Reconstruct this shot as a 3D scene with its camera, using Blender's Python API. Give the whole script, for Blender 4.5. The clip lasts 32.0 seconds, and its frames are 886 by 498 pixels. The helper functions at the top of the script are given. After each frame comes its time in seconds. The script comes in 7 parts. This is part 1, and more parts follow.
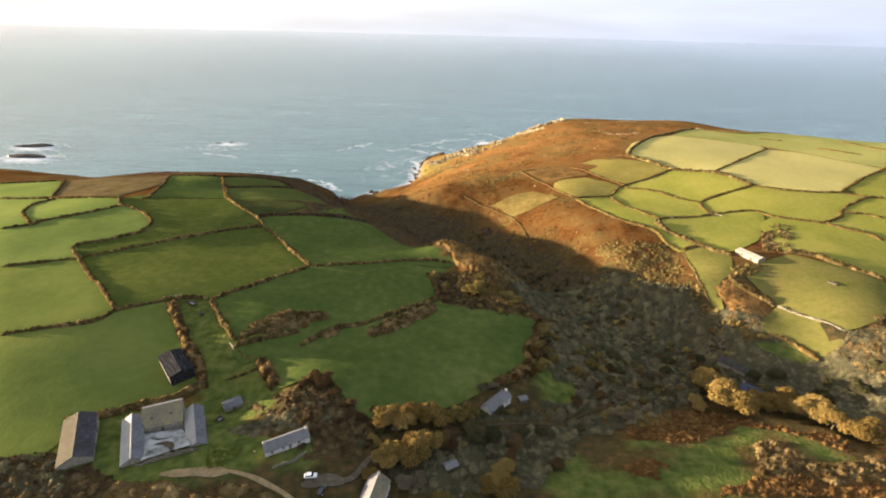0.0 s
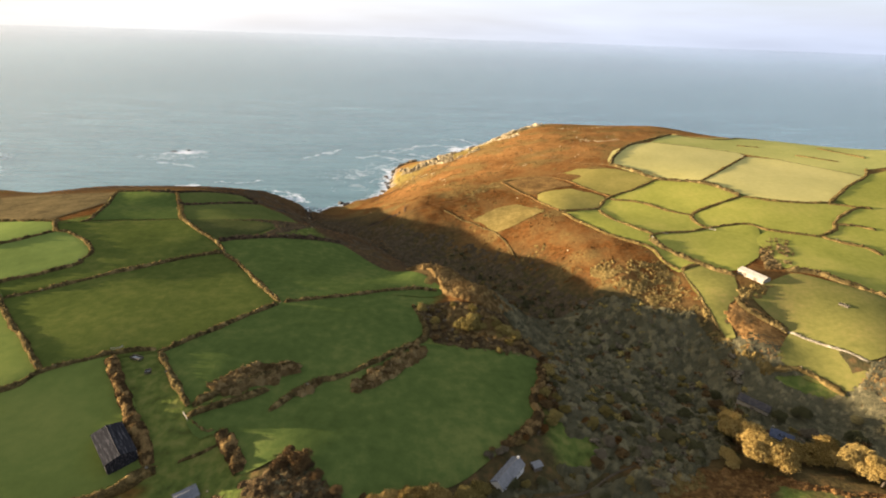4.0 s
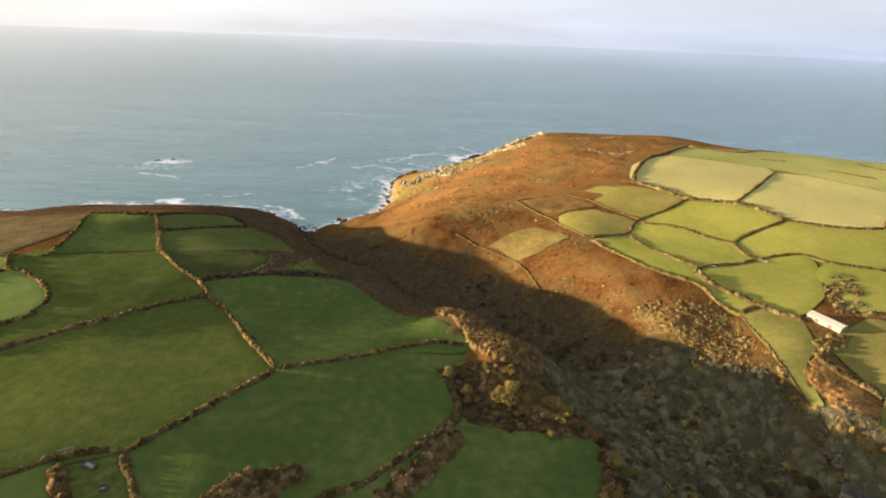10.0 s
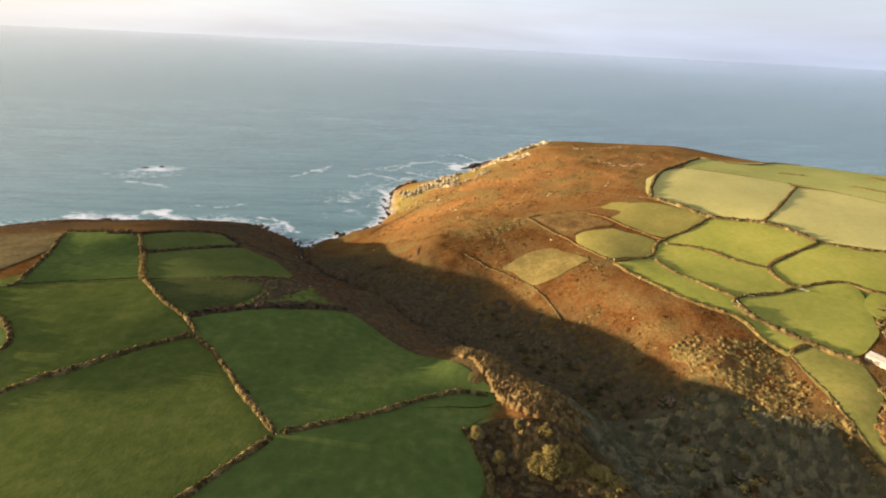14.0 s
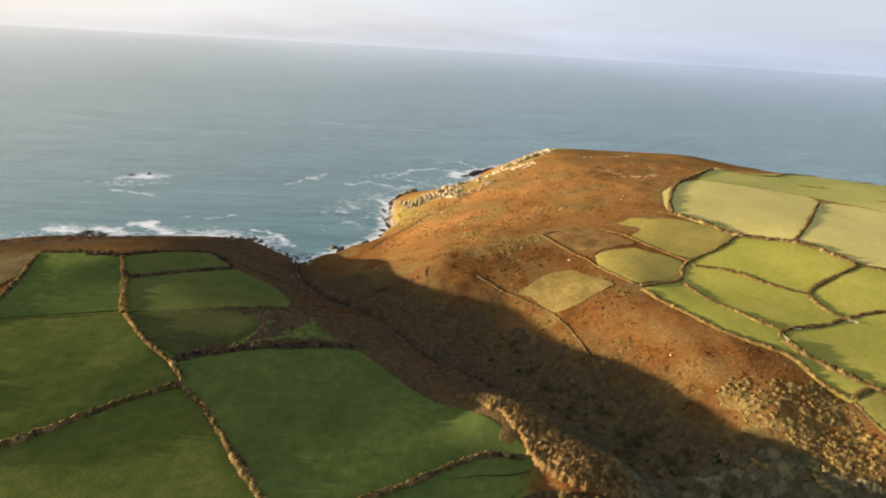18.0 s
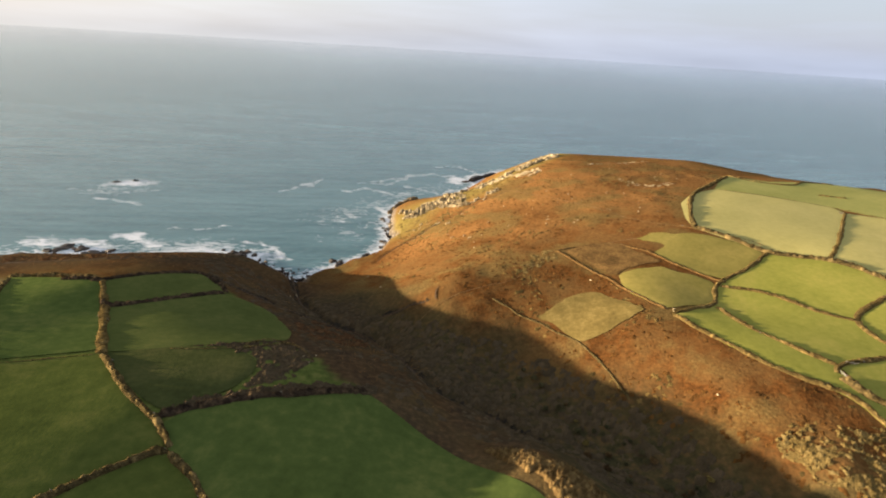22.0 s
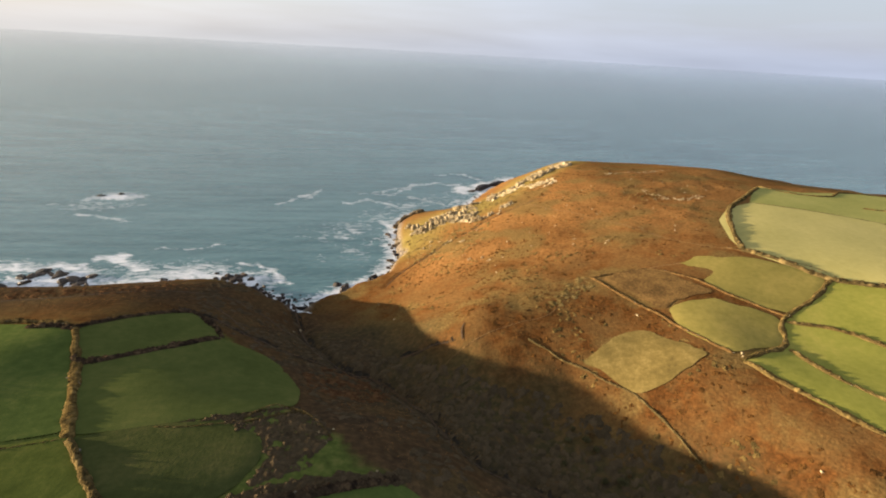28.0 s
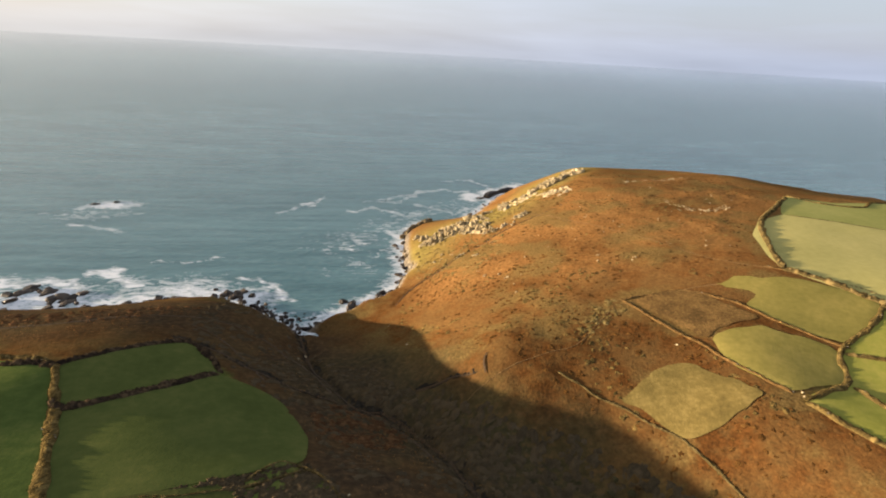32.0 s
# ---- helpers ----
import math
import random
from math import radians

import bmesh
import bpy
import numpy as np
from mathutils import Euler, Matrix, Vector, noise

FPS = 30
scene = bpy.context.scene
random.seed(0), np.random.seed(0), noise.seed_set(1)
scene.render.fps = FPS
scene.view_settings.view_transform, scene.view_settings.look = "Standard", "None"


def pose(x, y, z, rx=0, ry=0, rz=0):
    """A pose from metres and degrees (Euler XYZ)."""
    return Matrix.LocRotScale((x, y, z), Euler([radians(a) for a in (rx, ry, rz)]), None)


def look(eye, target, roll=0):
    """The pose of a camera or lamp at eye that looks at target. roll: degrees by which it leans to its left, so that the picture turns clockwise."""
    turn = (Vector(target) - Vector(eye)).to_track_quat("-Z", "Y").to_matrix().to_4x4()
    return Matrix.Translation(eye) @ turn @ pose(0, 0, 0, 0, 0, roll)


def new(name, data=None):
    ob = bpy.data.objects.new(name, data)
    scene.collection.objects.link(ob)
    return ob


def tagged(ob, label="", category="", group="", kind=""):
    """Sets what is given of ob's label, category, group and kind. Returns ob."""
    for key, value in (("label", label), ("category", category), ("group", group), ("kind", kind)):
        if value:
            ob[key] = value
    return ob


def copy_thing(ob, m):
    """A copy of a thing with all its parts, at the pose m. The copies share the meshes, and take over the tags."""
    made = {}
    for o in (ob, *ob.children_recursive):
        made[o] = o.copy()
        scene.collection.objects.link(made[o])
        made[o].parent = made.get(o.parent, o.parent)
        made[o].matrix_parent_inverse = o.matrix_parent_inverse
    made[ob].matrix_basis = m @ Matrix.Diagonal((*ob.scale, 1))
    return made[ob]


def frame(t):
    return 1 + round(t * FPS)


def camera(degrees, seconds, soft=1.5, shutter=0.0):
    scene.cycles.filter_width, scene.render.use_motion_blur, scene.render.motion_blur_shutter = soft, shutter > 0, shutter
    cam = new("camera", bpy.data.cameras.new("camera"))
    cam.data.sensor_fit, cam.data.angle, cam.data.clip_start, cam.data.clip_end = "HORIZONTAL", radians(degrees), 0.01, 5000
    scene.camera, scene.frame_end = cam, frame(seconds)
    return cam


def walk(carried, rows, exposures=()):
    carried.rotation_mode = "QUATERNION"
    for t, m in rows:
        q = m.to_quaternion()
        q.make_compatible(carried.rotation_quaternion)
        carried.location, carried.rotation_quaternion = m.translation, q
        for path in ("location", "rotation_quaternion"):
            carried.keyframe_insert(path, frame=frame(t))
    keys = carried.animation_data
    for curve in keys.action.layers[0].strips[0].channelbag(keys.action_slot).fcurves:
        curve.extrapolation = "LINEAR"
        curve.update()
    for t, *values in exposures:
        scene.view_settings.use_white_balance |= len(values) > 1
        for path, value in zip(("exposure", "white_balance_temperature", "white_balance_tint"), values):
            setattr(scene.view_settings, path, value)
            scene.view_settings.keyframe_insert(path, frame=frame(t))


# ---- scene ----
cam = camera(85.34, 32.0, soft=2.0)
PATH = [
    (0.0, look((-0.0, -0.1, 234.1), (-0.0, 455.3, 27.7), 1.43)),
    (1.5, look((-4.3, 14.0, 234.2), (4.6, 469.7, 28.6), 1.69)),
    (3.0, look((-8.5, 28.1, 234.5), (16.4, 483.5, 29.7), 1.89)),
    (6.0, look((-16.9, 56.1, 235.1), (22.4, 512.0, 33.6), 2.09)),
    (9.0, look((-25.4, 84.0, 235.9), (16.1, 539.8, 34.7), 2.28)),
    (13.0, look((-37.2, 121.1, 237.1), (11.5, 577.1, 38.0), 2.77)),
    (15.5, look((-44.6, 144.1, 237.9), (9.3, 601.1, 42.3), 3.17)),
    (19.0, look((-55.2, 176.1, 238.8), (6.0, 632.5, 44.0), 3.45)),
    (22.0, look((-64.0, 203.2, 239.4), (3.5, 659.0, 45.4), 3.61)),
    (25.0, look((-72.4, 230.0, 239.9), (-0.4, 685.7, 47.1), 3.39)),
    (28.0, look((-80.0, 256.4, 240.1), (-5.9, 711.9, 47.7), 3.37)),
    (30.0, look((-84.4, 273.7, 240.2), (-11.4, 729.9, 49.1), 3.28)),
    (32.0, look((-88.2, 290.7, 240.1), (-14.1, 746.9, 49.3), 3.35)),
]
walk(cam, PATH, [(0.0, 2.42), (6.0, 2.32), (13.0, 2.19), (19.0, 2.06), (32.0, 1.90)])

# ---- sky and sun: a low winter sun over the sea to the left of the flight ----
SUN_AZIMUTH, SUN_HEIGHT = -80.0, 4.3
world = bpy.data.worlds.new("sky")
scene.world = world
world.use_nodes = True
wn, wl = world.node_tree.nodes, world.node_tree.links
wn.clear()
sky = wn.new("ShaderNodeTexSky")
sky.sky_type, sky.sun_disc = "NISHITA", False
sky.sun_elevation, sky.sun_rotation = radians(SUN_HEIGHT), radians(SUN_AZIMUTH)
sky.air_density, sky.dust_density, sky.ozone_density = 1.0, 2.5, 1.0
way = wn.new("ShaderNodeTexCoord")
stretch = wn.new("ShaderNodeMapping")
stretch.inputs["Scale"].default_value = (1.0, 1.0, 9.0)
cloud = wn.new("ShaderNodeTexNoise")
cloud.inputs["Scale"].default_value, cloud.inputs["Detail"].default_value = 2.2, 4
height = wn.new("ShaderNodeSeparateXYZ")
# sea haze: thick at the horizon, thinning upwards
haze = wn.new("ShaderNodeMapRange")
haze.interpolation_type = "SMOOTHERSTEP"
haze.inputs["From Min"].default_value, haze.inputs["From Max"].default_value = -0.1, 0.9
haze.inputs["To Min"].default_value, haze.inputs["To Max"].default_value = 0.86, 0.68
patch = wn.new("ShaderNodeMapRange")
patch.inputs["From Min"].default_value, patch.inputs["From Max"].default_value = 0.35, 0.65
patch.inputs["To Min"].default_value, patch.inputs["To Max"].default_value = 0.80, 1.0
amount = wn.new("ShaderNodeMath")
amount.operation = "MULTIPLY"
cover = wn.new("ShaderNodeMix")
cover.data_type = "RGBA"
# the haze is warmer and brighter towards the sun
sunward = wn.new("ShaderNodeVectorMath")
sunward.operation = "DOT_PRODUCT"
sunward.inputs[1].default_value = (math.sin(radians(SUN_AZIMUTH)), math.cos(radians(SUN_AZIMUTH)), 0.1)
turned = wn.new("ShaderNodeMapRange")
turned.interpolation_type = "SMOOTHSTEP"
turned.inputs["From Min"].default_value, turned.inputs["From Max"].default_value = -0.7, 1.0
warmth = wn.new("ShaderNodeMix")
warmth.data_type = "RGBA"
warmth.inputs["A"].default_value, warmth.inputs["B"].default_value = (2.31, 2.61, 3.34, 1), (3.56, 3.53, 3.46, 1)
wl.new(way.outputs["Generated"], sunward.inputs[0])
wl.new(sunward.outputs["Value"], turned.inputs["Value"])
wl.new(turned.outputs["Result"], warmth.inputs["Factor"])
wl.new(warmth.outputs["Result"], cover.inputs["B"])
glow = wn.new("ShaderNodeBackground")
glow.inputs["Strength"].default_value = 0.073
sky_out = wn.new("ShaderNodeOutputWorld")
wl.new(way.outputs["Generated"], stretch.inputs["Vector"])
wl.new(stretch.outputs["Vector"], cloud.inputs["Vector"])
wl.new(way.outputs["Generated"], height.inputs["Vector"])
wl.new(height.outputs["Z"], haze.inputs["Value"])
wl.new(cloud.outputs["Fac"], patch.inputs["Value"])
wl.new(haze.outputs["Result"], amount.inputs[0])
wl.new(patch.outputs["Result"], amount.inputs[1])
wl.new(amount.outputs[0], cover.inputs["Factor"])
wl.new(sky.outputs["Color"], cover.inputs["A"])
wl.new(cover.outputs["Result"], glow.inputs["Color"])
wl.new(glow.outputs["Background"], sky_out.inputs["Surface"])

lamp = bpy.data.lights.new("sun", "SUN")
lamp.energy, lamp.angle, lamp.color = 5.0, radians(0.9), (1.0, 0.81, 0.58)
sun = new("sun", lamp)
_az, _el = radians(SUN_AZIMUTH), radians(SUN_HEIGHT)
sun.matrix_world = look((600 * math.sin(_az) * math.cos(_el), 400 + 600 * math.cos(_az) * math.cos(_el), 90 + 600 * math.sin(_el)), (0, 400, 90))

# ---- materials ----
def material(name, colours, size=1.0, detail=4, rough_=0.9, bump=0.0, bump_size=None, metal=0.0, big=0.0, big_size=20.0, island=0.0, spread_=(0.3, 0.7), per_object=0.0, stretch_=(1, 1, 1), specular=0.12, tint=0.0):
    """A surface whose colour wanders between the given ones at a fine and at a large scale; sizes in metres."""
    m = bpy.data.materials.new(name)
    m.use_nodes = True
    n, l = m.node_tree.nodes, m.node_tree.links
    b = n["Principled BSDF"]
    b.inputs["Roughness"].default_value, b.inputs["Metallic"].default_value = rough_, metal
    b.inputs["Specular IOR Level"].default_value = specular
    geo = n.new("ShaderNodeTexCoord")
    mapping = n.new("ShaderNodeMapping")
    mapping.inputs["Scale"].default_value = stretch_
    l.new(geo.outputs["Object"], mapping.inputs["Vector"])
    fine = n.new("ShaderNodeTexNoise")
    fine.inputs["Scale"].default_value, fine.inputs["Detail"].default_value = 1 / size, detail
    fine.inputs["Roughness"].default_value = 0.65
    l.new(mapping.outputs["Vector"], fine.inputs["Vector"])
    value = fine.outputs["Fac"]
    if big:
        wide = n.new("ShaderNodeTexNoise")
        wide.inputs["Scale"].default_value, wide.inputs["Detail"].default_value = 1 / big_size, 3
        l.new(mapping.outputs["Vector"], wide.inputs["Vector"])
        mixed = n.new("ShaderNodeMix")
        mixed.inputs["Factor"].default_value = big
        l.new(value, mixed.inputs["A"])
        l.new(wide.outputs["Fac"], mixed.inputs["B"])
        value = mixed.outputs["Result"]
    for amount_, node, socket in ((island, "ShaderNodeNewGeometry", "Random Per Island"), (per_object, "ShaderNodeObjectInfo", "Random"), (tint, "ShaderNodeAttribute", "Fac")):
        if amount_:
            r = n.new(node)
            if node == "ShaderNodeAttribute":
                r.attribute_name = "tint"
            centred = n.new("ShaderNodeMath")
            centred.operation, centred.inputs[1].default_value = "SUBTRACT", 0.5
            l.new(r.outputs[socket], centred.inputs[0])
            added = n.new("ShaderNodeMath")
            added.operation, added.inputs[1].default_value = "MULTIPLY_ADD", amount_
            l.new(centred.outputs[0], added.inputs[0])
            l.new(value, added.inputs[2])
            value = added.outputs[0]
    ramp = n.new("ShaderNodeValToRGB")
    e = ramp.color_ramp.elements
    lo, hi = spread_
    for i, c in enumerate(colours):
        pos = lo + (hi - lo) * i / max(1, len(colours) - 1)
        if i < 2:
            e[i].position = pos
        else:
            e.new(pos)
        e[i].color = (*c, 1)
    l.new(value, ramp.inputs["Fac"])
    l.new(ramp.outputs["Color"], b.inputs["Base Color"])
    if bump:
        bn = n.new("ShaderNodeTexNoise")
        bn.inputs["Scale"].default_value, bn.inputs["Detail"].default_value = 1 / (bump_size or size), 4
        l.new(mapping.outputs["Vector"], bn.inputs["Vector"])
        bu = n.new("ShaderNodeBump")
        bu.inputs["Strength"].default_value, bu.inputs["Distance"].default_value = 1.0, bump
        l.new(bn.outputs["Fac"], bu.inputs["Height"])
        l.new(bu.outputs["Normal"], b.inputs["Normal"])
    return m


GRASS = material("lush_grass", [(0.04608, 0.06461, 0.01658), (0.06714, 0.09021, 0.02334), (0.108, 0.1206, 0.03318)], 5.0, 8, bump=0.08, bump_size=1.6, big=0.45, big_size=40, spread_=(0.32, 0.68), specular=0.0)
GRASS_SOFT = material("soft_green_grass", [(0.04375, 0.05595, 0.01331), (0.06563, 0.08006, 0.01854), (0.1042, 0.108, 0.02757)], 5.0, 8, bump=0.08, bump_size=1.6, big=0.45, big_size=44, spread_=(0.32, 0.68), specular=0.0)
GRASS_COVE = material("sheltered_green_grass", [(0.05116, 0.063, 0.01756), (0.07056, 0.084, 0.02394), (0.1014, 0.1058, 0.03192)], 5.0, 8, bump=0.06, bump_size=1.6, big=0.5, big_size=34, spread_=(0.3, 0.7), specular=0.0)
# Rough turf, with the shade over its field put into the colour.
GRASS_ROUGH = material("rough_dark_grass", [(0.0312, 0.036, 0.012), (0.048, 0.0552, 0.018), (0.0768, 0.0744, 0.0264)], 3.0, 8, bump=0.12, bump_size=1.4, big=0.5, big_size=18, spread_=(0.3, 0.7), specular=0.0)
# Two western grasses, brightened in colour for the low sun and haze.
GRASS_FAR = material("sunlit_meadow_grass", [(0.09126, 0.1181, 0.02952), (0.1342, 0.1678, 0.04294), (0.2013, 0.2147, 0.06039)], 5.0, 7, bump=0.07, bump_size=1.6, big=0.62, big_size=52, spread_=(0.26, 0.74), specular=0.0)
GRASS_MILD = material("sunlit_pasture_grass", [(0.07115, 0.08994, 0.02196), (0.1061, 0.1294, 0.03171), (0.1604, 0.1675, 0.04391)], 5.0, 7, bump=0.07, bump_size=1.6, big=0.62, big_size=52, spread_=(0.26, 0.74), specular=0.0)
GRASS_DULL = material("dull_grazed_grass", [(0.0943, 0.09288, 0.0252), (0.1353, 0.1247, 0.0342), (0.1845, 0.1479, 0.0477)], 3.0, 8, bump=0.12, bump_size=1.6, big=0.5, big_size=24, specular=0.0)
GRASS_PALE = material("grazed_grass", [(0.1495, 0.1542, 0.02938), (0.2072, 0.2015, 0.04185), (0.283, 0.2426, 0.06233)], 4.0, 8, bump=0.08, bump_size=1.8, big=0.5, big_size=45, specular=0.0)
STUBBLE = material("pale_stubble", [(0.3049, 0.27, 0.09357), (0.3701, 0.3212, 0.1153), (0.4364, 0.3665, 0.1392)], 5.0, 6, bump=0.06, bump_size=1.6, big=0.5, big_size=70, specular=0.0)
HEDGE_THORN = material("hedge_thorn", [(0.032, 0.021, 0.010), (0.080, 0.050, 0.021), (0.185, 0.118, 0.046)], 0.5, 5, bump=0.3, bump_size=0.3, tint=0.5, specular=0.0)
GRASS_HAY = material("hay_meadow", [(0.1978, 0.1978, 0.0575), (0.2587, 0.2507, 0.0782), (0.3335, 0.3013, 0.1012)], 4.0, 6, bump=0.1, bump_size=1.6, big=0.55, big_size=60, specular=0.0)
HEATHER = material("dark_heather", [(0.060, 0.036, 0.015), (0.112, 0.066, 0.024), (0.185, 0.108, 0.038)], 1.6, 8, bump=0.5, bump_size=1.0, big=0.4, big_size=12, spread_=(0.38, 0.62), specular=0.0)
GRASS_TAN = material("tan_pasture", [(0.1425, 0.1229, 0.0324), (0.1947, 0.1613, 0.0432), (0.2584, 0.2016, 0.0594)], 4.0, 8, bump=0.12, bump_size=1.6, big=0.45, big_size=26, specular=0.0)
TUSSOCK = material("rough_dry_grass", [(0.095, 0.070, 0.023), (0.145, 0.106, 0.034), (0.205, 0.150, 0.052)], 2.6, 8, bump=0.25, bump_size=1.2, big=0.45, big_size=10, spread_=(0.34, 0.66), specular=0.0)
MOOR = material("rough_brown_moor", [(0.060, 0.046, 0.022), (0.105, 0.078, 0.036), (0.160, 0.116, 0.052)], 2.4, 8, bump=0.4, bump_size=1.2, big=0.4, big_size=16, spread_=(0.36, 0.64), specular=0.0)
HEDGE_EARTH = material("hedge_bank", [(0.030, 0.023, 0.010), (0.080, 0.057, 0.023), (0.180, 0.128, 0.052)], 0.9, 7, bump=0.35, bump_size=0.4, big=0.35, big_size=6, tint=0.4, spread_=(0.32, 0.68), specular=0.0)
HEDGE_OCHRE = material("ochre_bank", [(0.041, 0.02952, 0.01148), (0.1025, 0.0697, 0.0246), (0.1886, 0.1312, 0.04756)], 0.9, 7, bump=0.3, bump_size=0.4, big=0.35, big_size=6, tint=0.4, spread_=(0.32, 0.68), specular=0.0)
HEDGE_RUSTY = material("bracken_bank", [(0.050, 0.029, 0.012), (0.115, 0.066, 0.024), (0.195, 0.115, 0.042)], 0.9, 7, bump=0.3, bump_size=0.4, big=0.35, big_size=6, tint=0.4, spread_=(0.32, 0.68), specular=0.0)
HEDGE_BRAMBLE = material("hedge_bramble", [(0.020, 0.014, 0.010), (0.046, 0.032, 0.020), (0.100, 0.066, 0.036)], 0.9, 7, bump=0.35, bump_size=0.4, big=0.35, big_size=6, tint=0.4, spread_=(0.32, 0.68), specular=0.0)
HEDGE_STONE = material("dry_stone", [(0.08, 0.068, 0.048), (0.16, 0.138, 0.10), (0.27, 0.24, 0.185)], 0.6, 5, bump=0.15, bump_size=0.4, island=0.3, tint=0.3)
HEDGE_GROWTH = material("hedge_growth", [(0.028, 0.022, 0.008), (0.085, 0.060, 0.020), (0.21, 0.145, 0.050)], 0.6, 4, bump=0.2, bump_size=0.25, island=0.45, tint=0.3, specular=0.0)

# ---- landform: heights in metres over the sea along the lines of the land ----
WEST_FIELDS = [(-86, 280, 91.5), (-144, 355, 88), (-199, 418, 88), (-248, 520, 78.5), (-169, 213, 96.5), (-128, 230, 95.5),
               (-10, 290, 84), (-12, 358, 75), (8, 304, 84), (-313, 525, 76), (-198, 563, 62), (-171, 526, 65), (-161, 374, 90.5),
               (-252, 299, 91), (-285, 401, 92), (-68, 191, 93), (-97, 185, 93.5), (-127, 185, 92.5), (-231, 491, 77.5), (-71, 165, 91), (-104, 132, 94), (-125, 122, 95.5), (-88, 138, 91.5), (-84, 158, 89.5),
               (31, 173, 82), (65, 196, 77), (44, 216, 81), (-99, 417, 83), (-400, 450, 77), (-420, 250, 87), (-600, 420, 66), (-225, 170, 94.5)]
WEST_BROW = [(-373, 632, 50), (-282, 638, 49), (-205, 672, 31), (-176, 655, 29), (-591, 618, 50), (-900, 640, 48), (-140, 560, 42), (-60, 470, 52), (-30, 420, 58), (30, 312, 84.5), (22, 304, 84), (0, 352, 78.5), (14, 334, 82.5), (24, 322, 83.5), (35, 289, 82), (22, 266, 84), (38, 266, 81), (46, 288, 78), (48, 304, 75)]
VALLEY_FLOOR = [(159, 240, 63.5), (200, 205, 70), (330, 195, 75), (500, 190, 84), (110, 262, 58), (80, 318, 53), (52, 372, 48), (5, 438, 42),
                (-55, 505, 36), (-105, 560, 32), (-138, 606, 23), (-149, 650, 11)]
VALLEY_SIDES = [(57, 160, 76), (84, 145, 83.5), (154, 197, 68.5), (158, 164, 79.5), (112, 160, 79.5), (190, 160, 80), (113, 341, 68), (136, 326, 77), (139, 361, 82.5), (170, 288, 78.3), (169, 273, 77), (164, 312, 80), (150, 284, 72.5), (203, 294, 86), (176, 258, 73.5), (165, 257, 70.5), (196, 262, 80), (140, 110, 92), (250, 110, 96), (0, 100, 86), (-100, 60, 92), (150, 0, 95), (-300, 50, 100)]
EAST_FIELDS = [(104, 504, 78), (114, 464, 81), (51, 490, 64), (73, 458, 65), (116, 388, 77), (186, 389, 89.5), (173, 474, 84.5), (252, 528, 98),
               (301, 461, 101), (247, 434, 92), (222, 318, 89), (214, 267, 80), (228, 229, 84), (254, 277, 89.5), (288, 505, 102),
               (400, 608, 106), (221, 586, 100.5), (388, 766, 103), (-19, 530, 60), (139, 503, 85), (500, 500, 110), (480, 300, 104), (700, 600, 121), (900, 300, 118)]
HEADLAND = [(251, 1060, 66), (330, 960, 82.2), (440, 920, 91.4), (590, 850, 71.7), (540, 730, 103), (820, 700, 58), (40, 905, 31), (150, 1000, 45), (110, 800, 68), (10, 720, 42), (200, 900, 82), (700, 790, 61)]
COAST = [(-2600, 900), (-1500, 800), (-1000, 735), (-700, 715), (-560, 690), (-432, 708), (-374, 704), (-335, 708), (-280, 727), (-228, 727), (-186, 702),
         (-160, 676), (-149, 668), (-138, 684), (-117, 702), (-96, 719), (-66, 741), (-48, 795), (-46, 868), (-38, 922), (-16, 955),
         (46, 962), (96, 1030), (132, 1095), (201, 1165), (300, 1200), (460, 1130), (700, 1030), (1000, 960), (1600, 900), (2800, 1000)]
SHORE_NODES = [(x, y, 9.0) for x, y in COAST[5:25]]
NODES = np.array(WEST_FIELDS + WEST_BROW + VALLEY_FLOOR + VALLEY_SIDES + EAST_FIELDS + HEADLAND + SHORE_NODES
                 + [(-2500, -1500, 160), (0, -1800, 170), (2500, -1500, 170), (-1500, 300, 100), (1800, 400, 130), (0, -300, 112), (-500, -100, 108), (600, -100, 112)], float)


def spread(a, b):
    return np.sqrt((a[:, None, 0] - b[None, :, 0]) ** 2 + (a[:, None, 1] - b[None, :, 1]) ** 2 + 26.0 ** 2)


_n = len(NODES)
_A = np.zeros((_n + 1, _n + 1))
_A[:_n, :_n] = -spread(NODES, NODES) - 0.6 * np.eye(_n)
_A[:_n, _n] = _A[_n, :_n] = 1
WEIGHTS = np.linalg.solve(_A, np.append(NODES[:, 2], 0))


def lattice(ix, iy, seed):
    h = np.sin(ix * 127.1 + iy * 311.7 + seed * 74.7) * 43758.5453
    return h - np.floor(h)


def rough(x, y, size, seed=0):
    """Smooth noise from -1 to 1 with cells of that size."""
    x, y = np.asarray(x, float) / size, np.asarray(y, float) / size
    ix, iy = np.floor(x), np.floor(y)
    fx, fy = x - ix, y - iy
    fx, fy = fx * fx * (3 - 2 * fx), fy * fy * (3 - 2 * fy)
    a = lattice(ix, iy, seed) * (1 - fx) + lattice(ix + 1, iy, seed) * fx
    b = lattice(ix, iy + 1, seed) * (1 - fx) + lattice(ix + 1, iy + 1, seed) * fx
    return 2 * (a * (1 - fy) + b * fy) - 1


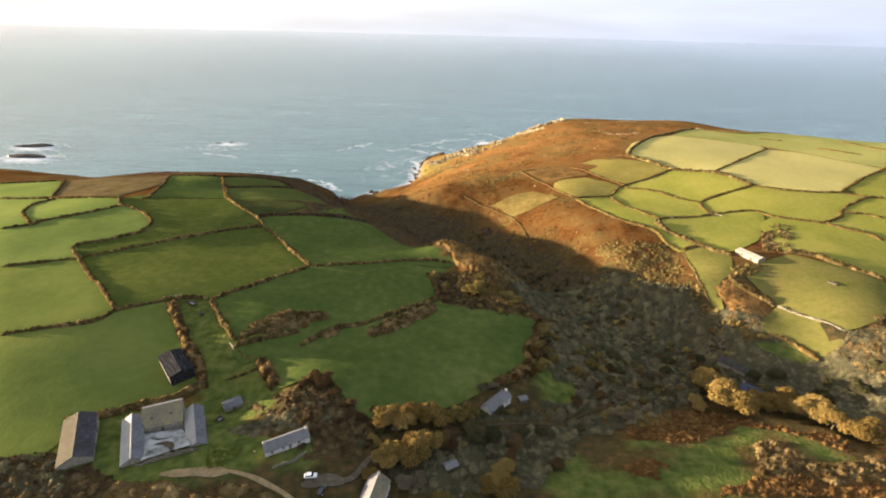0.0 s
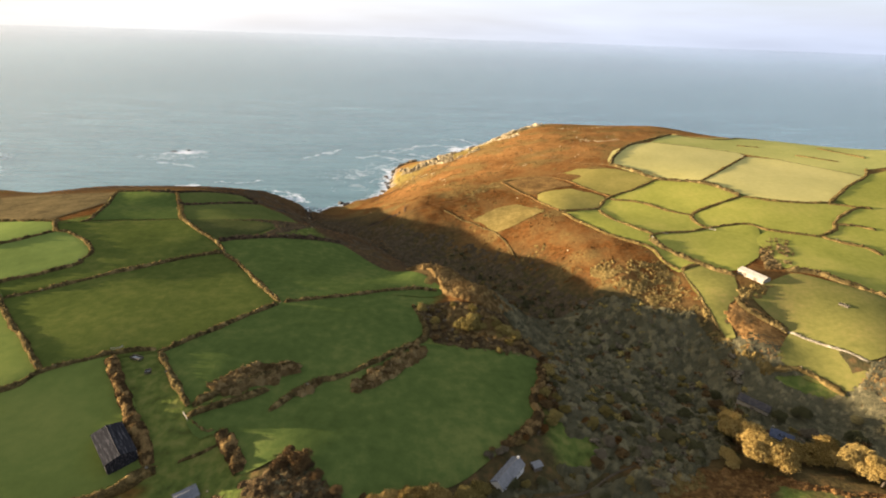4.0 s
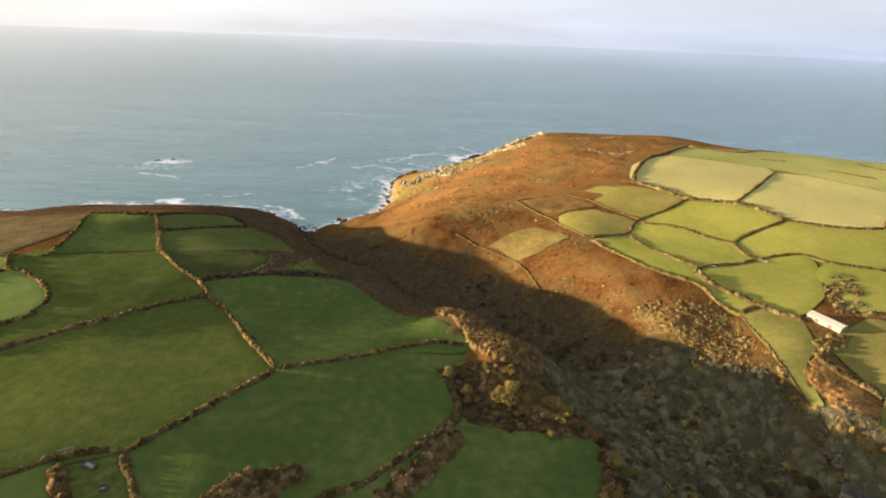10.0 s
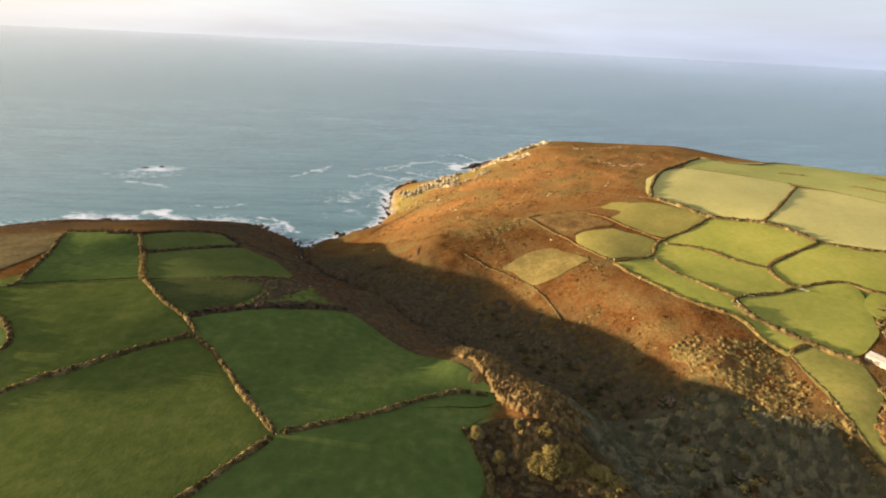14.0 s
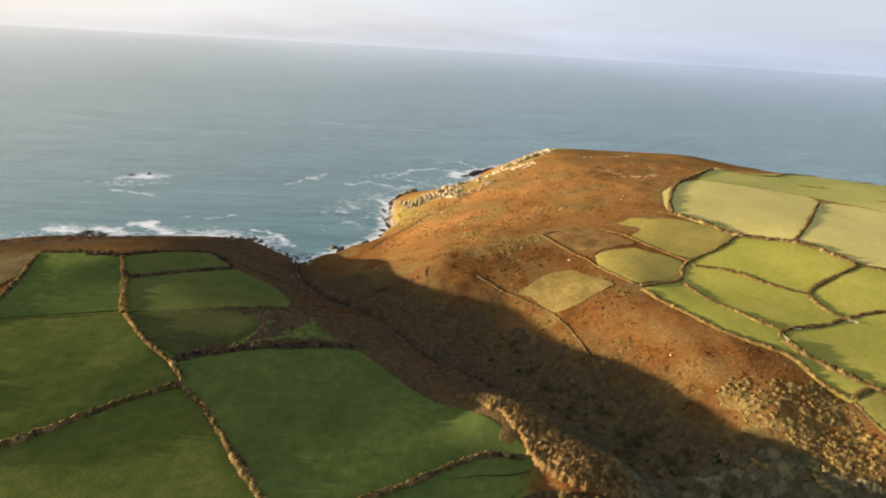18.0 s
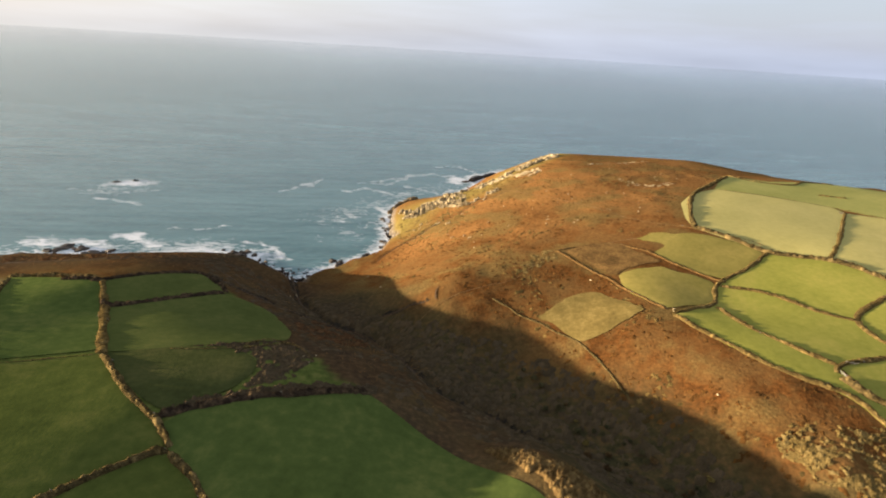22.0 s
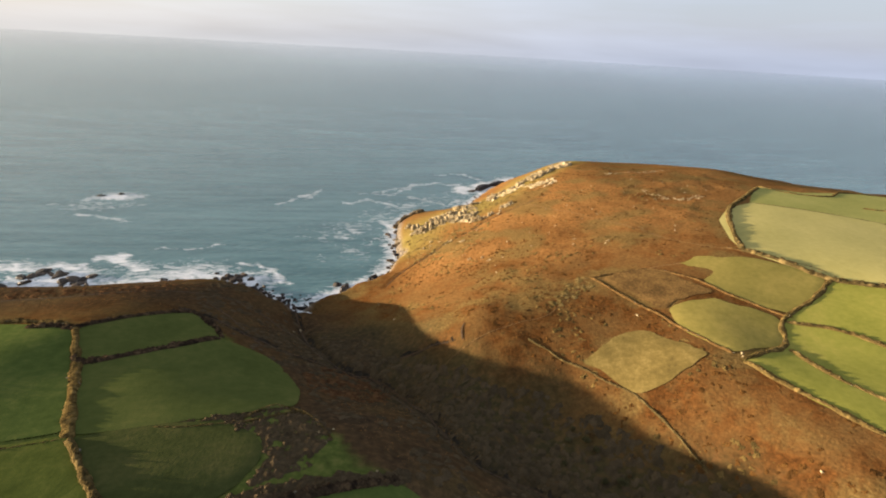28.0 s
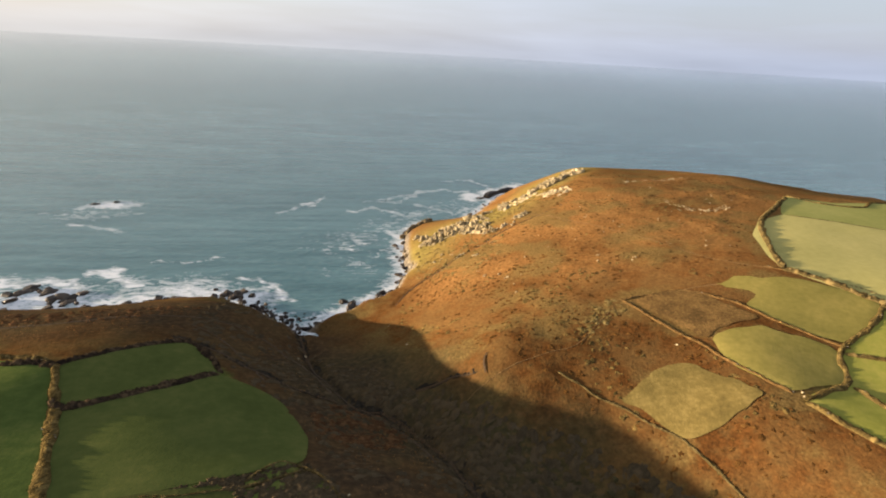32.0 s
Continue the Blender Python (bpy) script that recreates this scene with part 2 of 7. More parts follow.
def line_distance(x, y, line, closed=False):
    """Distance from points to a line of corners."""
    pts = np.array(line, float)
    if closed:
        pts = np.vstack([pts, pts[:1]])
    best = np.full(np.shape(x), 1e9)
    for (ax, ay), (bx, by) in zip(pts[:-1, :2], pts[1:, :2]):
        dx, dy = bx - ax, by - ay
        s = np.clip(((x - ax) * dx + (y - ay) * dy) / (dx * dx + dy * dy + 1e-9), 0, 1)
        best = np.minimum(best, np.hypot(x - ax - s * dx, y - ay - s * dy))
    return best


def inside(x, y, line):
    """Which points lie inside a closed line."""
    res = np.zeros(np.shape(x), bool)
    n = len(line)
    for i in range(n):
        (ax, ay), (bx, by) = line[i][:2], line[(i + 1) % n][:2]
        if ay != by:
            res ^= ((ay > y) != (by > y)) & (x < (bx - ax) * (y - ay) / (by - ay) + ax)
    return res


LAND = COAST + [(4500, 1100), (4500, -4500), (-4500, -4500), (-4500, 900)]


def ground_height(x, y):
    """Height of the bare land at arrays x, y."""
    x, y = np.atleast_1d(np.asarray(x, float)), np.atleast_1d(np.asarray(y, float))
    z = np.empty(x.shape)
    for i in range(0, x.size, 40000):
        s = slice(i, i + 40000)
        z[s] = -spread(np.stack([x[s], y[s]], 1), NODES) @ WEIGHTS[:-1] + WEIGHTS[-1]
    d = line_distance(x + 6 * rough(x, y, 22, 5), y + 6 * rough(x, y, 19, 6), COAST)
    d = np.where(inside(x, y, LAND), d, -d)
    cliff = np.where(d > 0, -1.0 + 1.25 * d, -1.0 + 0.35 * d)
    k = 6.0
    h = np.clip(0.5 + 0.5 * (cliff - z) / k, 0, 1)
    return np.maximum(cliff * (1 - h) + z * h - k * h * (1 - h), -14)
# ---- builders ----
def mesh_of(name, verts, faces, mat=None, smooth=True):
    """A mesh from arrays of corners and faces of one size."""
    me = bpy.data.meshes.new(name)
    verts, faces = np.asarray(verts, np.float32), np.asarray(faces, np.int32)
    k = faces.shape[1]
    me.vertices.add(len(verts))
    me.vertices.foreach_set("co", verts.ravel())
    me.loops.add(faces.size)
    me.loops.foreach_set("vertex_index", faces.ravel())
    me.polygons.add(len(faces))
    me.polygons.foreach_set("loop_start", np.arange(0, faces.size, k, dtype=np.int32))
    me.polygons.foreach_set("loop_total", np.full(len(faces), k, np.int32))
    me.polygons.foreach_set("use_smooth", np.full(len(faces), smooth, bool))
    me.update(calc_edges=True)
    if mat:
        me.materials.append(mat)
    return me


def grid_faces(nx, ny):
    i = np.arange(ny - 1)[:, None] * nx + np.arange(nx - 1)[None, :]
    return np.stack([i, i + 1, i + nx + 1, i + nx], -1).reshape(-1, 4)


def graded(lo, a, b, hi, step, growth=1.12):
    """Stations from lo to hi, close together between a and b and wider beyond."""
    out, s, v = list(np.arange(a, b + 0.1, step)), step, b
    while v < hi:
        s *= growth
        v += s
        out.append(min(v, hi))
    s, v = step, a
    while v > lo:
        s *= growth
        v -= s
        out.insert(0, max(v, lo))
    return np.array(out)


def smooth_line(line, step=2.5, bend=True):
    """Corners joined by a soft curve with a point every step metres."""
    p = np.array(line, float)
    if bend and len(p) > 2:
        q = np.vstack([2 * p[0] - p[1], p, 2 * p[-1] - p[-2]])
        out = []
        for i in range(1, len(q) - 2):
            n = max(2, int(np.hypot(*(q[i + 1] - q[i])[:2]) / step))
            for s in np.arange(n) / n:
                out.append(0.5 * (2 * q[i] + (q[i + 1] - q[i - 1]) * s + (2 * q[i - 1] - 5 * q[i] + 4 * q[i + 1] - q[i + 2]) * s * s
                                  + (3 * q[i] - q[i - 1] - 3 * q[i + 1] + q[i + 2]) * s ** 3))
        return np.array(out + [p[-1]])
    d = np.concatenate([[0], np.cumsum(np.hypot(*np.diff(p, axis=0).T[:2]))])
    s = np.linspace(0, d[-1], max(2, int(d[-1] / step) + 1))
    return np.stack([np.interp(s, d, p[:, i]) for i in range(p.shape[1])], 1)


# ---- ground: one sheet from the cliffs to the moor behind ----
VALLEY_LINE = [(500, 190), (330, 200), (200, 212), (150, 240), (105, 275), (75, 330), (45, 385), (0, 445), (-60, 510), (-110, 565)]


OPEN_HILL = [[(-66, 720), (-58, 610), (-25, 552), (22, 530), (48, 532), (92, 592), (150, 600), (205, 600), (240, 660), (300, 730), (385, 790), (420, 830), (350, 940), (262, 1020), (140, 960), (40, 870), (-30, 860), (-40, 790)],
             [(30, 492), (52, 462), (78, 405), (108, 352), (134, 350), (140, 372), (122, 424), (116, 446), (76, 448), (48, 482)]]


# old enclosures, smoothed by the plough
CALM = [[(51, 489), (79, 504), (96, 507), (108, 503), (114, 493), (118, 469), (76, 457), (62, 479)],
        [(99, 576), (123, 580), (162, 578), (228, 566), (258, 536), (236, 519), (197, 502), (192, 498), (172, 476), (137, 468), (121, 489), (121, 521), (112, 538)]]


# the stream and its side runnels, cut into the valley floor
STREAM = [(26, 393), (14, 402), (-2, 421), (-27, 430), (-40, 448), (-56, 499), (-79, 527), (-100, 534), (-124, 574), (-135, 603), (-142, 623), (-148, 645), (-149, 664)]
GULLIES = [(STREAM, 6.0, 5.5), ([(-25, 531), (-38, 537), (-60, 540), (-82, 528)], 2.0, 3.5), ([(20, 452), (0, 468), (-22, 480), (-46, 486)], 1.6, 4.0), ([(60, 385), (48, 404), (30, 418), (0, 428)], 2.0, 4.5),
           ([(-212, 573), (-180, 559), (-160, 544), (-135, 533), (-112, 529), (-87, 521)], 1.3, 3.0), ([(-66, 689), (-47, 722), (-28, 738), (-9, 751), (5, 763), (25, 769), (47, 785), (62, 794), (99, 808), (135, 825), (154, 837)], 1.6, 2.5)]


def ground_detail(x, y):
    """Uneven heath and scrub on top of the bare land."""
    v = line_distance(x, y, VALLEY_LINE)
    wild = np.clip(1.3 - v / 110, 0, 1)
    hill = np.zeros(np.shape(x))
    for line in OPEN_HILL:
        hill = np.maximum(hill, np.where(inside(x, y, line), np.clip(line_distance(x, y, line, True) / 14, 0, 1), 0))
    calm = np.ones(np.shape(x))
    for line in CALM:
        calm = np.minimum(calm, np.where(inside(x, y, line), 0, np.clip(line_distance(x, y, line, True) / 6 - 0.4, 0, 1)))
    gully = np.zeros(np.shape(x))
    for line, deep, wide in GULLIES:
        gully = np.maximum(gully, deep * np.exp(-(line_distance(x, y, line) / wide) ** 2))
    return -gully + calm * (hill * (0.7 * rough(x, y, 21, 15) + 0.4 * rough(x, y, 9.5, 16)) + 0.14 * rough(x, y, 9, 1) + 0.12 * rough(x, y, 4, 2) + wild * (0.9 * rough(x, y, 14, 3) + 0.5 * rough(x, y, 6, 4)))


FARM_SCRUB = [(-300, -300), (-300, 100), (-140, 112), (-95, 160), (-60, 172), (-42, 170), (-22, 152), (20, 172), (45, 200), (75, 190), (75, 150), (45, 130), (40, -300)]


def build_ground(mat):
    xs, ys = graded(-4400, -440, 470, 4400, 3.2), graded(-4400, 96, 800, 1300, 3.2)
    X, Y = np.meshgrid(xs, ys)
    x, y = X.ravel(), Y.ravel()
    z = ground_height(x, y)
    near = np.clip((z + 2) / 6, 0, 1)
    z = z + near * ground_detail(x, y)
    me = mesh_of("ground", np.stack([x, y, z], 1), grid_faces(len(xs), len(ys)), mat)
    cover_ = np.zeros((len(x), 4), np.float32)
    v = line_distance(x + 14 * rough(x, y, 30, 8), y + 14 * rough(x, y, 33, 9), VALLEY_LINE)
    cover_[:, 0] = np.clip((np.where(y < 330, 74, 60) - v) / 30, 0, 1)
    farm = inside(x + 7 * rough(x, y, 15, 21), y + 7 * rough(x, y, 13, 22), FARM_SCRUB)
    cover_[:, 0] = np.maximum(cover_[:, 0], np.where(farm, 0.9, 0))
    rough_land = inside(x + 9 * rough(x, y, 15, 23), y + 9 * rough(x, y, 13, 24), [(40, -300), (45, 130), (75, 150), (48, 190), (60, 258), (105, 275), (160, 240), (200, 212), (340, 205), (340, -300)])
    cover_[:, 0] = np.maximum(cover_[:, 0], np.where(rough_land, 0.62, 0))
    # west brow: heath cover, with the slope's shade put into its dark colour
    heath_shade = np.clip(1.6 - line_distance(x, y, [(-430, 600), (-330, 610), (-230, 625), (-165, 600), (-110, 500), (-70, 440), (-20, 390)]) / 60, 0, 0.35)
    cover_[:, 0] = np.maximum(cover_[:, 0], heath_shade)
    shore = line_distance(x, y, COAST)
    steep = np.hypot(np.gradient(z.reshape(X.shape), axis=1) / np.gradient(X, axis=1), np.gradient(z.reshape(X.shape), axis=0) / np.gradient(Y, axis=0)).ravel()
    cover_[:, 1] = np.clip((steep - 0.8) / 0.4, 0, 1) * np.clip((40 - shore) / 12, 0, 1) + np.clip((9 - shore) / 7, 0, 1)
    cover_[:, 2] = np.clip(1 - line_distance(x, y, [(-40, 800), (-5, 860), (60, 860), (160, 960), (256, 1050)]) / 50, 0, 0.85)
    wx, wy = x + 5 * rough(x, y, 12, 31) + 2.5 * rough(x, y, 5, 32), y + 5 * rough(x, y, 12, 33) + 2.5 * rough(x, y, 5, 34)
    turf = np.zeros(len(x))
    for line in ROUGH_GRASS:
        turf = np.maximum(turf, np.clip(0.5 + np.where(inside(wx, wy, line), 1, -1) * line_distance(wx, wy, line, True) / 6, 0, 1))
    cover_[:, 3] = np.clip(turf, 0, 0.92)
    at = me.color_attributes.new("cover", "FLOAT_COLOR", "POINT")
    at.data.foreach_set("color", np.clip(cover_, 0, 1).ravel())
    # brown brow heath, darkened further to stand in for the slope's shade
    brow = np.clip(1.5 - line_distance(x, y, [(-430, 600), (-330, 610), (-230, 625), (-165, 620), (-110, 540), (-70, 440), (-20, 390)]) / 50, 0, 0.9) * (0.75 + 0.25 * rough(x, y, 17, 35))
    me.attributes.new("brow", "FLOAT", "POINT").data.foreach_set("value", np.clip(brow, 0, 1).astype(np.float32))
    # upper heath: paler tan, plus the uphill gain of sunlight put into colour
    upland = np.clip((y - 540) / 150, 0, 1) * np.clip((x + 70) / 50, 0, 1) * (0.55 + 0.35 * rough(x, y, 40, 36))
    me.attributes.new("upland", "FLOAT", "POINT").data.foreach_set("value", np.clip(upland, 0, 1).astype(np.float32))
    return tagged(new("ground", me), "rust brown bracken heath falling to sea cliffs", "ground", kind="structure")


def heath_material():
    m = material("bracken_heath", [(0.043, 0.0195, 0.007), (0.100, 0.042, 0.0122), (0.165, 0.072, 0.021)], 2.4, 9, bump=0.42, bump_size=1.5, big=0.35, big_size=30, spread_=(0.34, 0.66), specular=0.0)
    n, l = m.node_tree.nodes, m.node_tree.links
    b = n["Principled BSDF"]
    base = b.inputs["Base Color"].links[0].from_socket
    at = n.new("ShaderNodeAttribute")
    at.attribute_name = "cover"
    parts_ = n.new("ShaderNodeSeparateColor")
    l.new(at.outputs["Color"], parts_.inputs["Color"])
    geo = n.new("ShaderNodeTexCoord")

    def ramped(size, stops, detail=6):
        t = n.new("ShaderNodeTexNoise")
        t.inputs["Scale"].default_value, t.inputs["Detail"].default_value = 1 / size, detail
        l.new(geo.outputs["Object"], t.inputs["Vector"])
        r = n.new("ShaderNodeValToRGB")
        for i, (p, c) in enumerate(stops):
            if i > 1:
                r.color_ramp.elements.new(p)
            r.color_ramp.elements[i].position, r.color_ramp.elements[i].color = p, (*c, 1)
        l.new(t.outputs["Fac"], r.inputs["Fac"])
        return r.outputs["Color"]

    def laid(over, under, factor):
        x = n.new("ShaderNodeMix")
        x.data_type = "RGBA"
        l.new(factor, x.inputs["Factor"])
        l.new(under, x.inputs["A"])
        l.new(over, x.inputs["B"])
        return x.outputs["Result"]

    heather = ramped(30, [(0.44, (0, 0, 0)), (0.62, (0.8, 0.8, 0.8))])
    base = laid(ramped(2.0, [(0.3, (0.066, 0.040, 0.015)), (0.7, (0.15, 0.082, 0.028))]), base, heather)
    base = laid(ramped(1.4, [(0.3, (0.056, 0.036, 0.014)), (0.7, (0.16, 0.088, 0.030))]), base, ramped(7, [(0.48, (0, 0, 0)), (0.62, (0.5, 0.5, 0.5))]))
    # upland tone, carrying the brighter light of the upper hill
    up = n.new("ShaderNodeAttribute")
    up.attribute_name = "upland"
    base = laid(ramped(2.5, [(0.3, (0.135, 0.066, 0.022)), (0.5, (0.235, 0.115, 0.037)), (0.7, (0.34, 0.175, 0.060))]), base, up.outputs["Fac"])
    base = laid(ramped(1.6, [(0.3, (0.070, 0.050, 0.018)), (0.5, (0.125, 0.086, 0.030)), (0.7, (0.21, 0.145, 0.052))]), base, ramped(45, [(0.50, (0, 0, 0)), (0.60, (0.65, 0.65, 0.65))], 8))
    base = laid(ramped(6, [(0.3, (0.16, 0.13, 0.035)), (0.7, (0.28, 0.21, 0.06))]), base, parts_.outputs["Blue"])
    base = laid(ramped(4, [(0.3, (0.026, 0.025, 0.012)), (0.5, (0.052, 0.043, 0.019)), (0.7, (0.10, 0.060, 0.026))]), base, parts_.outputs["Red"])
    # dark brow tone: brown heath with shade painted into the base colour
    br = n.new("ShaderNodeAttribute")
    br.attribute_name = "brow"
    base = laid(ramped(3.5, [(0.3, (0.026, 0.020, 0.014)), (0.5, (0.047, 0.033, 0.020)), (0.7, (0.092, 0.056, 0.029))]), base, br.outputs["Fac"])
    base = laid(ramped(3, [(0.3, (0.06, 0.05, 0.04)), (0.55, (0.16, 0.13, 0.10)), (0.7, (0.30, 0.26, 0.19))]), base, parts_.outputs["Green"])
    base = laid(ramped(4, [(0.3, (0.048, 0.062, 0.016)), (0.5, (0.080, 0.103, 0.024)), (0.7, (0.13, 0.13, 0.037))]), base, at.outputs["Alpha"])
    l.new(base, b.inputs["Base Color"])
    return m


ROUGH_GRASS = [
    [(-145, 100), (-160, 150), (-104, 160), (-112, 172), (-150, 225), (-128, 232), (-98, 190), (-84, 184), (-68, 164), (-72, 140), (-58, 136), (-46, 140), (-44, 128), (-60, 118), (-84, 113), (-104, 108), (-125, 100)],
    [(78.2, 147.8), (101.7, 143.6), (129, 160.1), (141.3, 156.6), (131, 148.2), (119.3, 132.5), (116.1, 125.5), (102.6, 117.6), (73.7, 118.2), (37, 124), (44.8, 137.2), (56.8, 141.4), (68.3, 132.7), (83.8, 127.1), (94.3, 135.7), (80.5, 142)],
    [(144.5, 155.9), (151.5, 151.5), (160.7, 138.3), (152.7, 134.9), (145.2, 142.3), (144.9, 150.5)],
    [(48, 188.1), (66.9, 191.8), (69.7, 184.3), (61.6, 175.9), (44.9, 175.6)],
    [(183, 233.5), (207, 229), (210.9, 218.9), (200.2, 218), (186, 227)],
    [(181.4, 236.9), (198, 235), (206.7, 219.6), (195.2, 220), (177, 228)],
    [(48.1, 200.4), (60.1, 200.4), (69.8, 186.6), (58.7, 176.1), (47.9, 175.6), (45, 183.1)],
    [(-240, 160), (-290, 400), (-250, 520), (-200, 560), (-172, 527), (-120, 440), (-70, 396), (-5, 328), (6, 303), (-8, 270), (45, 250), (50, 215.1), (30, 185), (-20, 160), (-60, 190), (-110, 165), (-150, 130)],
    [(134, 462), (172, 470), (188, 494), (290, 505), (460, 512), (400, 420), (335, 340), (290, 290), (255, 335), (235, 400), (190, 393)],
]
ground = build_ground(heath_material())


# ---- sea ----
def sea_material():
    m = bpy.data.materials.new("sea_water")
    m.use_nodes = True
    n, l = m.node_tree.nodes, m.node_tree.links
    b = n["Principled BSDF"]
    b.inputs["Roughness"].default_value, b.inputs["IOR"].default_value = 0.18, 1.33
    geo = n.new("ShaderNodeTexCoord")
    at = n.new("ShaderNodeAttribute")
    at.attribute_name = "surf"
    sep = n.new("ShaderNodeSeparateColor")
    l.new(at.outputs["Color"], sep.inputs["Color"])

    def tex(size, detail, stretch_=(1, 1, 1), turn=0.0, warp=0.0):
        mp = n.new("ShaderNodeMapping")
        mp.inputs["Scale"].default_value, mp.inputs["Rotation"].default_value = stretch_, (0, 0, radians(turn))
        t = n.new("ShaderNodeTexNoise")
        t.inputs["Scale"].default_value, t.inputs["Detail"].default_value, t.inputs["Distortion"].default_value = 1 / size, detail, warp
        l.new(geo.outputs["Object"], mp.inputs["Vector"])
        l.new(mp.outputs["Vector"], t.inputs["Vector"])
        return t.outputs["Fac"]

    def math_(op, a, c, clamp=False):
        x = n.new("ShaderNodeMath")
        x.operation, x.use_clamp = op, clamp
        for i, v in enumerate((a, c)):
            if isinstance(v, (int, float)):
                x.inputs[i].default_value = v
            else:
                l.new(v, x.inputs[i])
        return x.outputs[0]

    # long swell and wind chop
    swell, chop = tex(60, 3, (0.35, 1.6, 1), 12), tex(7, 6, (0.6, 1.5, 1), 20)
    height = math_("ADD", math_("MULTIPLY", swell, 2.4), math_("MULTIPLY", chop, 1.2))
    bu = n.new("ShaderNodeBump")
    bu.inputs["Strength"].default_value, bu.inputs["Distance"].default_value = 0.8, 0.7
    l.new(height, bu.inputs["Height"])
    # the water lies level however far out it is
    level = n.new("ShaderNodeCombineXYZ")
    level.inputs["Z"].default_value = 1.0
    l.new(level.outputs["Vector"], bu.inputs["Normal"])
    l.new(bu.outputs["Normal"], b.inputs["Normal"])
    # foam: a lacy edge where the surf runs in
    lace = math_("ADD", math_("MULTIPLY", tex(15, 9, (0.7, 1.5, 1), 15, 1.8), 0.72), math_("MULTIPLY", tex(3.2, 6, (0.8, 1.3, 1), 30, 1.2), 0.28))
    lace = math_("ADD", math_("MULTIPLY", lace, 1.7), -0.35)
    foam = math_("MULTIPLY", math_("SUBTRACT", math_("ADD", lace, math_("MULTIPLY", sep.outputs["Red"], 0.66)), 0.75), 2.8, True)
    foam = math_("MULTIPLY", foam, math_("MULTIPLY", sep.outputs["Red"], 4.0, True))
    water = n.new("ShaderNodeMix")
    water.data_type = "RGBA"
    water.inputs["A"].default_value, water.inputs["B"].default_value = (0.017, 0.070, 0.082, 1), (0.110, 0.208, 0.218, 1)
    streak = math_("ADD", math_("MULTIPLY", tex(26, 5, (0.25, 1.7, 1), 14), 0.6), math_("MULTIPLY", tex(140, 4, (0.3, 1.4, 1), 24, 0.6), 0.4))
    tone = math_("ADD", math_("MULTIPLY", sep.outputs["Green"], 0.25), math_("ADD", math_("MULTIPLY", streak, 2.2), math_("MULTIPLY", chop, 0.7)))
    l.new(math_("SUBTRACT", tone, 0.97, True), water.inputs["Factor"])
    white = n.new("ShaderNodeMix")
    white.data_type = "RGBA"
    white.inputs["B"].default_value = (0.70, 0.71, 0.72, 1)
    l.new(foam, white.inputs["Factor"])
    l.new(water.outputs["Result"], white.inputs["A"])
    l.new(white.outputs["Result"], b.inputs["Base Color"])
    l.new(math_("ADD", math_("MULTIPLY", foam, 0.6), 0.2), b.inputs["Roughness"])
    # horizon haze is put into the alpha: the farthest water fades out
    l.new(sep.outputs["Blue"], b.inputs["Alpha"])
    return m


SEA_ROCKS = [(-484, 1043, 22), (-798, 885, 40), (-843, 968, 36), (125, 1120, 40), (-410, 755, 30), (-230, 745, 24)]

SURF_LINES = [(0.85, 16, [(-386, 804), (-369, 807), (-351, 783), (-323, 773)]),
              (0.80, 20, [(-466, 780), (-432, 779), (-395, 775)]),
              (0.62, 5, [(-329, 828), (-306, 828), (-285, 835), (-262, 839)]),
              (0.60, 8, [(-478, 955), (-439, 935), (-403, 925)]),
              (0.75, 8, [(-229, 787), (-204, 776), (-184, 759), (-179, 738), (-166, 731)]),
              (0.60, 6, [(-133, 868), (-114, 863)]),
              (0.50, 5, [(-144, 792), (-140, 810)]),
              (0.90, 24, [(77, 1098), (110, 1124), (157, 1161), (195, 1191)]),
              (0.66, 9, [(-122, 1018), (-82, 1035), (-46, 1015), (-6, 1001)]),
              (0.62, 7, [(-225, 1010), (-205, 1032), (-187, 1050), (-168, 1090)]),
              (0.58, 8, [(-101, 1076), (-60, 1092), (-21, 1114), (21, 1135)]),
              (0.60, 9, [(-74, 1069), (-39, 1078), (4, 1135), (48, 1146), (80, 1139)]),
              (0.60, 10, [(-15, 1057), (15, 1031), (51, 1018), (76, 1046)]),
              (0.55, 9, [(51, 1211), (110, 1225), (128, 1187)]),
              (0.66, 6, [(-109, 885), (-101, 899), (-96, 876)]),
              (0.60, 5, [(-98, 892), (-79, 893)]),
              (0.50, 5, [(-110, 816), (-92, 827)]),
              (0.50, 5, [(-89, 842), (-70, 859)]),
              (0.80, 10, [(-58, 929), (-45, 894), (-50, 842), (-48, 818), (-45, 789), (-60, 751)]),
              (0.70, 10, [(-508, 1022), (-470, 1030), (-440, 1042)]),
              (0.50, 8, [(-540, 1000), (-470, 985), (-420, 1000)])]


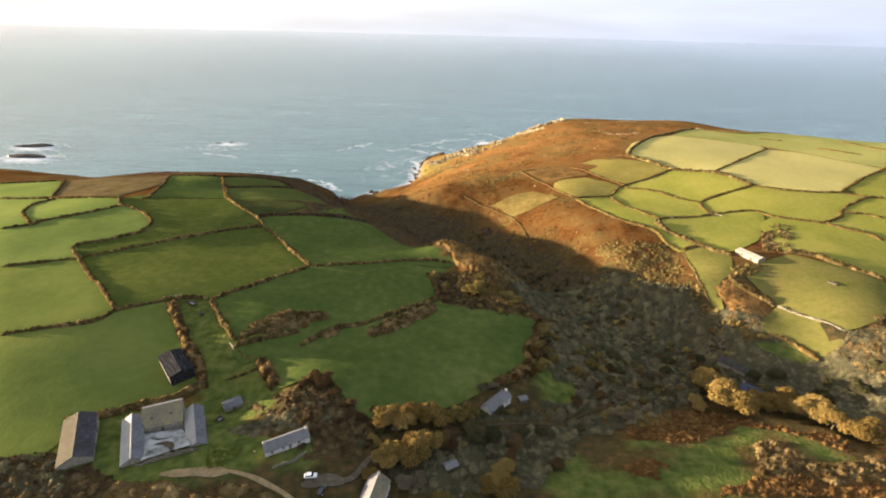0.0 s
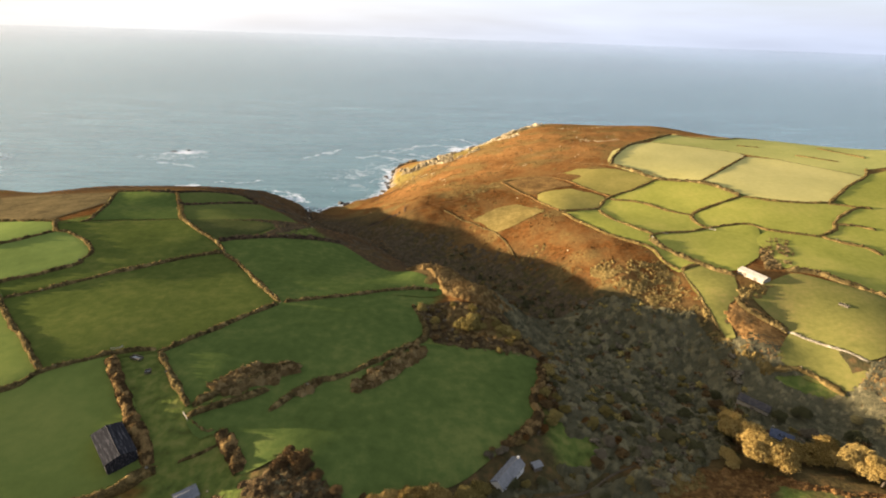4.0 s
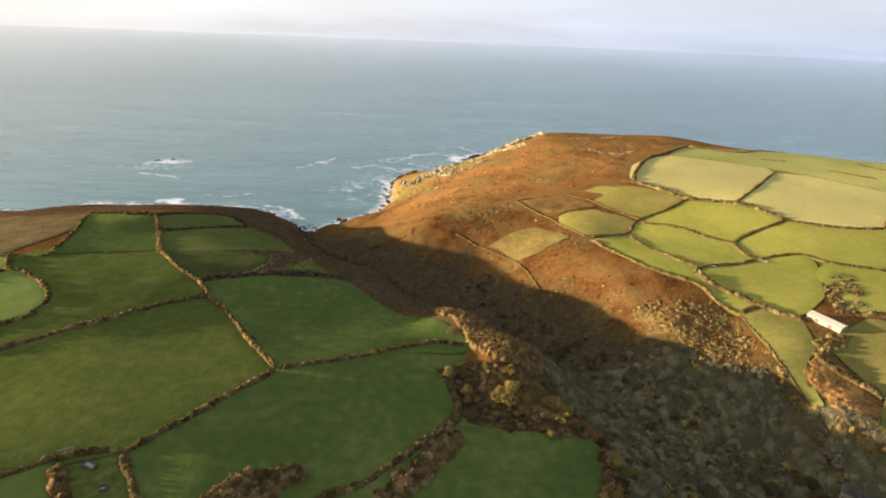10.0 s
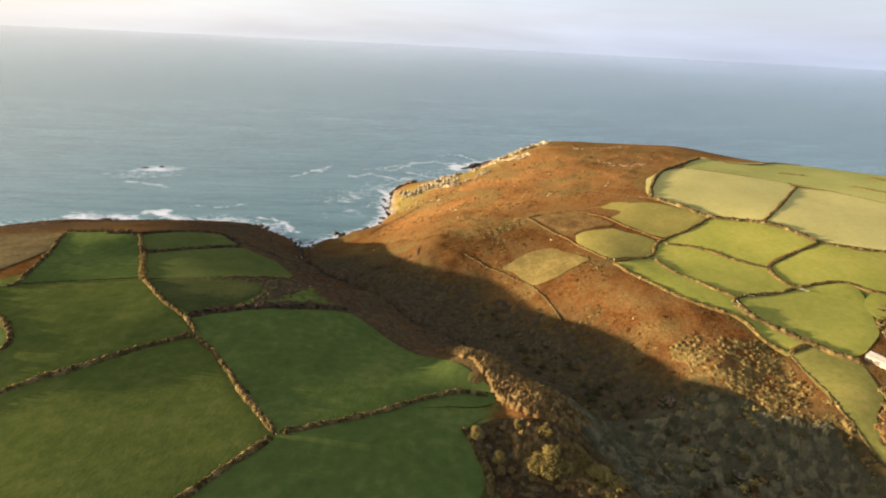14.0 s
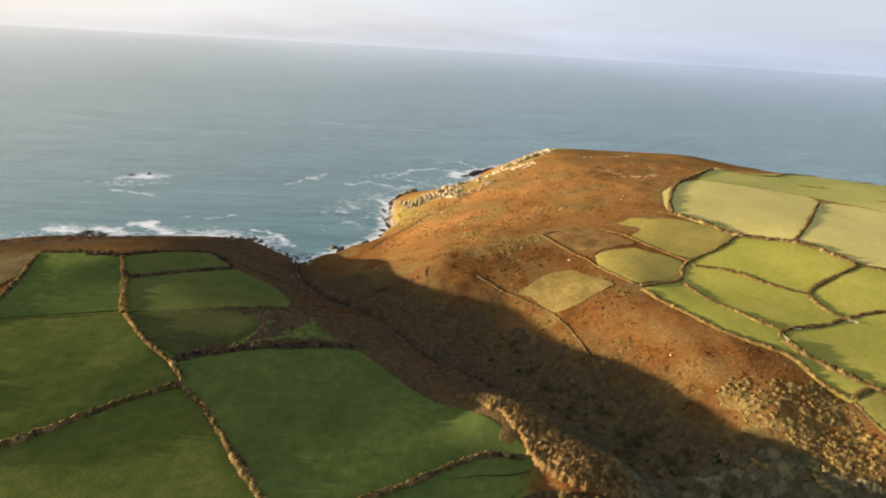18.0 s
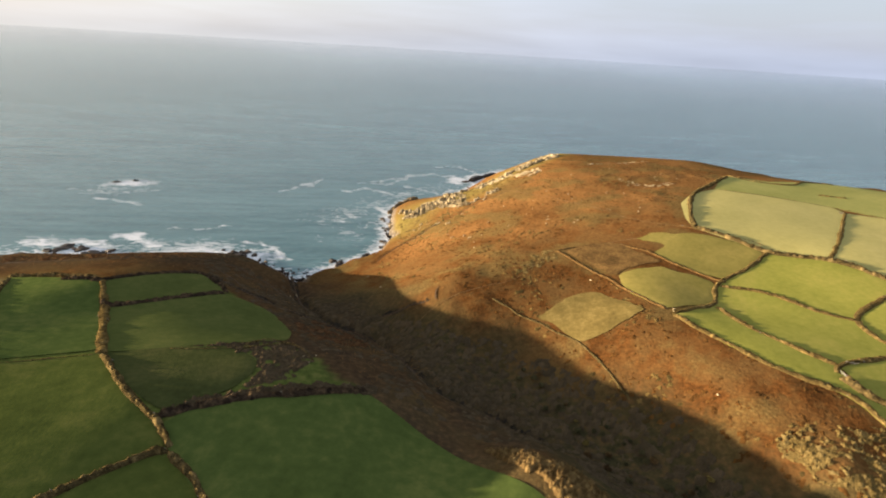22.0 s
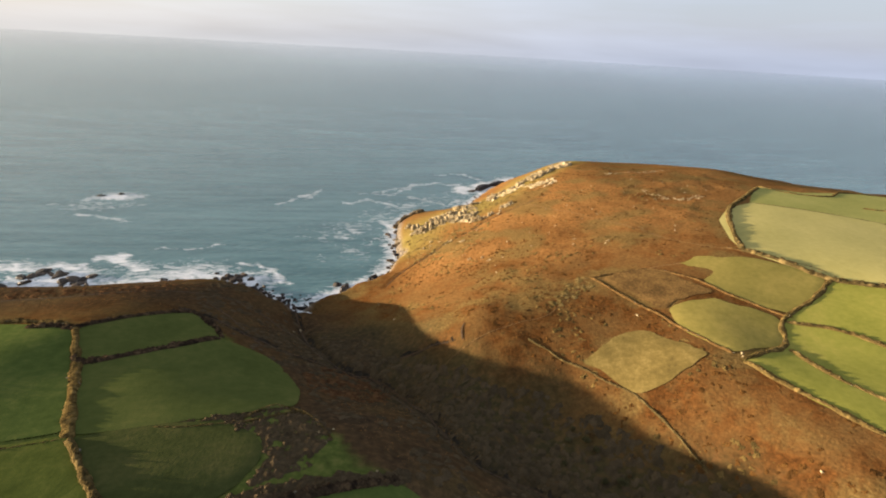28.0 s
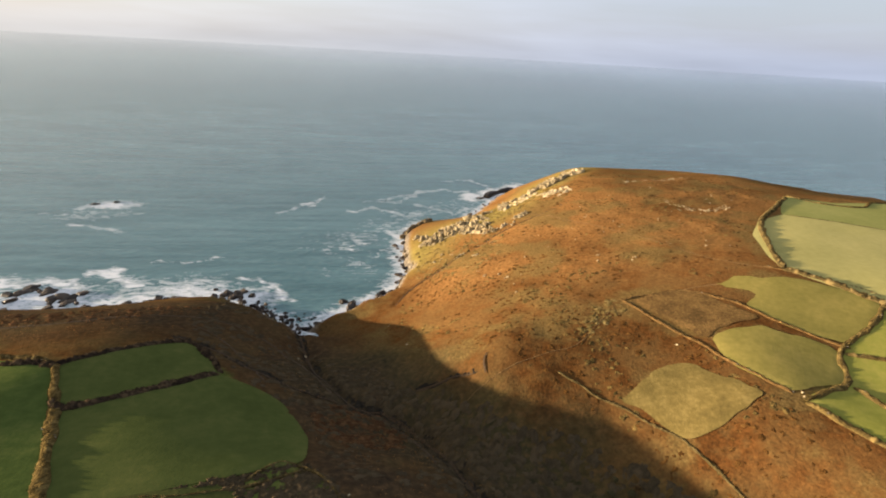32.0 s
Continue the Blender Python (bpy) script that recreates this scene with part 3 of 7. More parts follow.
def build_sea(mat):
    cx, cy = -45.0, 145.0
    rs = np.concatenate([np.arange(470, 1250, 4.0), 1250 * 1.045 ** np.arange(0, 30)])
    rs = np.append(rs[rs < 4580], 4600.0)
    an = np.radians(np.concatenate([np.arange(-112, -44, 0.8), np.arange(-44, 30, 0.25), np.arange(30, 113, 0.8)]))
    A, R = np.meshgrid(an, rs)
    a, r = A.ravel(), R.ravel()
    x, y = cx + r * np.sin(a), cy + r * np.cos(a)
    # the far sea lifts gently to where the true horizon stands
    z = 203 * np.clip((r - 1050) / 3550, 0, 1) ** 1.35
    me = mesh_of("sea", np.stack([x, y, z], 1), grid_faces(len(an), len(rs))[:, ::-1], mat)
    shore = line_distance(x, y, COAST)
    west = np.clip((-190 - x) / 60, 0, 1)
    surf = np.clip(1.15 - shore / (24 + 52 * west), 0, 1)
    for rx, ry, rr in SEA_ROCKS:
        surf = np.maximum(surf, np.clip(1.2 - np.hypot((x - rx - rr * 0.5) * 0.62, y - ry + rr * 0.2) / (rr * 1.25), 0, 1))
    drift = np.clip(1 - line_distance(x, y, [(-130, 880), (-60, 960), (60, 1050), (130, 1110)]) / 75, 0, 1) * 0.4
    drift = np.maximum(drift, 0.46 * np.clip(1 - np.hypot((x + 480) / 1.6, y - 1000) / 60, 0, 1))
    drift = np.maximum(drift, 0.3 * np.clip(1 - line_distance(x, y, [(-90, 800), (-110, 850), (-80, 900)]) / 50, 0, 1))
    for strength, wide, line in SURF_LINES:
        near = (r < 1500) & (r > 400)
        drift[near] = np.maximum(drift[near], strength * np.clip(1.25 - line_distance(x[near] + 9 * rough(x[near], y[near], 22, 91) + 4 * rough(x[near], y[near], 8, 93), y[near] + 9 * rough(x[near], y[near], 22, 92) + 4 * rough(x[near], y[near], 8, 94), line) / wide, 0, 1))
    out = np.zeros((len(x), 4), np.float32)
    out[:, 0], out[:, 1], out[:, 3] = np.maximum(surf, drift), np.clip(1 - shore / 380, 0, 1), 1
    # haze out to sea, stored as alpha in the blue channel
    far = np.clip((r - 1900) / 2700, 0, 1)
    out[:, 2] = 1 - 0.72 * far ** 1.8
    at = me.color_attributes.new("surf", "FLOAT_COLOR", "POINT")
    at.data.foreach_set("color", out.ravel())
    return tagged(new("water", me), "grey green open sea with white surf along the rocks", "sea", kind="structure")


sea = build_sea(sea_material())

# ---- fields: turf laid over the ground ----
TURF = []


def widened(line, by):
    """The closed line moved outwards by so many metres."""
    p = smooth_line(list(line) + [line[0]], 6.0, bend=False)[:-1]
    a = np.roll(p, -1, 0) - np.roll(p, 1, 0)
    n = np.stack([a[:, 1], -a[:, 0]], 1) / (np.hypot(a[:, 0], a[:, 1])[:, None] + 1e-9)
    q = np.roll(p, -1, 0)
    area = (p[:, 0] * q[:, 1] - q[:, 0] * p[:, 1]).sum()
    return [tuple(v) for v in p + n * by * (1 if area > 0 else -1)]


def field(mat, label, *line):
    TURF.append(line)
    line = widened(line, 0.3 if mat in (TUSSOCK, GRASS_TAN, HEATHER) else 2.0)
    if mat in (TUSSOCK, GRASS_TAN, HEATHER):
        # an edge that frays into the bracken
        q = smooth_line(list(line) + [line[0]], 3.0, bend=False)[:-1]
        line = [(x + 1.6 * float(rough(x, y, 7, 61)) + 0.9 * float(rough(x, y, 3, 62)), y + 1.6 * float(rough(x, y, 7, 63)) + 0.9 * float(rough(x, y, 3, 64))) for x, y in q]
    pts = smooth_line(list(line) + [line[0]], 4.0, bend=False)[:-1]
    x0, y0 = pts.min(0) - 4
    x1, y1 = pts.max(0) + 4
    step = 1.6 if mat in (TUSSOCK, GRASS_TAN, HEATHER) else 3.0 if max(x1 - x0, y1 - y0) < 260 else 5.0
    xs, ys = np.arange(x0, x1 + step, step), np.arange(y0, y1 + step, step)
    X, Y = np.meshgrid(xs, ys)
    x, y = X.ravel().copy(), Y.ravel().copy()
    f = grid_faces(len(xs), len(ys))
    keep = inside(x[f].mean(1), y[f].mean(1), line)
    f = f[keep]
    # corners on the rim slide onto the boundary
    count = np.bincount(f.ravel(), minlength=len(x))
    for i in np.where((count > 0) & (count < 4))[0]:
        a = pts
        b = np.roll(pts, -1, 0)
        d = b - a
        s = np.clip(((x[i] - a[:, 0]) * d[:, 0] + (y[i] - a[:, 1]) * d[:, 1]) / (d ** 2).sum(1), 0, 1)
        q = a + d * s[:, None]
        j = np.argmin((q[:, 0] - x[i]) ** 2 + (q[:, 1] - y[i]) ** 2)
        if np.hypot(q[j, 0] - x[i], q[j, 1] - y[i]) < step * 1.3:
            x[i], y[i] = q[j]
    used, f = np.unique(f, return_inverse=True)
    f = f.reshape(-1, 4)
    x, y = x[used], y[used]
    rim = np.clip(line_distance(x, y, line, True) / 4.0, 0, 1)
    z = ground_height(x, y) + 0.42 + rim * 0.25 + 0.05 * rough(x, y, 8, 11) + 0.16 * rough(x, y, 31, 12) * rim
    ob = new("field", mesh_of("field", np.stack([x, y, z], 1), f, mat))
    return tagged(ob, label, "field", "fields", "structure")


field(GRASS_SOFT, "soft green pasture field lit by low sun", (-144, 355), (-101, 299), (-86, 280), (-113, 246), (-129, 231), (-148, 226), (-169, 212), (-190, 234), (-222, 264), (-239, 285), (-197, 316))
field(GRASS, "lush green pasture field of short grass", (-86, 279), (-52, 294), (5, 303), (-10, 291), (-7, 279), (-3, 266), (-14, 247), (-32, 229), (-54, 214), (-63, 202), (-69, 195), (-82, 209), (-99, 194), (-108, 203), (-119, 218), (-127, 229), (-113, 246))
field(GRASS, "lush green pasture field of short grass", (-99, 189), (-72, 204), (-69, 192), (-53, 210), (-4, 248), (23, 244), (57, 242), (52, 223), (46, 211.1), (46.1, 199.4), (27, 182), (6, 162), (-20, 150), (-31, 147), (-43, 160), (-55, 171), (-70, 162), (-86, 183), (-91, 180))
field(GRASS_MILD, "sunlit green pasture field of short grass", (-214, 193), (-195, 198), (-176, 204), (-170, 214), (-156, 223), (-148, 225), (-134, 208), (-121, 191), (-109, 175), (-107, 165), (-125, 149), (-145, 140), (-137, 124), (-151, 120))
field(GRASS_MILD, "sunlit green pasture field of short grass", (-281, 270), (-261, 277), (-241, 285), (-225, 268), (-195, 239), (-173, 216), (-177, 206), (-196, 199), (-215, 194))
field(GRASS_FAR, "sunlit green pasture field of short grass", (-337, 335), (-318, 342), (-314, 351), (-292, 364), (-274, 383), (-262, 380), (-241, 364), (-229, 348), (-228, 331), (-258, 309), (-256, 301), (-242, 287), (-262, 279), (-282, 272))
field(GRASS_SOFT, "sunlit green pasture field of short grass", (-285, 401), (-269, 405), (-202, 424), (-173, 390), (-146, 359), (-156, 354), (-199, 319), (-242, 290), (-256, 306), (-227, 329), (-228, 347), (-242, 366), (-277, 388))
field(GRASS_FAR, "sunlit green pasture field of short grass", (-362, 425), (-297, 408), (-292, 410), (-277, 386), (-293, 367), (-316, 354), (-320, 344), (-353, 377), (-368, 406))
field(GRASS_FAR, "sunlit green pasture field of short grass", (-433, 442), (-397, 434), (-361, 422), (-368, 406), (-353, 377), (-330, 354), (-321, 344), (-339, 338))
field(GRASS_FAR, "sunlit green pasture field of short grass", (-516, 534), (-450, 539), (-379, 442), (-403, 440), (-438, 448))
field(GRASS, "soft green pasture field lit by low sun", (-316, 534), (-249, 521), (-205, 430), (-242, 420), (-266, 412), (-293, 482))
field(MOOR, "rough brown heath field on the brow", (-446, 541), (-415, 498), (-380, 447), (-340, 424), (-298, 413), (-296, 478), (-318, 532), (-380, 540))
field(GRASS_COVE, "deep green pasture field near the cove", (-247, 522), (-225, 546), (-200, 563), (-178, 539), (-172, 527), (-202, 504), (-230, 491))
field(GRASS_COVE, "deep green pasture field near the cove", (-228, 487), (-199, 503), (-174, 525), (-161, 521), (-147, 515), (-137, 507), (-127, 490), (-120, 474), (-118, 452), (-143, 441), (-170, 433), (-199, 427), (-208, 438))
field(GRASS_ROUGH, "small rough green field beside the thorny bank", (-199, 422), (-170, 430), (-145, 432), (-129, 420), (-124, 408), (-131, 394), (-143, 384), (-153, 378), (-173, 392))
field(GRASS, "lush green pasture field of short grass", (-150, 368), (-143, 377), (-126, 384), (-103, 387), (-85, 391), (-68, 397), (-55, 386), (-36, 366), (-18, 345), (-5, 331), (5, 318), (10, 308), (-13, 306), (-52, 295), (-84, 281), (-101, 299), (-127, 337), (-143, 356))
field(GRASS_TAN, "tan coloured rough pasture field above bracken", (121, 518), (130, 524), (159, 525), (170, 515), (183, 504), (188, 495), (178, 484), (166, 472), (147, 470), (131, 468), (123, 482), (119, 493), (119, 509))
field(GRASS_TAN, "tan coloured rough pasture field above bracken", (164, 577), (187, 582), (200, 574), (213, 573), (234, 557), (249, 546), (257, 537), (244, 525), (225, 514), (211, 507), (198, 499), (187, 507), (174, 523), (166, 549), (179, 554), (180, 562), (170, 571))
field(TUSSOCK, "pale rough dry grass patch in bracken", (51, 491), (79, 505), (99, 506), (118, 469), (73, 457))
field(HEATHER, "dark heather in an old walled enclosure", (99, 576), (123, 580), (144, 576), (155, 552), (166, 533), (146, 532), (132, 530), (121, 521), (112, 538))
field(GRASS_PALE, "sunlit yellow green grazed pasture field", (170, 470), (188, 494), (212, 479), (230, 448), (243, 435), (237, 419), (237, 402), (220, 397), (190, 393), (180, 408), (171, 434))
field(GRASS_PALE, "sunlit yellow green grazed pasture field", (255, 528), (288, 504), (299, 485), (303, 462), (277, 452), (243, 435), (230, 448), (212, 479), (190, 495), (223, 511))
field(GRASS_PALE, "sunlit yellow green grazed pasture field", (134, 460), (168, 470), (171, 434), (180, 408), (187, 392), (181, 385), (185, 366), (194, 350), (196, 342), (189, 339), (182, 337), (177, 350), (176, 366), (172, 375), (156, 395), (144, 422))
field(GRASS_PALE, "sunlit yellow green grazed pasture field", (190, 393), (220, 397), (237, 401), (258, 405), (278, 401), (272, 388), (244, 347), (219.1, 331.2), (210.9, 329.9), (197, 356), (187, 371))
field(GRASS_PALE, "sunlit yellow green grazed pasture field", (304, 461), (330, 443), (367, 435), (385, 424), (364, 410), (344, 397), (335, 383), (313, 373), (293, 384), (284, 392), (277, 405), (258, 407), (238, 403), (238, 418), (245, 435), (277, 451))
field(STUBBLE, "pale straw coloured grazed upland field", (224, 586), (228, 602), (253, 651), (287, 685), (327, 702), (368, 671), (408, 633), (407, 612), (329, 542), (289, 509), (270, 522), (252, 538), (229, 572))
field(STUBBLE, "pale straw coloured grazed upland field", (409, 612), (437, 588), (452, 553), (467, 525), (473, 512), (428, 481), (374, 439), (346, 444), (312, 463), (304, 483), (290, 508), (329, 541))
field(GRASS_HAY, "pale green grazed field on the skyline", (328, 704), (360, 740), (394, 775), (428, 742), (516, 750), (620, 690), (720, 600), (740, 560), (600, 556), (497, 540), (477, 515), (470, 527), (453, 556), (438, 590), (409, 635), (369, 673))
field(GRASS_PALE, "sunlit yellow green grazed pasture field", (385, 447), (455, 501), (470, 514), (600, 555), (700, 520), (560, 420), (400, 418), (387, 423))
field(GRASS_PALE, "sunlit yellow green grazed pasture field", (313, 371), (335, 382), (341, 392), (366, 377), (420, 360), (400, 320), (336, 338), (323, 361))
field(GRASS_PALE, "sunlit yellow green grazed pasture field", (344, 397), (364, 410), (387, 421), (400, 417), (500, 410), (430, 365), (366, 378))
field(GRASS_PALE, "sunlit yellow green grazed pasture field", (252, 330), (268, 320), (293, 286), (330, 260), (400, 300), (336, 337), (313, 370), (293, 381), (285, 389), (262, 375), (258, 345))
field(GRASS_DULL, "dull green grazed paddock beside bracken", (223.2, 306.1), (253, 319), (277, 296), (291, 282), (258, 241), (230, 231), (222.8, 251.7), (215.3, 267.3), (212.7, 277.8), (208, 293.8))
field(GRASS_DULL, "dull green grazed paddock beside bracken", (214.3, 264.3), (220.4, 248.3), (229, 229), (217.2, 219.2), (209.9, 219.9), (195.4, 233), (191.3, 242.9))
field(GRASS_DULL, "dull green grazed paddock beside bracken", (186, 336), (199, 340), (209.7, 321.5), (198.1, 297.4), (185.4, 289.4), (175.2, 258.9), (177.9, 276.5), (177.8, 298.1))
# ---- hedges: earth and stone banks grown over ----
def ball(level):
    bm = bmesh.new()
    bmesh.ops.create_icosphere(bm, subdivisions=level, radius=1)
    v = np.array([p.co for p in bm.verts])
    f = np.array([[p.index for p in q.verts] for q in bm.faces])
    bm.free()
    return v, f


def lumps(level, count, jitter, seed):
    r = np.random.RandomState(seed)
    v, f = ball(level)
    return [(v * (1 + jitter * (r.rand(len(v), 1) - 0.5)) + 0.25 * jitter * (r.rand(*v.shape) - 0.5), f) for _ in range(count)]


TUFTS, CLUMPS = lumps(1, 6, 0.9, 1), lumps(2, 6, 0.8, 2)


def heap(places, sizes, shapes, seed=0, flat=0.8):
    """Many lumps as one pair of arrays of corners and triangles."""
    r = np.random.RandomState(seed)
    vs, fs, n = [], [], 0
    for p, s in zip(places, sizes):
        v, f = shapes[r.randint(len(shapes))]
        a = r.rand() * 6.283
        c, d = math.cos(a), math.sin(a)
        q = v * np.array([s, s * (0.75 + 0.5 * r.rand()), s * flat * (0.8 + 0.4 * r.rand())])
        vs.append(np.stack([q[:, 0] * c - q[:, 1] * d, q[:, 0] * d + q[:, 1] * c, q[:, 2]], 1) + p)
        fs.append(f + n)
        n += len(v)
    return np.concatenate(vs), np.concatenate(fs)


def leaf_bits(r, count, centres, reach, size):
    """Loose leafy twigs, a triangle each, round the lumps."""
    c = centres[r.randint(0, len(centres), count)]
    d = r.randn(count, 3)
    d /= np.linalg.norm(d, axis=1)[:, None]
    p = c + d * reach * (0.7 + 0.6 * r.rand(count, 1))
    a = r.randn(count, 3, 3) * size
    return (p[:, None, :] + a).reshape(-1, 3), np.arange(count * 3).reshape(-1, 3)


def joined(*pairs):
    vs, fs, n = [], [], 0
    for v, f in pairs:
        vs.append(v)
        fs.append(f + n)
        n += len(v)
    return np.concatenate(vs), np.concatenate(fs)


def part(name, me, parent, label=""):
    ob = new(name, me)
    ob.parent = parent
    if label:
        tagged(ob, label)
    return ob


def tinted(me, tint):
    """Gives each corner of a mesh the tint of its bush."""
    at = me.attributes.new("tint", "FLOAT", "POINT")
    at.data.foreach_set("value", np.asarray(tint, np.float32))
    return me


def ragged(r, points, tint, count, reach, size):
    """Loose twigs and leaves, a triangle each, standing off the given points."""
    i = r.randint(0, len(points), count)
    d = r.randn(count, 3)
    d[:, 2] = np.abs(d[:, 2])
    p = points[i] + d * reach
    a = r.randn(count, 3, 3) * size
    return (p[:, None, :] + a).reshape(-1, 3), np.arange(count * 3).reshape(-1, 3), np.repeat(np.clip(tint[i] + 0.25 * r.randn(count), 0, 1), 3)


HEDGES = [0]
ACROSS = np.array([-1.0, -0.97, -0.82, -0.6, -0.3, 0.0, 0.3, 0.6, 0.82, 0.97, 1.0])


def hedge(line, width, height, mat, bushes, radius, rise, label, stones=0.0, growth_mat=None):
    """A bank along a line, with so many bushes to a metre grown together on it."""
    HEDGES[0] += 1
    seed = HEDGES[0]
    r = np.random.RandomState(seed)
    step = 0.9
    p = smooth_line(line, step)
    p[:, 0] += 0.5 * rough(p[:, 0], p[:, 1], 7, seed)
    p[:, 1] += 0.5 * rough(p[:, 0], p[:, 1], 7, seed + 50)
    t = np.gradient(p, axis=0)
    t /= np.hypot(t[:, 0], t[:, 1])[:, None] + 1e-9
    side = np.stack([-t[:, 1], t[:, 0]], 1)
    n = len(p)
    w = width * (1 + 0.35 * rough(np.arange(n) * 0.5, 0 * p[:, 0], 4, seed))
    h = height * (1 + 0.35 * rough(np.arange(n) * 0.5, 0 * p[:, 0] + 9, 5, seed))
    grow = np.zeros((n, 11))
    tint = 0.35 + 0.2 * r.rand(n, 11)
    for _ in range(int(n * step * bushes)):
        i, a, rad = r.randint(n), r.uniform(-0.8, 0.8), radius * (0.6 + 0.9 * r.rand() ** 2)
        k = int(rad / step) + 1
        lo, hi = max(0, i - k), min(n, i + k + 1)
        d = ((np.arange(lo, hi) - i) * step / rad)[:, None] ** 2 + ((ACROSS - a) * width / 2 / rad)[None, :] ** 2
        dome = rise * (0.5 + r.rand()) * np.clip(1 - d, 0, 1) ** 0.7
        m = dome > grow[lo:hi]
        grow[lo:hi][m] = dome[m]
        tint[lo:hi][m] = r.rand()
    taper = np.clip(np.minimum(np.arange(n), n - 1 - np.arange(n)) / 3.0, 0.15, 1)
    base = ground_height(p[:, 0], p[:, 1]) + 0.5
    v = np.empty((n, 11, 3))
    rounded = np.sqrt(np.clip(1 - ACROSS ** 2, 0, 1))
    for j, a in enumerate(ACROSS):
        out = w * 0.5 * a + 0.2 * (r.rand(n) - 0.5) + np.sign(a) * 0.35 * grow[:, j] * abs(a)
        v[:, j, :2] = p + side * out[:, None]
        v[:, j, 2] = base - 0.35 + (h * rounded[j] + grow[:, j] * (0.35 + 0.65 * rounded[j]) + (0.12 + 0.09 * rise) * r.randn(n) * rounded[j]) * taper
    v[:, 0, 2] = v[:, 10, 2] = base - 1.1
    origin = np.array([p[0, 0], p[0, 1], base[0]])
    v = v.reshape(-1, 3) - origin
    ob = new("hedge", None)
    ob.location = origin
    tagged(ob, label, "hedge", "hedges between the fields")
    part("bank", tinted(mesh_of("bank", v, grid_faces(11, n)[:, ::-1], mat), tint.ravel()), ob)
    top = np.tile((ACROSS > -0.95) & (ACROSS < 0.95), n)
    q, f, c = ragged(r, v[top], tint.ravel()[top], int(n * step * width * (2.0 + 2.6 * bushes)), 0.12 + 0.08 * rise, 0.11 + 0.04 * rise)
    part("growth", tinted(mesh_of("growth", q, f, growth_mat or HEDGE_GROWTH), c), ob)["kind"] = "stuff"
    k = int(n * step * stones)
    if k:
        q = v[top][r.randint(0, top.sum(), k)]
        part("stones", mesh_of("stones", *heap(q, 0.25 + 0.35 * r.rand(k), TUFTS, seed + 1, 0.7), HEDGE_STONE, False), ob)["kind"] = "stuff"
    return ob


MEADOWS = ROUGH_GRASS[1:5]
LANE = [(-45, 115), (-38, 117.5), (-31, 118.5), (-27.5, 123), (-25, 128), (-18.5, 136), (-12.5, 140.5), (5, 145), (17, 151), (30, 157), (43, 161), (57, 165), (69.5, 172), (81, 176)]


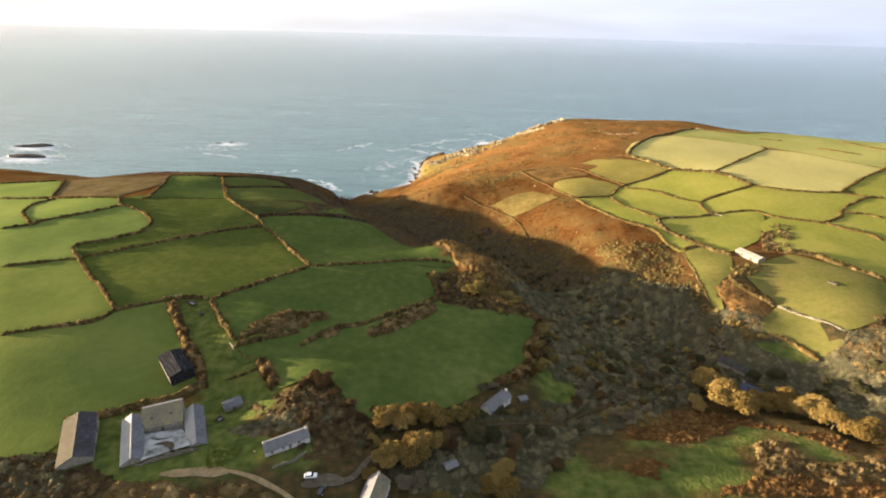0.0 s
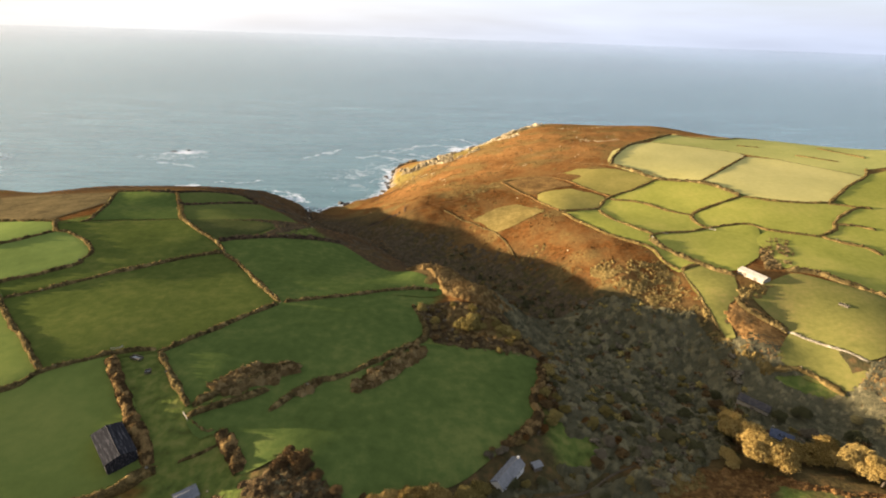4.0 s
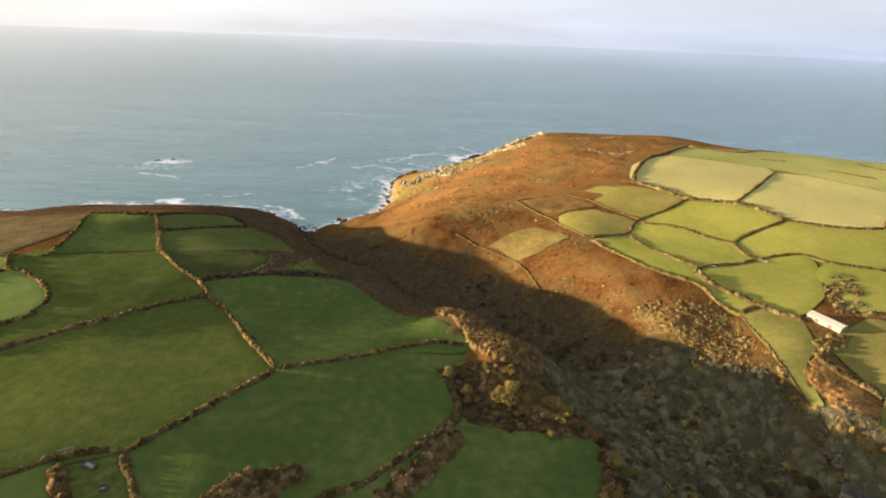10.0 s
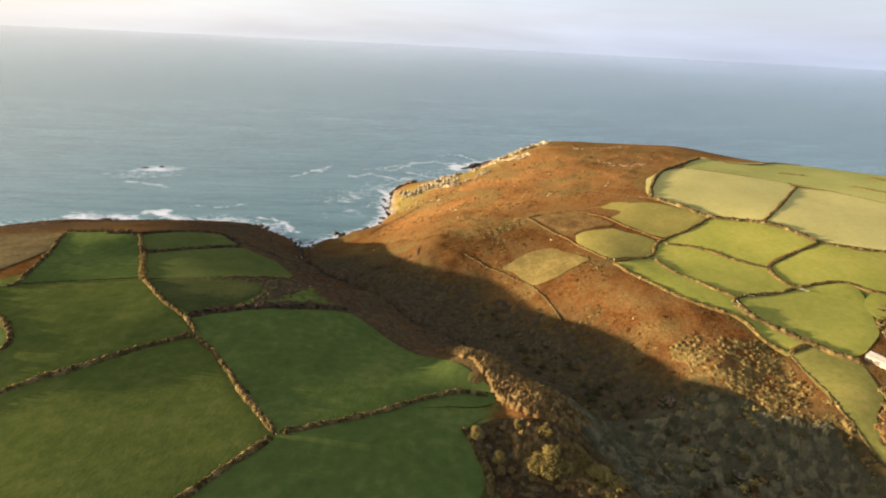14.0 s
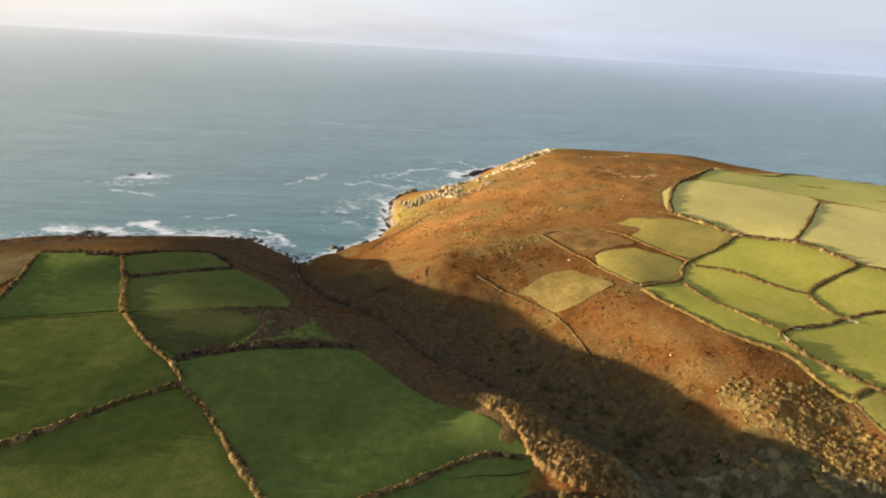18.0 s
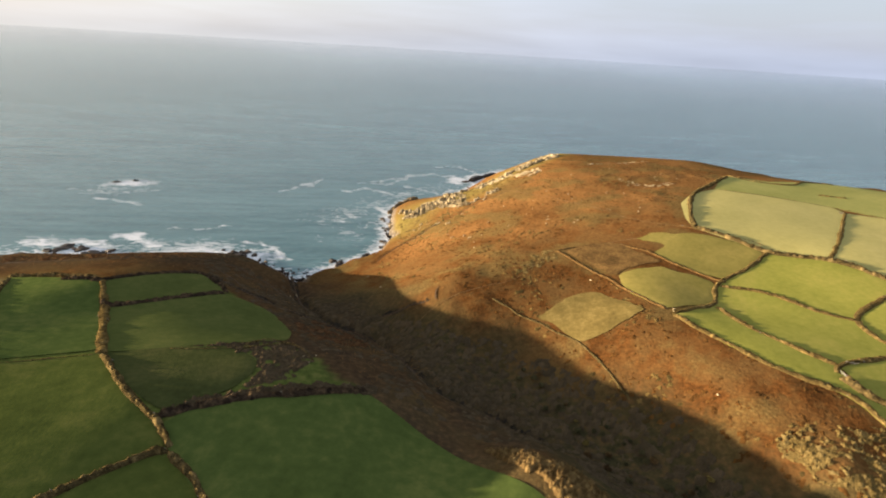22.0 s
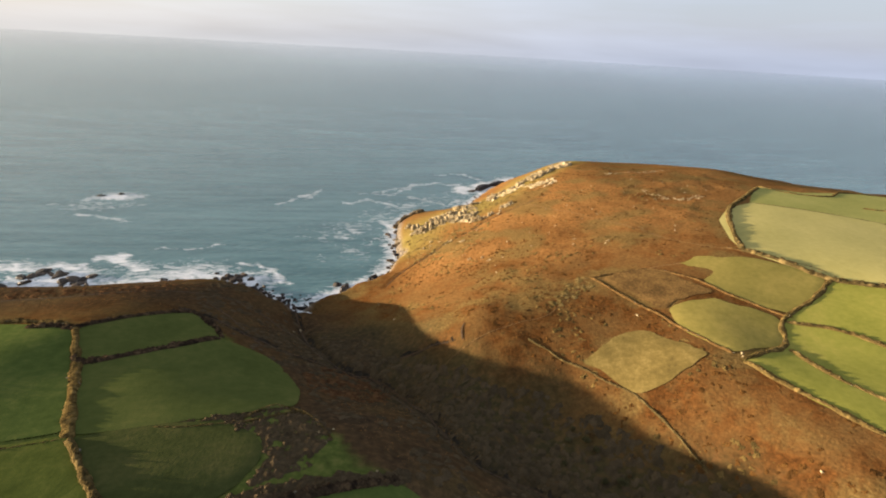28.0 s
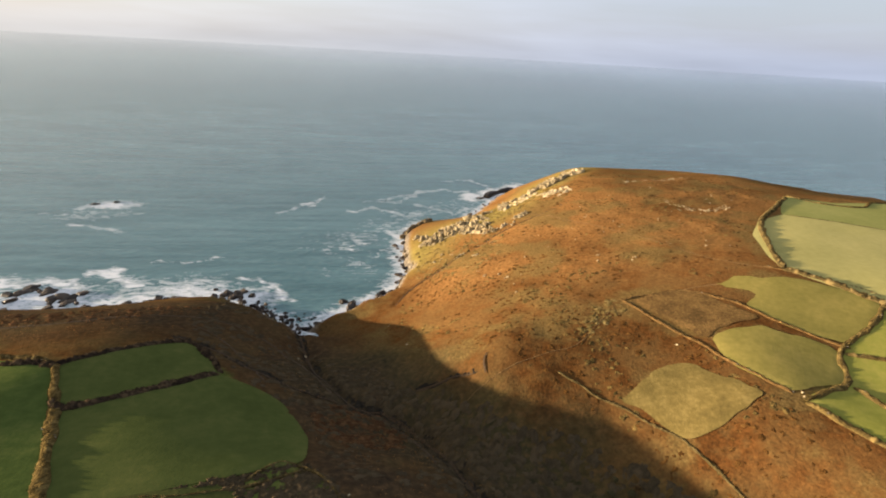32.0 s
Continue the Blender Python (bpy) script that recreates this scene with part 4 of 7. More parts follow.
def canopy(name, label, mat, mask, box, density, rad, high, seed, cell=0.8, bits=1.5, twig=0.16, clear=True, floor=0.25):
    """Scrub grown into one mass: rounded heads of many bushes over the ground, ragged with twigs."""
    r = np.random.RandomState(seed)
    x0, y0, x1, y1 = box
    c = np.array([x0, y0]) + r.rand(int((x1 - x0) * (y1 - y0) * density), 2) * np.array([x1 - x0, y1 - y0])
    c = c[mask(c[:, 0], c[:, 1])]
    for line in TURF + MEADOWS if clear else ():
        c = c[~inside(c[:, 0], c[:, 1], line)]
    c = c[line_distance(c[:, 0], c[:, 1], LANE) > 2.6]
    nx, ny = int((x1 - x0) / cell) + 9, int((y1 - y0) / cell) + 9
    x0, y0 = x0 - 4 * cell, y0 - 4 * cell
    X, Y = np.meshgrid(x0 + np.arange(nx) * cell, y0 + np.arange(ny) * cell)
    X += (r.rand(ny, nx) - 0.5) * cell * 0.6
    Y += (r.rand(ny, nx) - 0.5) * cell * 0.6
    H, T = np.zeros((ny, nx)), np.zeros((ny, nx))
    for x, y in c:
        k = r.rand() ** 1.6
        rr, hh = rad[0] + (rad[1] - rad[0]) * k, (high[0] + (high[1] - high[0]) * k) * (0.75 + 0.5 * r.rand())
        i0, i1 = max(0, int((x - rr - x0) / cell)), min(nx, int((x + rr - x0) / cell) + 2)
        j0, j1 = max(0, int((y - rr - y0) / cell)), min(ny, int((y + rr - y0) / cell) + 2)
        e, g = (X[j0:j1, i0:i1] - x) / rr, (Y[j0:j1, i0:i1] - y) / (rr * r.uniform(0.75, 1.2))
        dome = hh * np.clip(1 - e * e - g * g, 0, 1) ** 0.75
        m = dome > H[j0:j1, i0:i1]
        H[j0:j1, i0:i1][m] = dome[m]
        T[j0:j1, i0:i1][m] = r.rand()
    low = mask(X.ravel(), Y.ravel()).reshape(ny, nx)
    low &= (line_distance(X.ravel(), Y.ravel(), LANE) > 2.4).reshape(ny, nx)
    for line in TURF + MEADOWS if clear else ():
        low &= ~inside(X.ravel(), Y.ravel(), line).reshape(ny, nx)
    # undergrowth joins the heads
    H = np.where(low, np.maximum(H, high[1] * floor * (0.7 + 0.6 * rough(X.ravel(), Y.ravel(), 7, seed).reshape(ny, nx))), H)
    T = np.where(T == 0, 0.3, T)
    grown = H > 0.06
    H = np.where(grown, H + np.minimum(0.42, 0.3 * H + 0.05) * r.randn(ny, nx), -0.5)
    f = grid_faces(nx, ny)
    f = f[grown.ravel()[f].any(1)]
    used, f = np.unique(f, return_inverse=True)
    f = f.reshape(-1, 4)
    x, y, h, tint = X.ravel()[used], Y.ravel()[used], H.ravel()[used], T.ravel()[used]
    land = ground_height(x, y)
    v = np.stack([x, y, land + ground_detail(x, y) + h], 1)
    top = h > 0.15
    q, g, u = ragged(r, v[top], tint[top], int(top.sum() * cell * cell * bits), 0.14 + twig * 0.4, twig)
    me = mesh_of(name, np.concatenate([v, q]), np.concatenate([np.concatenate([f[:, [0, 1, 2]], f[:, [0, 2, 3]]]), g + len(v)]), mat)
    return tagged(new(name, tinted(me, np.concatenate([tint, u]))), label, "scrub", kind="stuff")


def bank_hedge(*line):
    if line[0][0] > 90:
        return hedge(line, 3.8, 1.2, HEDGE_OCHRE, 0.9, 0.9, 0.5, "broad ochre field bank of dry grass and bracken", 0.05)
    return hedge(line, 3.0, 1.6, HEDGE_EARTH, 1.0, 0.9, 0.75, "brown turf topped field bank with dry grass and bramble", 0.03)


def thick_hedge(*line):
    return hedge(line, 5.0, 1.7, HEDGE_EARTH, 1.3, 1.2, 1.0, "broad overgrown field bank of bracken and bramble", 0.04)


def bushy_hedge(*line):
    return hedge(line, 4.8, 1.3, HEDGE_THORN, 1.7, 1.5, 1.6, "tall straggling hedge of brown thorn bushes", 0.0, HEDGE_THORN)


def stone_hedge(*line):
    return hedge(line, 1.5, 1.2, HEDGE_STONE, 0.5, 0.5, 0.25, "pale weathered dry stone field wall", 1.5)


def bramble_hedge(*line):
    return hedge(line, 4.6, 1.3, HEDGE_BRAMBLE, 1.5, 1.2, 0.9, "dark overgrown field bank of bramble and dead bracken", 0.02, HEDGE_BRAMBLE)


def heath_bank(*line):
    return hedge(line, 2.0, 0.6, HEDGE_RUSTY, 0.8, 0.7, 0.3, "old rusty grassed bank across the bracken", 0.06)


def low_hedge(*line):
    return hedge(line, 1.3, 0.45, HEDGE_EARTH, 0.5, 0.6, 0.25, "low grassed over field bank", 0.0)

bank_hedge((-515, 533), (-454, 544), (-423, 510), (-378, 441))
bank_hedge((-431, 441), (-396, 432), (-296, 407), (-292, 411))
bank_hedge((-315, 533), (-292, 481), (-268, 416), (-269, 404))
bank_hedge((-318, 538), (-282, 533), (-250, 523))
hedge([(-250, 523), (-234, 490), (-201, 423)], 5.2, 1.3, HEDGE_OCHRE, 1.0, 1.2, 0.4, "broad sunlit field bank of dry bracken", 0.03)
low_hedge((-284, 400), (-269, 404), (-239, 414), (-201, 423))
bank_hedge((-292, 411), (-275, 385), (-261, 379), (-241, 364), (-227, 346), (-227, 335), (-226, 328), (-241, 315), (-256, 306), (-255, 299))
bank_hedge((-274, 382), (-291, 363), (-313, 350), (-317, 341), (-328, 352), (-351, 374), (-364, 402), (-358, 420))
bank_hedge((-317, 341), (-336, 334))
bank_hedge((-201, 423), (-173, 389), (-154, 370), (-144, 357))
bank_hedge((-144, 356), (-155, 351), (-197, 316), (-224, 294), (-240, 285))
bank_hedge((-255, 299), (-241, 285), (-224, 267), (-194, 238), (-171, 215))
bank_hedge((-240, 284), (-260, 276), (-280, 270))
bank_hedge((-144, 356), (-128, 339), (-102, 302), (-86, 281))
bank_hedge((-86, 280), (-99, 264), (-113, 246), (-125, 231), (-129, 231))
bank_hedge((-130, 231), (-149, 227), (-156, 223), (-170, 213), (-175, 204), (-195, 198), (-213, 192))
bank_hedge((-85, 281), (-51, 293), (-14, 313), (7, 312))
bushy_hedge((-147, 224), (-134, 207), (-121, 190), (-110, 176), (-105, 169))
bank_hedge((-128, 230), (-119, 217), (-107, 201), (-100, 193))
bank_hedge((-99, 193), (-95, 197), (-82, 209), (-68, 222), (-65, 225))
bank_hedge((-69, 192), (-63, 201), (-54, 212), (-42, 217), (-32, 226), (-14, 243), (-5, 253), (-3, 262), (-6, 274), (-10, 289))
bank_hedge((-99, 189), (-92, 191), (-79, 200), (-72, 206))
bushy_hedge((57, 241), (52, 222.1), (47, 214.1), (45.1, 207.4), (46.1, 200.4), (38, 189), (27, 181))
bramble_hedge((-238, 496), (-230, 490), (-212, 498), (-190, 512), (-173, 528))
bramble_hedge((-278, 524), (-260, 524), (-250, 521), (-247, 525), (-225, 547), (-202, 564), (-183, 546), (-172, 528))
bramble_hedge((-155, 374), (-143, 379), (-126, 385), (-103, 390), (-85, 395), (-68, 402))
low_hedge((-137, 436), (-125, 450), (-107, 438), (-97, 419))
bushy_hedge((-85, 182), (-79, 176), (-70, 163))
thick_hedge((-102.5, 168), (-107, 165), (-114, 157), (-125, 149), (-134, 142), (-144, 139))
low_hedge((-96, 171), (-87, 175), (-81, 178))

low_hedge((-100, 189), (-90, 182), (-85, 184))
thick_hedge((223, 583), (241, 619), (285, 682), (337, 726), (388, 768))
bank_hedge((396, 778), (408, 742), (443, 724), (489, 752), (530, 748))
bank_hedge((434, 676), (446, 667), (458, 660))
bank_hedge((468, 610), (487, 582), (494, 570))
bank_hedge((528, 650), (533, 608), (536, 580))
bank_hedge((408, 614), (368, 577), (328, 540), (288, 507))
thick_hedge((223, 583), (240, 559), (255, 530), (288, 506), (299, 485), (304, 462))
bank_hedge((304, 462), (330, 444), (367, 437), (385, 447), (428, 481), (476, 514), (500, 541))
low_hedge((327, 703), (368, 672), (408, 634), (437, 589), (452, 554), (469, 526), (476, 514))
bank_hedge((255, 530), (223, 511), (188, 495), (170, 472), (144, 463), (132, 460))
bank_hedge((188, 494), (212, 479), (230, 448), (243, 435))
bank_hedge((304, 462), (277, 452), (255, 444), (243, 435), (237, 419), (238, 402))
bank_hedge((238, 402), (220, 397), (190, 393), (181, 386))
bank_hedge((238, 402), (258, 406), (276, 404), (283, 391), (293, 383), (313, 372))
bank_hedge((313, 372), (334, 383), (344, 396), (364, 410), (387, 422), (398, 418))
bank_hedge((367, 435), (381, 427), (387, 422))
bank_hedge((341, 392), (356, 387), (365, 377))
bank_hedge((313, 372), (323, 360), (333, 351), (336, 339))
bank_hedge((168, 468), (171, 434), (180, 408), (189, 392))
bank_hedge((132, 459), (144, 422), (155, 394), (172, 375), (176, 366), (177, 351), (183, 338))
thick_hedge((181, 384), (185, 367), (195, 352), (200, 342), (208.2, 327), (213.4, 322.3))
bank_hedge((183, 338), (191, 341), (199, 342))
low_hedge((184, 337), (181.1, 315.8), (176.1, 293.5), (176, 278.5), (173.2, 259.9), (171.5, 250.3))
thick_hedge((196.9, 295.2), (198.3, 285), (208.7, 274.8), (213.1, 266.1))
stone_hedge((213.1, 266.1), (220.4, 249.3), (229, 229))
thick_hedge((251, 325), (268, 318), (280, 300), (293, 284))
bank_hedge((184.3, 237.8), (198, 234), (208.7, 217.6))
low_hedge((33, 505), (39, 496), (47, 489), (54, 480), (60, 471), (66, 464), (70, 458))
heath_bank((93, 579), (98, 565), (102, 551), (108, 532), (115, 516), (117, 504), (120, 494), (125, 480), (131, 467))
heath_bank((138, 578), (150, 566), (162, 551), (172, 529), (184, 511), (192, 500), (197, 496))
heath_bank((93, 579), (104, 580), (116, 579), (127, 579), (138, 578))
heath_bank((212, 590), (221, 582), (240, 564), (254, 550), (260, 537))
low_hedge((23, 516), (33, 505))
low_hedge((70, 458), (76, 435), (80, 406))
low_hedge((-173, 429), (-158, 429), (-138, 432), (-127, 437), (-115, 444))
# ---- trees, bushes and scrub ----
def leafy(name, lo, mid, hi, size=0.5):
    return material(name, [lo, mid, hi], size, 4, bump=0.12, bump_size=0.2, island=0.2, per_object=0.25, specular=0.0)


LEAF_DARK = leafy("dark_scrub", (0.046, 0.045, 0.021), (0.080, 0.074, 0.034), (0.125, 0.105, 0.052))
LEAF_BROWN = leafy("brown_thorn", (0.0486, 0.03105, 0.01485), (0.1053, 0.0648, 0.02835), (0.189, 0.1188, 0.0513))
LEAF_TAN = leafy("tan_thicket", (0.075, 0.050, 0.020), (0.165, 0.112, 0.042), (0.26, 0.185, 0.08))
LEAF_GOLD = leafy("golden_leaves", (0.1134, 0.07268, 0.02016), (0.2142, 0.1422, 0.0432), (0.336, 0.237, 0.0828))
LEAF_OLIVE = leafy("olive_willow", (0.088, 0.066, 0.020), (0.170, 0.128, 0.040), (0.27, 0.205, 0.070))
LEAF_GREY = leafy("bare_grey_twigs", (0.065, 0.052, 0.034), (0.130, 0.104, 0.068), (0.23, 0.185, 0.122))
LEAF_RUST = leafy("rust_bracken", (0.075, 0.037, 0.013), (0.150, 0.074, 0.024), (0.24, 0.125, 0.044))
def scrubby(name, lo, mid, hi, tint=0.42, bump=0.8):
    return material(name, [lo, mid, hi], 0.5, 5, bump=bump, bump_size=0.4, tint=tint, big=0.3, big_size=9, specular=0.0)


SCRUB_DARK = scrubby("dark_mixed_scrub", (0.062, 0.056, 0.031), (0.100, 0.088, 0.049), (0.165, 0.138, 0.074), 0.45, 0.6)
GRASS_TALL = scrubby("bright_tall_grass", (0.070, 0.085, 0.018), (0.130, 0.150, 0.034), (0.220, 0.225, 0.060))
# Bramble blackened by colour: the shade inside the stream gully.
SCRUB_GULLY_SHADE = scrubby("gully_shade_bramble", (0.016, 0.014, 0.011), (0.030, 0.025, 0.019), (0.052, 0.042, 0.030), 0.3, 0.5)
# Dead bracken brightened by colour, as if the sun reached its slope.
BRACKEN_LIT = scrubby("sunlit_dead_bracken", (0.150, 0.078, 0.026), (0.250, 0.132, 0.044), (0.34, 0.190, 0.066), 0.3, 0.4)
# Scrub of the shaded slopes, its colour darkened to carry that shade.
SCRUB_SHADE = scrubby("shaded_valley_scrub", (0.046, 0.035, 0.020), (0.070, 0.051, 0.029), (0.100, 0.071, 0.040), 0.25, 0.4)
SCRUB_THORN = scrubby("dark_thorn_thicket", (0.0456, 0.0312, 0.0168), (0.096, 0.0648, 0.0312), (0.168, 0.1152, 0.0552))
SCRUB_BROWN = scrubby("brown_thorn_scrub", (0.064, 0.041, 0.017), (0.145, 0.097, 0.040), (0.24, 0.170, 0.076))
SCRUB_TAN = scrubby("tan_blackthorn_scrub", (0.092, 0.056, 0.022), (0.170, 0.108, 0.042), (0.26, 0.175, 0.070))
SCRUB_SHOULDER = scrubby("pale_lichened_scrub", (0.0748, 0.04872, 0.016), (0.1452, 0.1008, 0.0344), (0.22, 0.1596, 0.064), 0.26, 0.5)
SCRUB_RUST = scrubby("rust_bracken_scrub", (0.0663, 0.03526, 0.01408), (0.1365, 0.07052, 0.02464), (0.2106, 0.1189, 0.04224))
BARK = material("bark", [(0.04, 0.03, 0.02), (0.10, 0.08, 0.06)], 0.3, 4, bump=0.05)


def crown(seed, radius, height, lift, lumps_, lump):
    """A crown of many small clumps on an uneven dome, with gaps."""
    r = np.random.RandomState(seed)
    heads = [(r.uniform(-0.62, 0.62) * radius, r.uniform(-0.62, 0.62) * radius, r.uniform(0.25, 0.75) * height, r.uniform(0.26, 0.52)) for _ in range(11)]
    pts = []
    for i in range(lumps_):
        hx, hy, hz, hr = heads[i % 11]
        d = r.randn(3)
        d /= np.linalg.norm(d)
        d[2] = abs(d[2]) * 1.0 - 0.25
        k = hr * (0.7 + 0.5 * r.rand())
        pts.append((hx + d[0] * radius * k, hy + d[1] * radius * k, max(0.2, lift + hz + d[2] * height * 0.5 * k)))
    pts = np.array(pts)
    return joined(heap(pts, lump * (0.45 + 0.6 * r.rand(lumps_)), TUFTS, seed, 0.85), leaf_bits(r, lumps_ * 20, pts, lump * 1.9, 0.5 * lump))


def limb(a, b, ra, rb, sides=6):
    a, b = np.array(a, float), np.array(b, float)
    t = (b - a) / np.linalg.norm(b - a)
    u = np.cross(t, (0.3, 0.9, 0.1))
    u /= np.linalg.norm(u)
    w = np.cross(t, u)
    an = np.arange(sides) / sides * 6.28318
    ring = np.cos(an)[:, None] * u + np.sin(an)[:, None] * w
    i = np.arange(sides)
    j = (i + 1) % sides
    return np.vstack([a + ring * ra, b + ring * rb]), np.vstack([np.stack([i, j, j + sides], 1), np.stack([i, j + sides, i + sides], 1)])


def make_tree(seed, mat, radius, height, label):
    r = np.random.RandomState(seed)
    ob = new("tree", None)
    tagged(ob, label, "tree", "trees in the valley")
    lift = height * 0.22
    part("trunk", mesh_of("trunk", *limb((0, 0, -0.6), (0.2, 0.1, lift + height * 0.3), 0.28, 0.16), BARK), ob)
    for i in range(4):
        a = i * 1.6 + r.rand()
        part("limb", mesh_of("limb", *limb((0.1, 0, lift), (math.cos(a) * radius * 0.55, math.sin(a) * radius * 0.55, lift + height * 0.45), 0.13, 0.05), BARK), ob)
    part("crown", mesh_of("crown", *crown(seed, radius, height - lift, lift, int(700 + radius * 170), 0.19 + radius * 0.011), mat, True), ob)
    return ob


def make_bush(seed, mat, radius, label, name="bush"):
    ob = new(name, mesh_of(name, *crown(seed, radius, radius * 1.25, 0.0, int(130 + radius * 60), 0.085 * radius + 0.08), mat, True))
    return tagged(ob, label, "bush", "bushes of the valley")


TREE_KINDS = {
    "gold": [make_tree(11 + i, LEAF_GOLD, rr, hh, "round golden autumn willow in the valley scrub") for i, (rr, hh) in enumerate([(5.2, 7.5), (4.4, 6.5), (5.8, 8.0), (3.6, 6.0)])],
    "brown": [make_tree(31 + i, LEAF_BROWN, rr, hh, "leafless brown thorn tree beside the farm") for i, (rr, hh) in enumerate([(4.6, 6.5), (3.8, 5.6), (5.4, 7.0)])],
    "olive": [make_tree(51 + i, LEAF_OLIVE, rr, hh, "yellow green willow tree among dark scrub") for i, (rr, hh) in enumerate([(3.6, 6.0), (4.2, 6.4)])],
    "rust": [make_tree(81 + i, LEAF_RUST, rr, hh, "rust leaved thorn tree beside the pasture") for i, (rr, hh) in enumerate([(3.6, 5.4), (3.0, 4.8)])],
    "grey": [make_tree(61 + i, LEAF_GREY, rr, hh, "bare grey tree of fine twigs") for i, (rr, hh) in enumerate([(3.8, 5.6), (3.2, 5.0)])],
    "dark": [make_tree(71 + i, LEAF_DARK, rr, hh, "dark evergreen tree in the shaded valley") for i, (rr, hh) in enumerate([(4.0, 6.0), (3.4, 5.2), (4.8, 6.6)])],
}
USED = set()
pick = random.Random(5)


def stand(kinds, kind, x, y, scale=1.0):
    """Puts a tree or bush of a kind on the ground at x, y."""
    proto = kinds[kind][pick.randrange(len(kinds[kind]))]
    z = float(ground_height(x, y)[0]) + 0.2
    m = pose(x, y, z, 0, 0, pick.uniform(0, 360))
    if proto.name in USED:
        ob = copy_thing(proto, m)
    else:
        USED.add(proto.name)
        ob = proto
        ob.matrix_basis = m
    ob.scale = (scale * pick.uniform(0.9, 1.12), scale * pick.uniform(0.9, 1.12), scale * pick.uniform(0.85, 1.1))
    return ob


for x, y, k, s in ((-21, 145, "gold", 0.75), (-15.5, 146.5, "gold", 1.15), (-9, 147.5, "gold", 1.4), (-2, 148.5, "gold", 1.3), (3, 149.5, "gold", 0.9), (-16, 129, "gold", 1.15), (-9.5, 130.5, "gold", 1.3), (-4.5, 134.5, "gold", 1.35), (-11, 135.5, "gold", 1.1), (-19.5, 126.5, "gold", 0.8), (-24, 121, "gold", 0.45),
                   (8, 153, "olive", 1.1), (13, 155.5, "olive", 1.1), (18, 121, "gold", 1.0), (24, 121.5, "gold", 1.1), (25.5, 129, "gold", 1.0), (22, 125, "gold", 0.9), (-12, 118.5, "grey", 0.9), (-7, 119.5, "grey", 0.8), (2, 112, "olive", 0.9), (5, 138, "brown", 0.8), (2, 141, "brown", 0.7),
                   (19, 173, "grey", 0.6), (-27, 133.5, "grey", 0.35), (31, 146, "brown", 0.65), (29, 139, "brown", 0.6), (14, 147, "dark", 0.8), (22, 147, "dark", 0.8), (21, 137, "grey", 0.5)):
    stand(TREE_KINDS, k, x, y, s)
for x, y, k, s in ((-57, 162, "brown", 0.75), (-49, 163, "brown", 0.8), (-43, 157, "brown", 0.5), (-48, 150, "grey", 0.35), (-38, 143, "brown", 0.4), (-33, 136, "grey", 0.4),
                   (-31, 146, "brown", 0.35), (-52, 142, "gold", 0.3), (-25, 137, "gold", 0.3), (-55, 168, "brown", 0.6), (-36, 152, "brown", 0.4), (-27, 151, "brown", 0.3)):
    stand(TREE_KINDS, k, x, y, s)
for x, y, k, s in ((53, 199, "olive", 0.85), (59, 204, "olive", 0.75), (67, 198, "rust", 0.55), (80, 207, "olive", 0.9), (73, 186, "grey", 0.75), (78, 188, "rust", 0.6), (68, 180, "grey", 0.7), (64, 176, "brown", 0.6), (46, 191, "rust", 0.7), (49, 209, "rust", 0.6), (36, 185, "rust", 0.5), (24, 176, "grey", 0.6), (87.2, 180.3, "grey", 0.8),
                   (104.1, 194.1, "dark", 0.9), (126.1, 216.1, "dark", 1.0), (113.7, 186.6, "dark", 0.8), (95.3, 205.7, "dark", 0.9), (99, 225, "dark", 0.8), (112.4, 206.7, "grey", 0.8),
                   (172.4, 194.7, "grey", 1.0), (191.1, 191.1, "dark", 1.0), (201.7, 201.7, "dark", 0.9), (211, 192.3, "dark", 1.0), (225.9, 203.1, "dark", 1.0), (237.1, 195.6, "dark", 1.0),
                   (83.8, 163.7, "grey", 0.7), (36, 152, "dark", 0.8), (43.5, 155.1, "dark", 0.7), (30, 146, "grey", 0.7), (16, 143, "dark", 0.8), (46.6, 136.8, "brown", 0.7),
                   (147, 223, "brown", 0.8), (150.6, 212, "brown", 0.8), (135.3, 198, "dark", 0.9), (169, 209.3, "dark", 0.9), (134, 232, "dark", 0.9), (181.8, 210.3, "dark", 0.8)):
    stand(TREE_KINDS, k, x, y, s)

# golden trees round the blue house
for x, y, s in ((135.2, 182.5, 1.82), (136.2, 176.4, 1.68), (139.9, 196.5, 1.52), (140.5, 176.6, 1.52), (120.9, 177.4, 0.99), (151.7, 177.7, 1.10), (160.2, 175.5, 1.41), (167.8, 169.7, 1.41), (170.3, 159.1, 1.47), (178, 152.7, 1.35), (147.8, 218.3, 0.73)):
    stand(TREE_KINDS, "gold", x, y, s)

BUSH_KINDS = {
    "dark": [make_bush(101 + i, LEAF_DARK, rr, "dark low scrub bush on the shaded valley side") for i, rr in enumerate((1.6, 2.0, 2.4))],
    "brown": [make_bush(111 + i, LEAF_BROWN, rr, "brown bramble and thorn bush") for i, rr in enumerate((1.4, 1.9, 2.3))],
    "tan": [make_bush(121 + i, LEAF_TAN, rr, "tan sunlit blackthorn bush on the brow") for i, rr in enumerate((1.3, 1.7, 2.2))],
    "olive": [make_bush(131 + i, LEAF_OLIVE, rr, "yellow green sallow bush in brown thicket") for i, rr in enumerate((2.6, 3.2))],
    "grey": [make_bush(141 + i, LEAF_GREY, rr, "pale grey lichened thorn bush") for i, rr in enumerate((1.3, 1.7))],
}


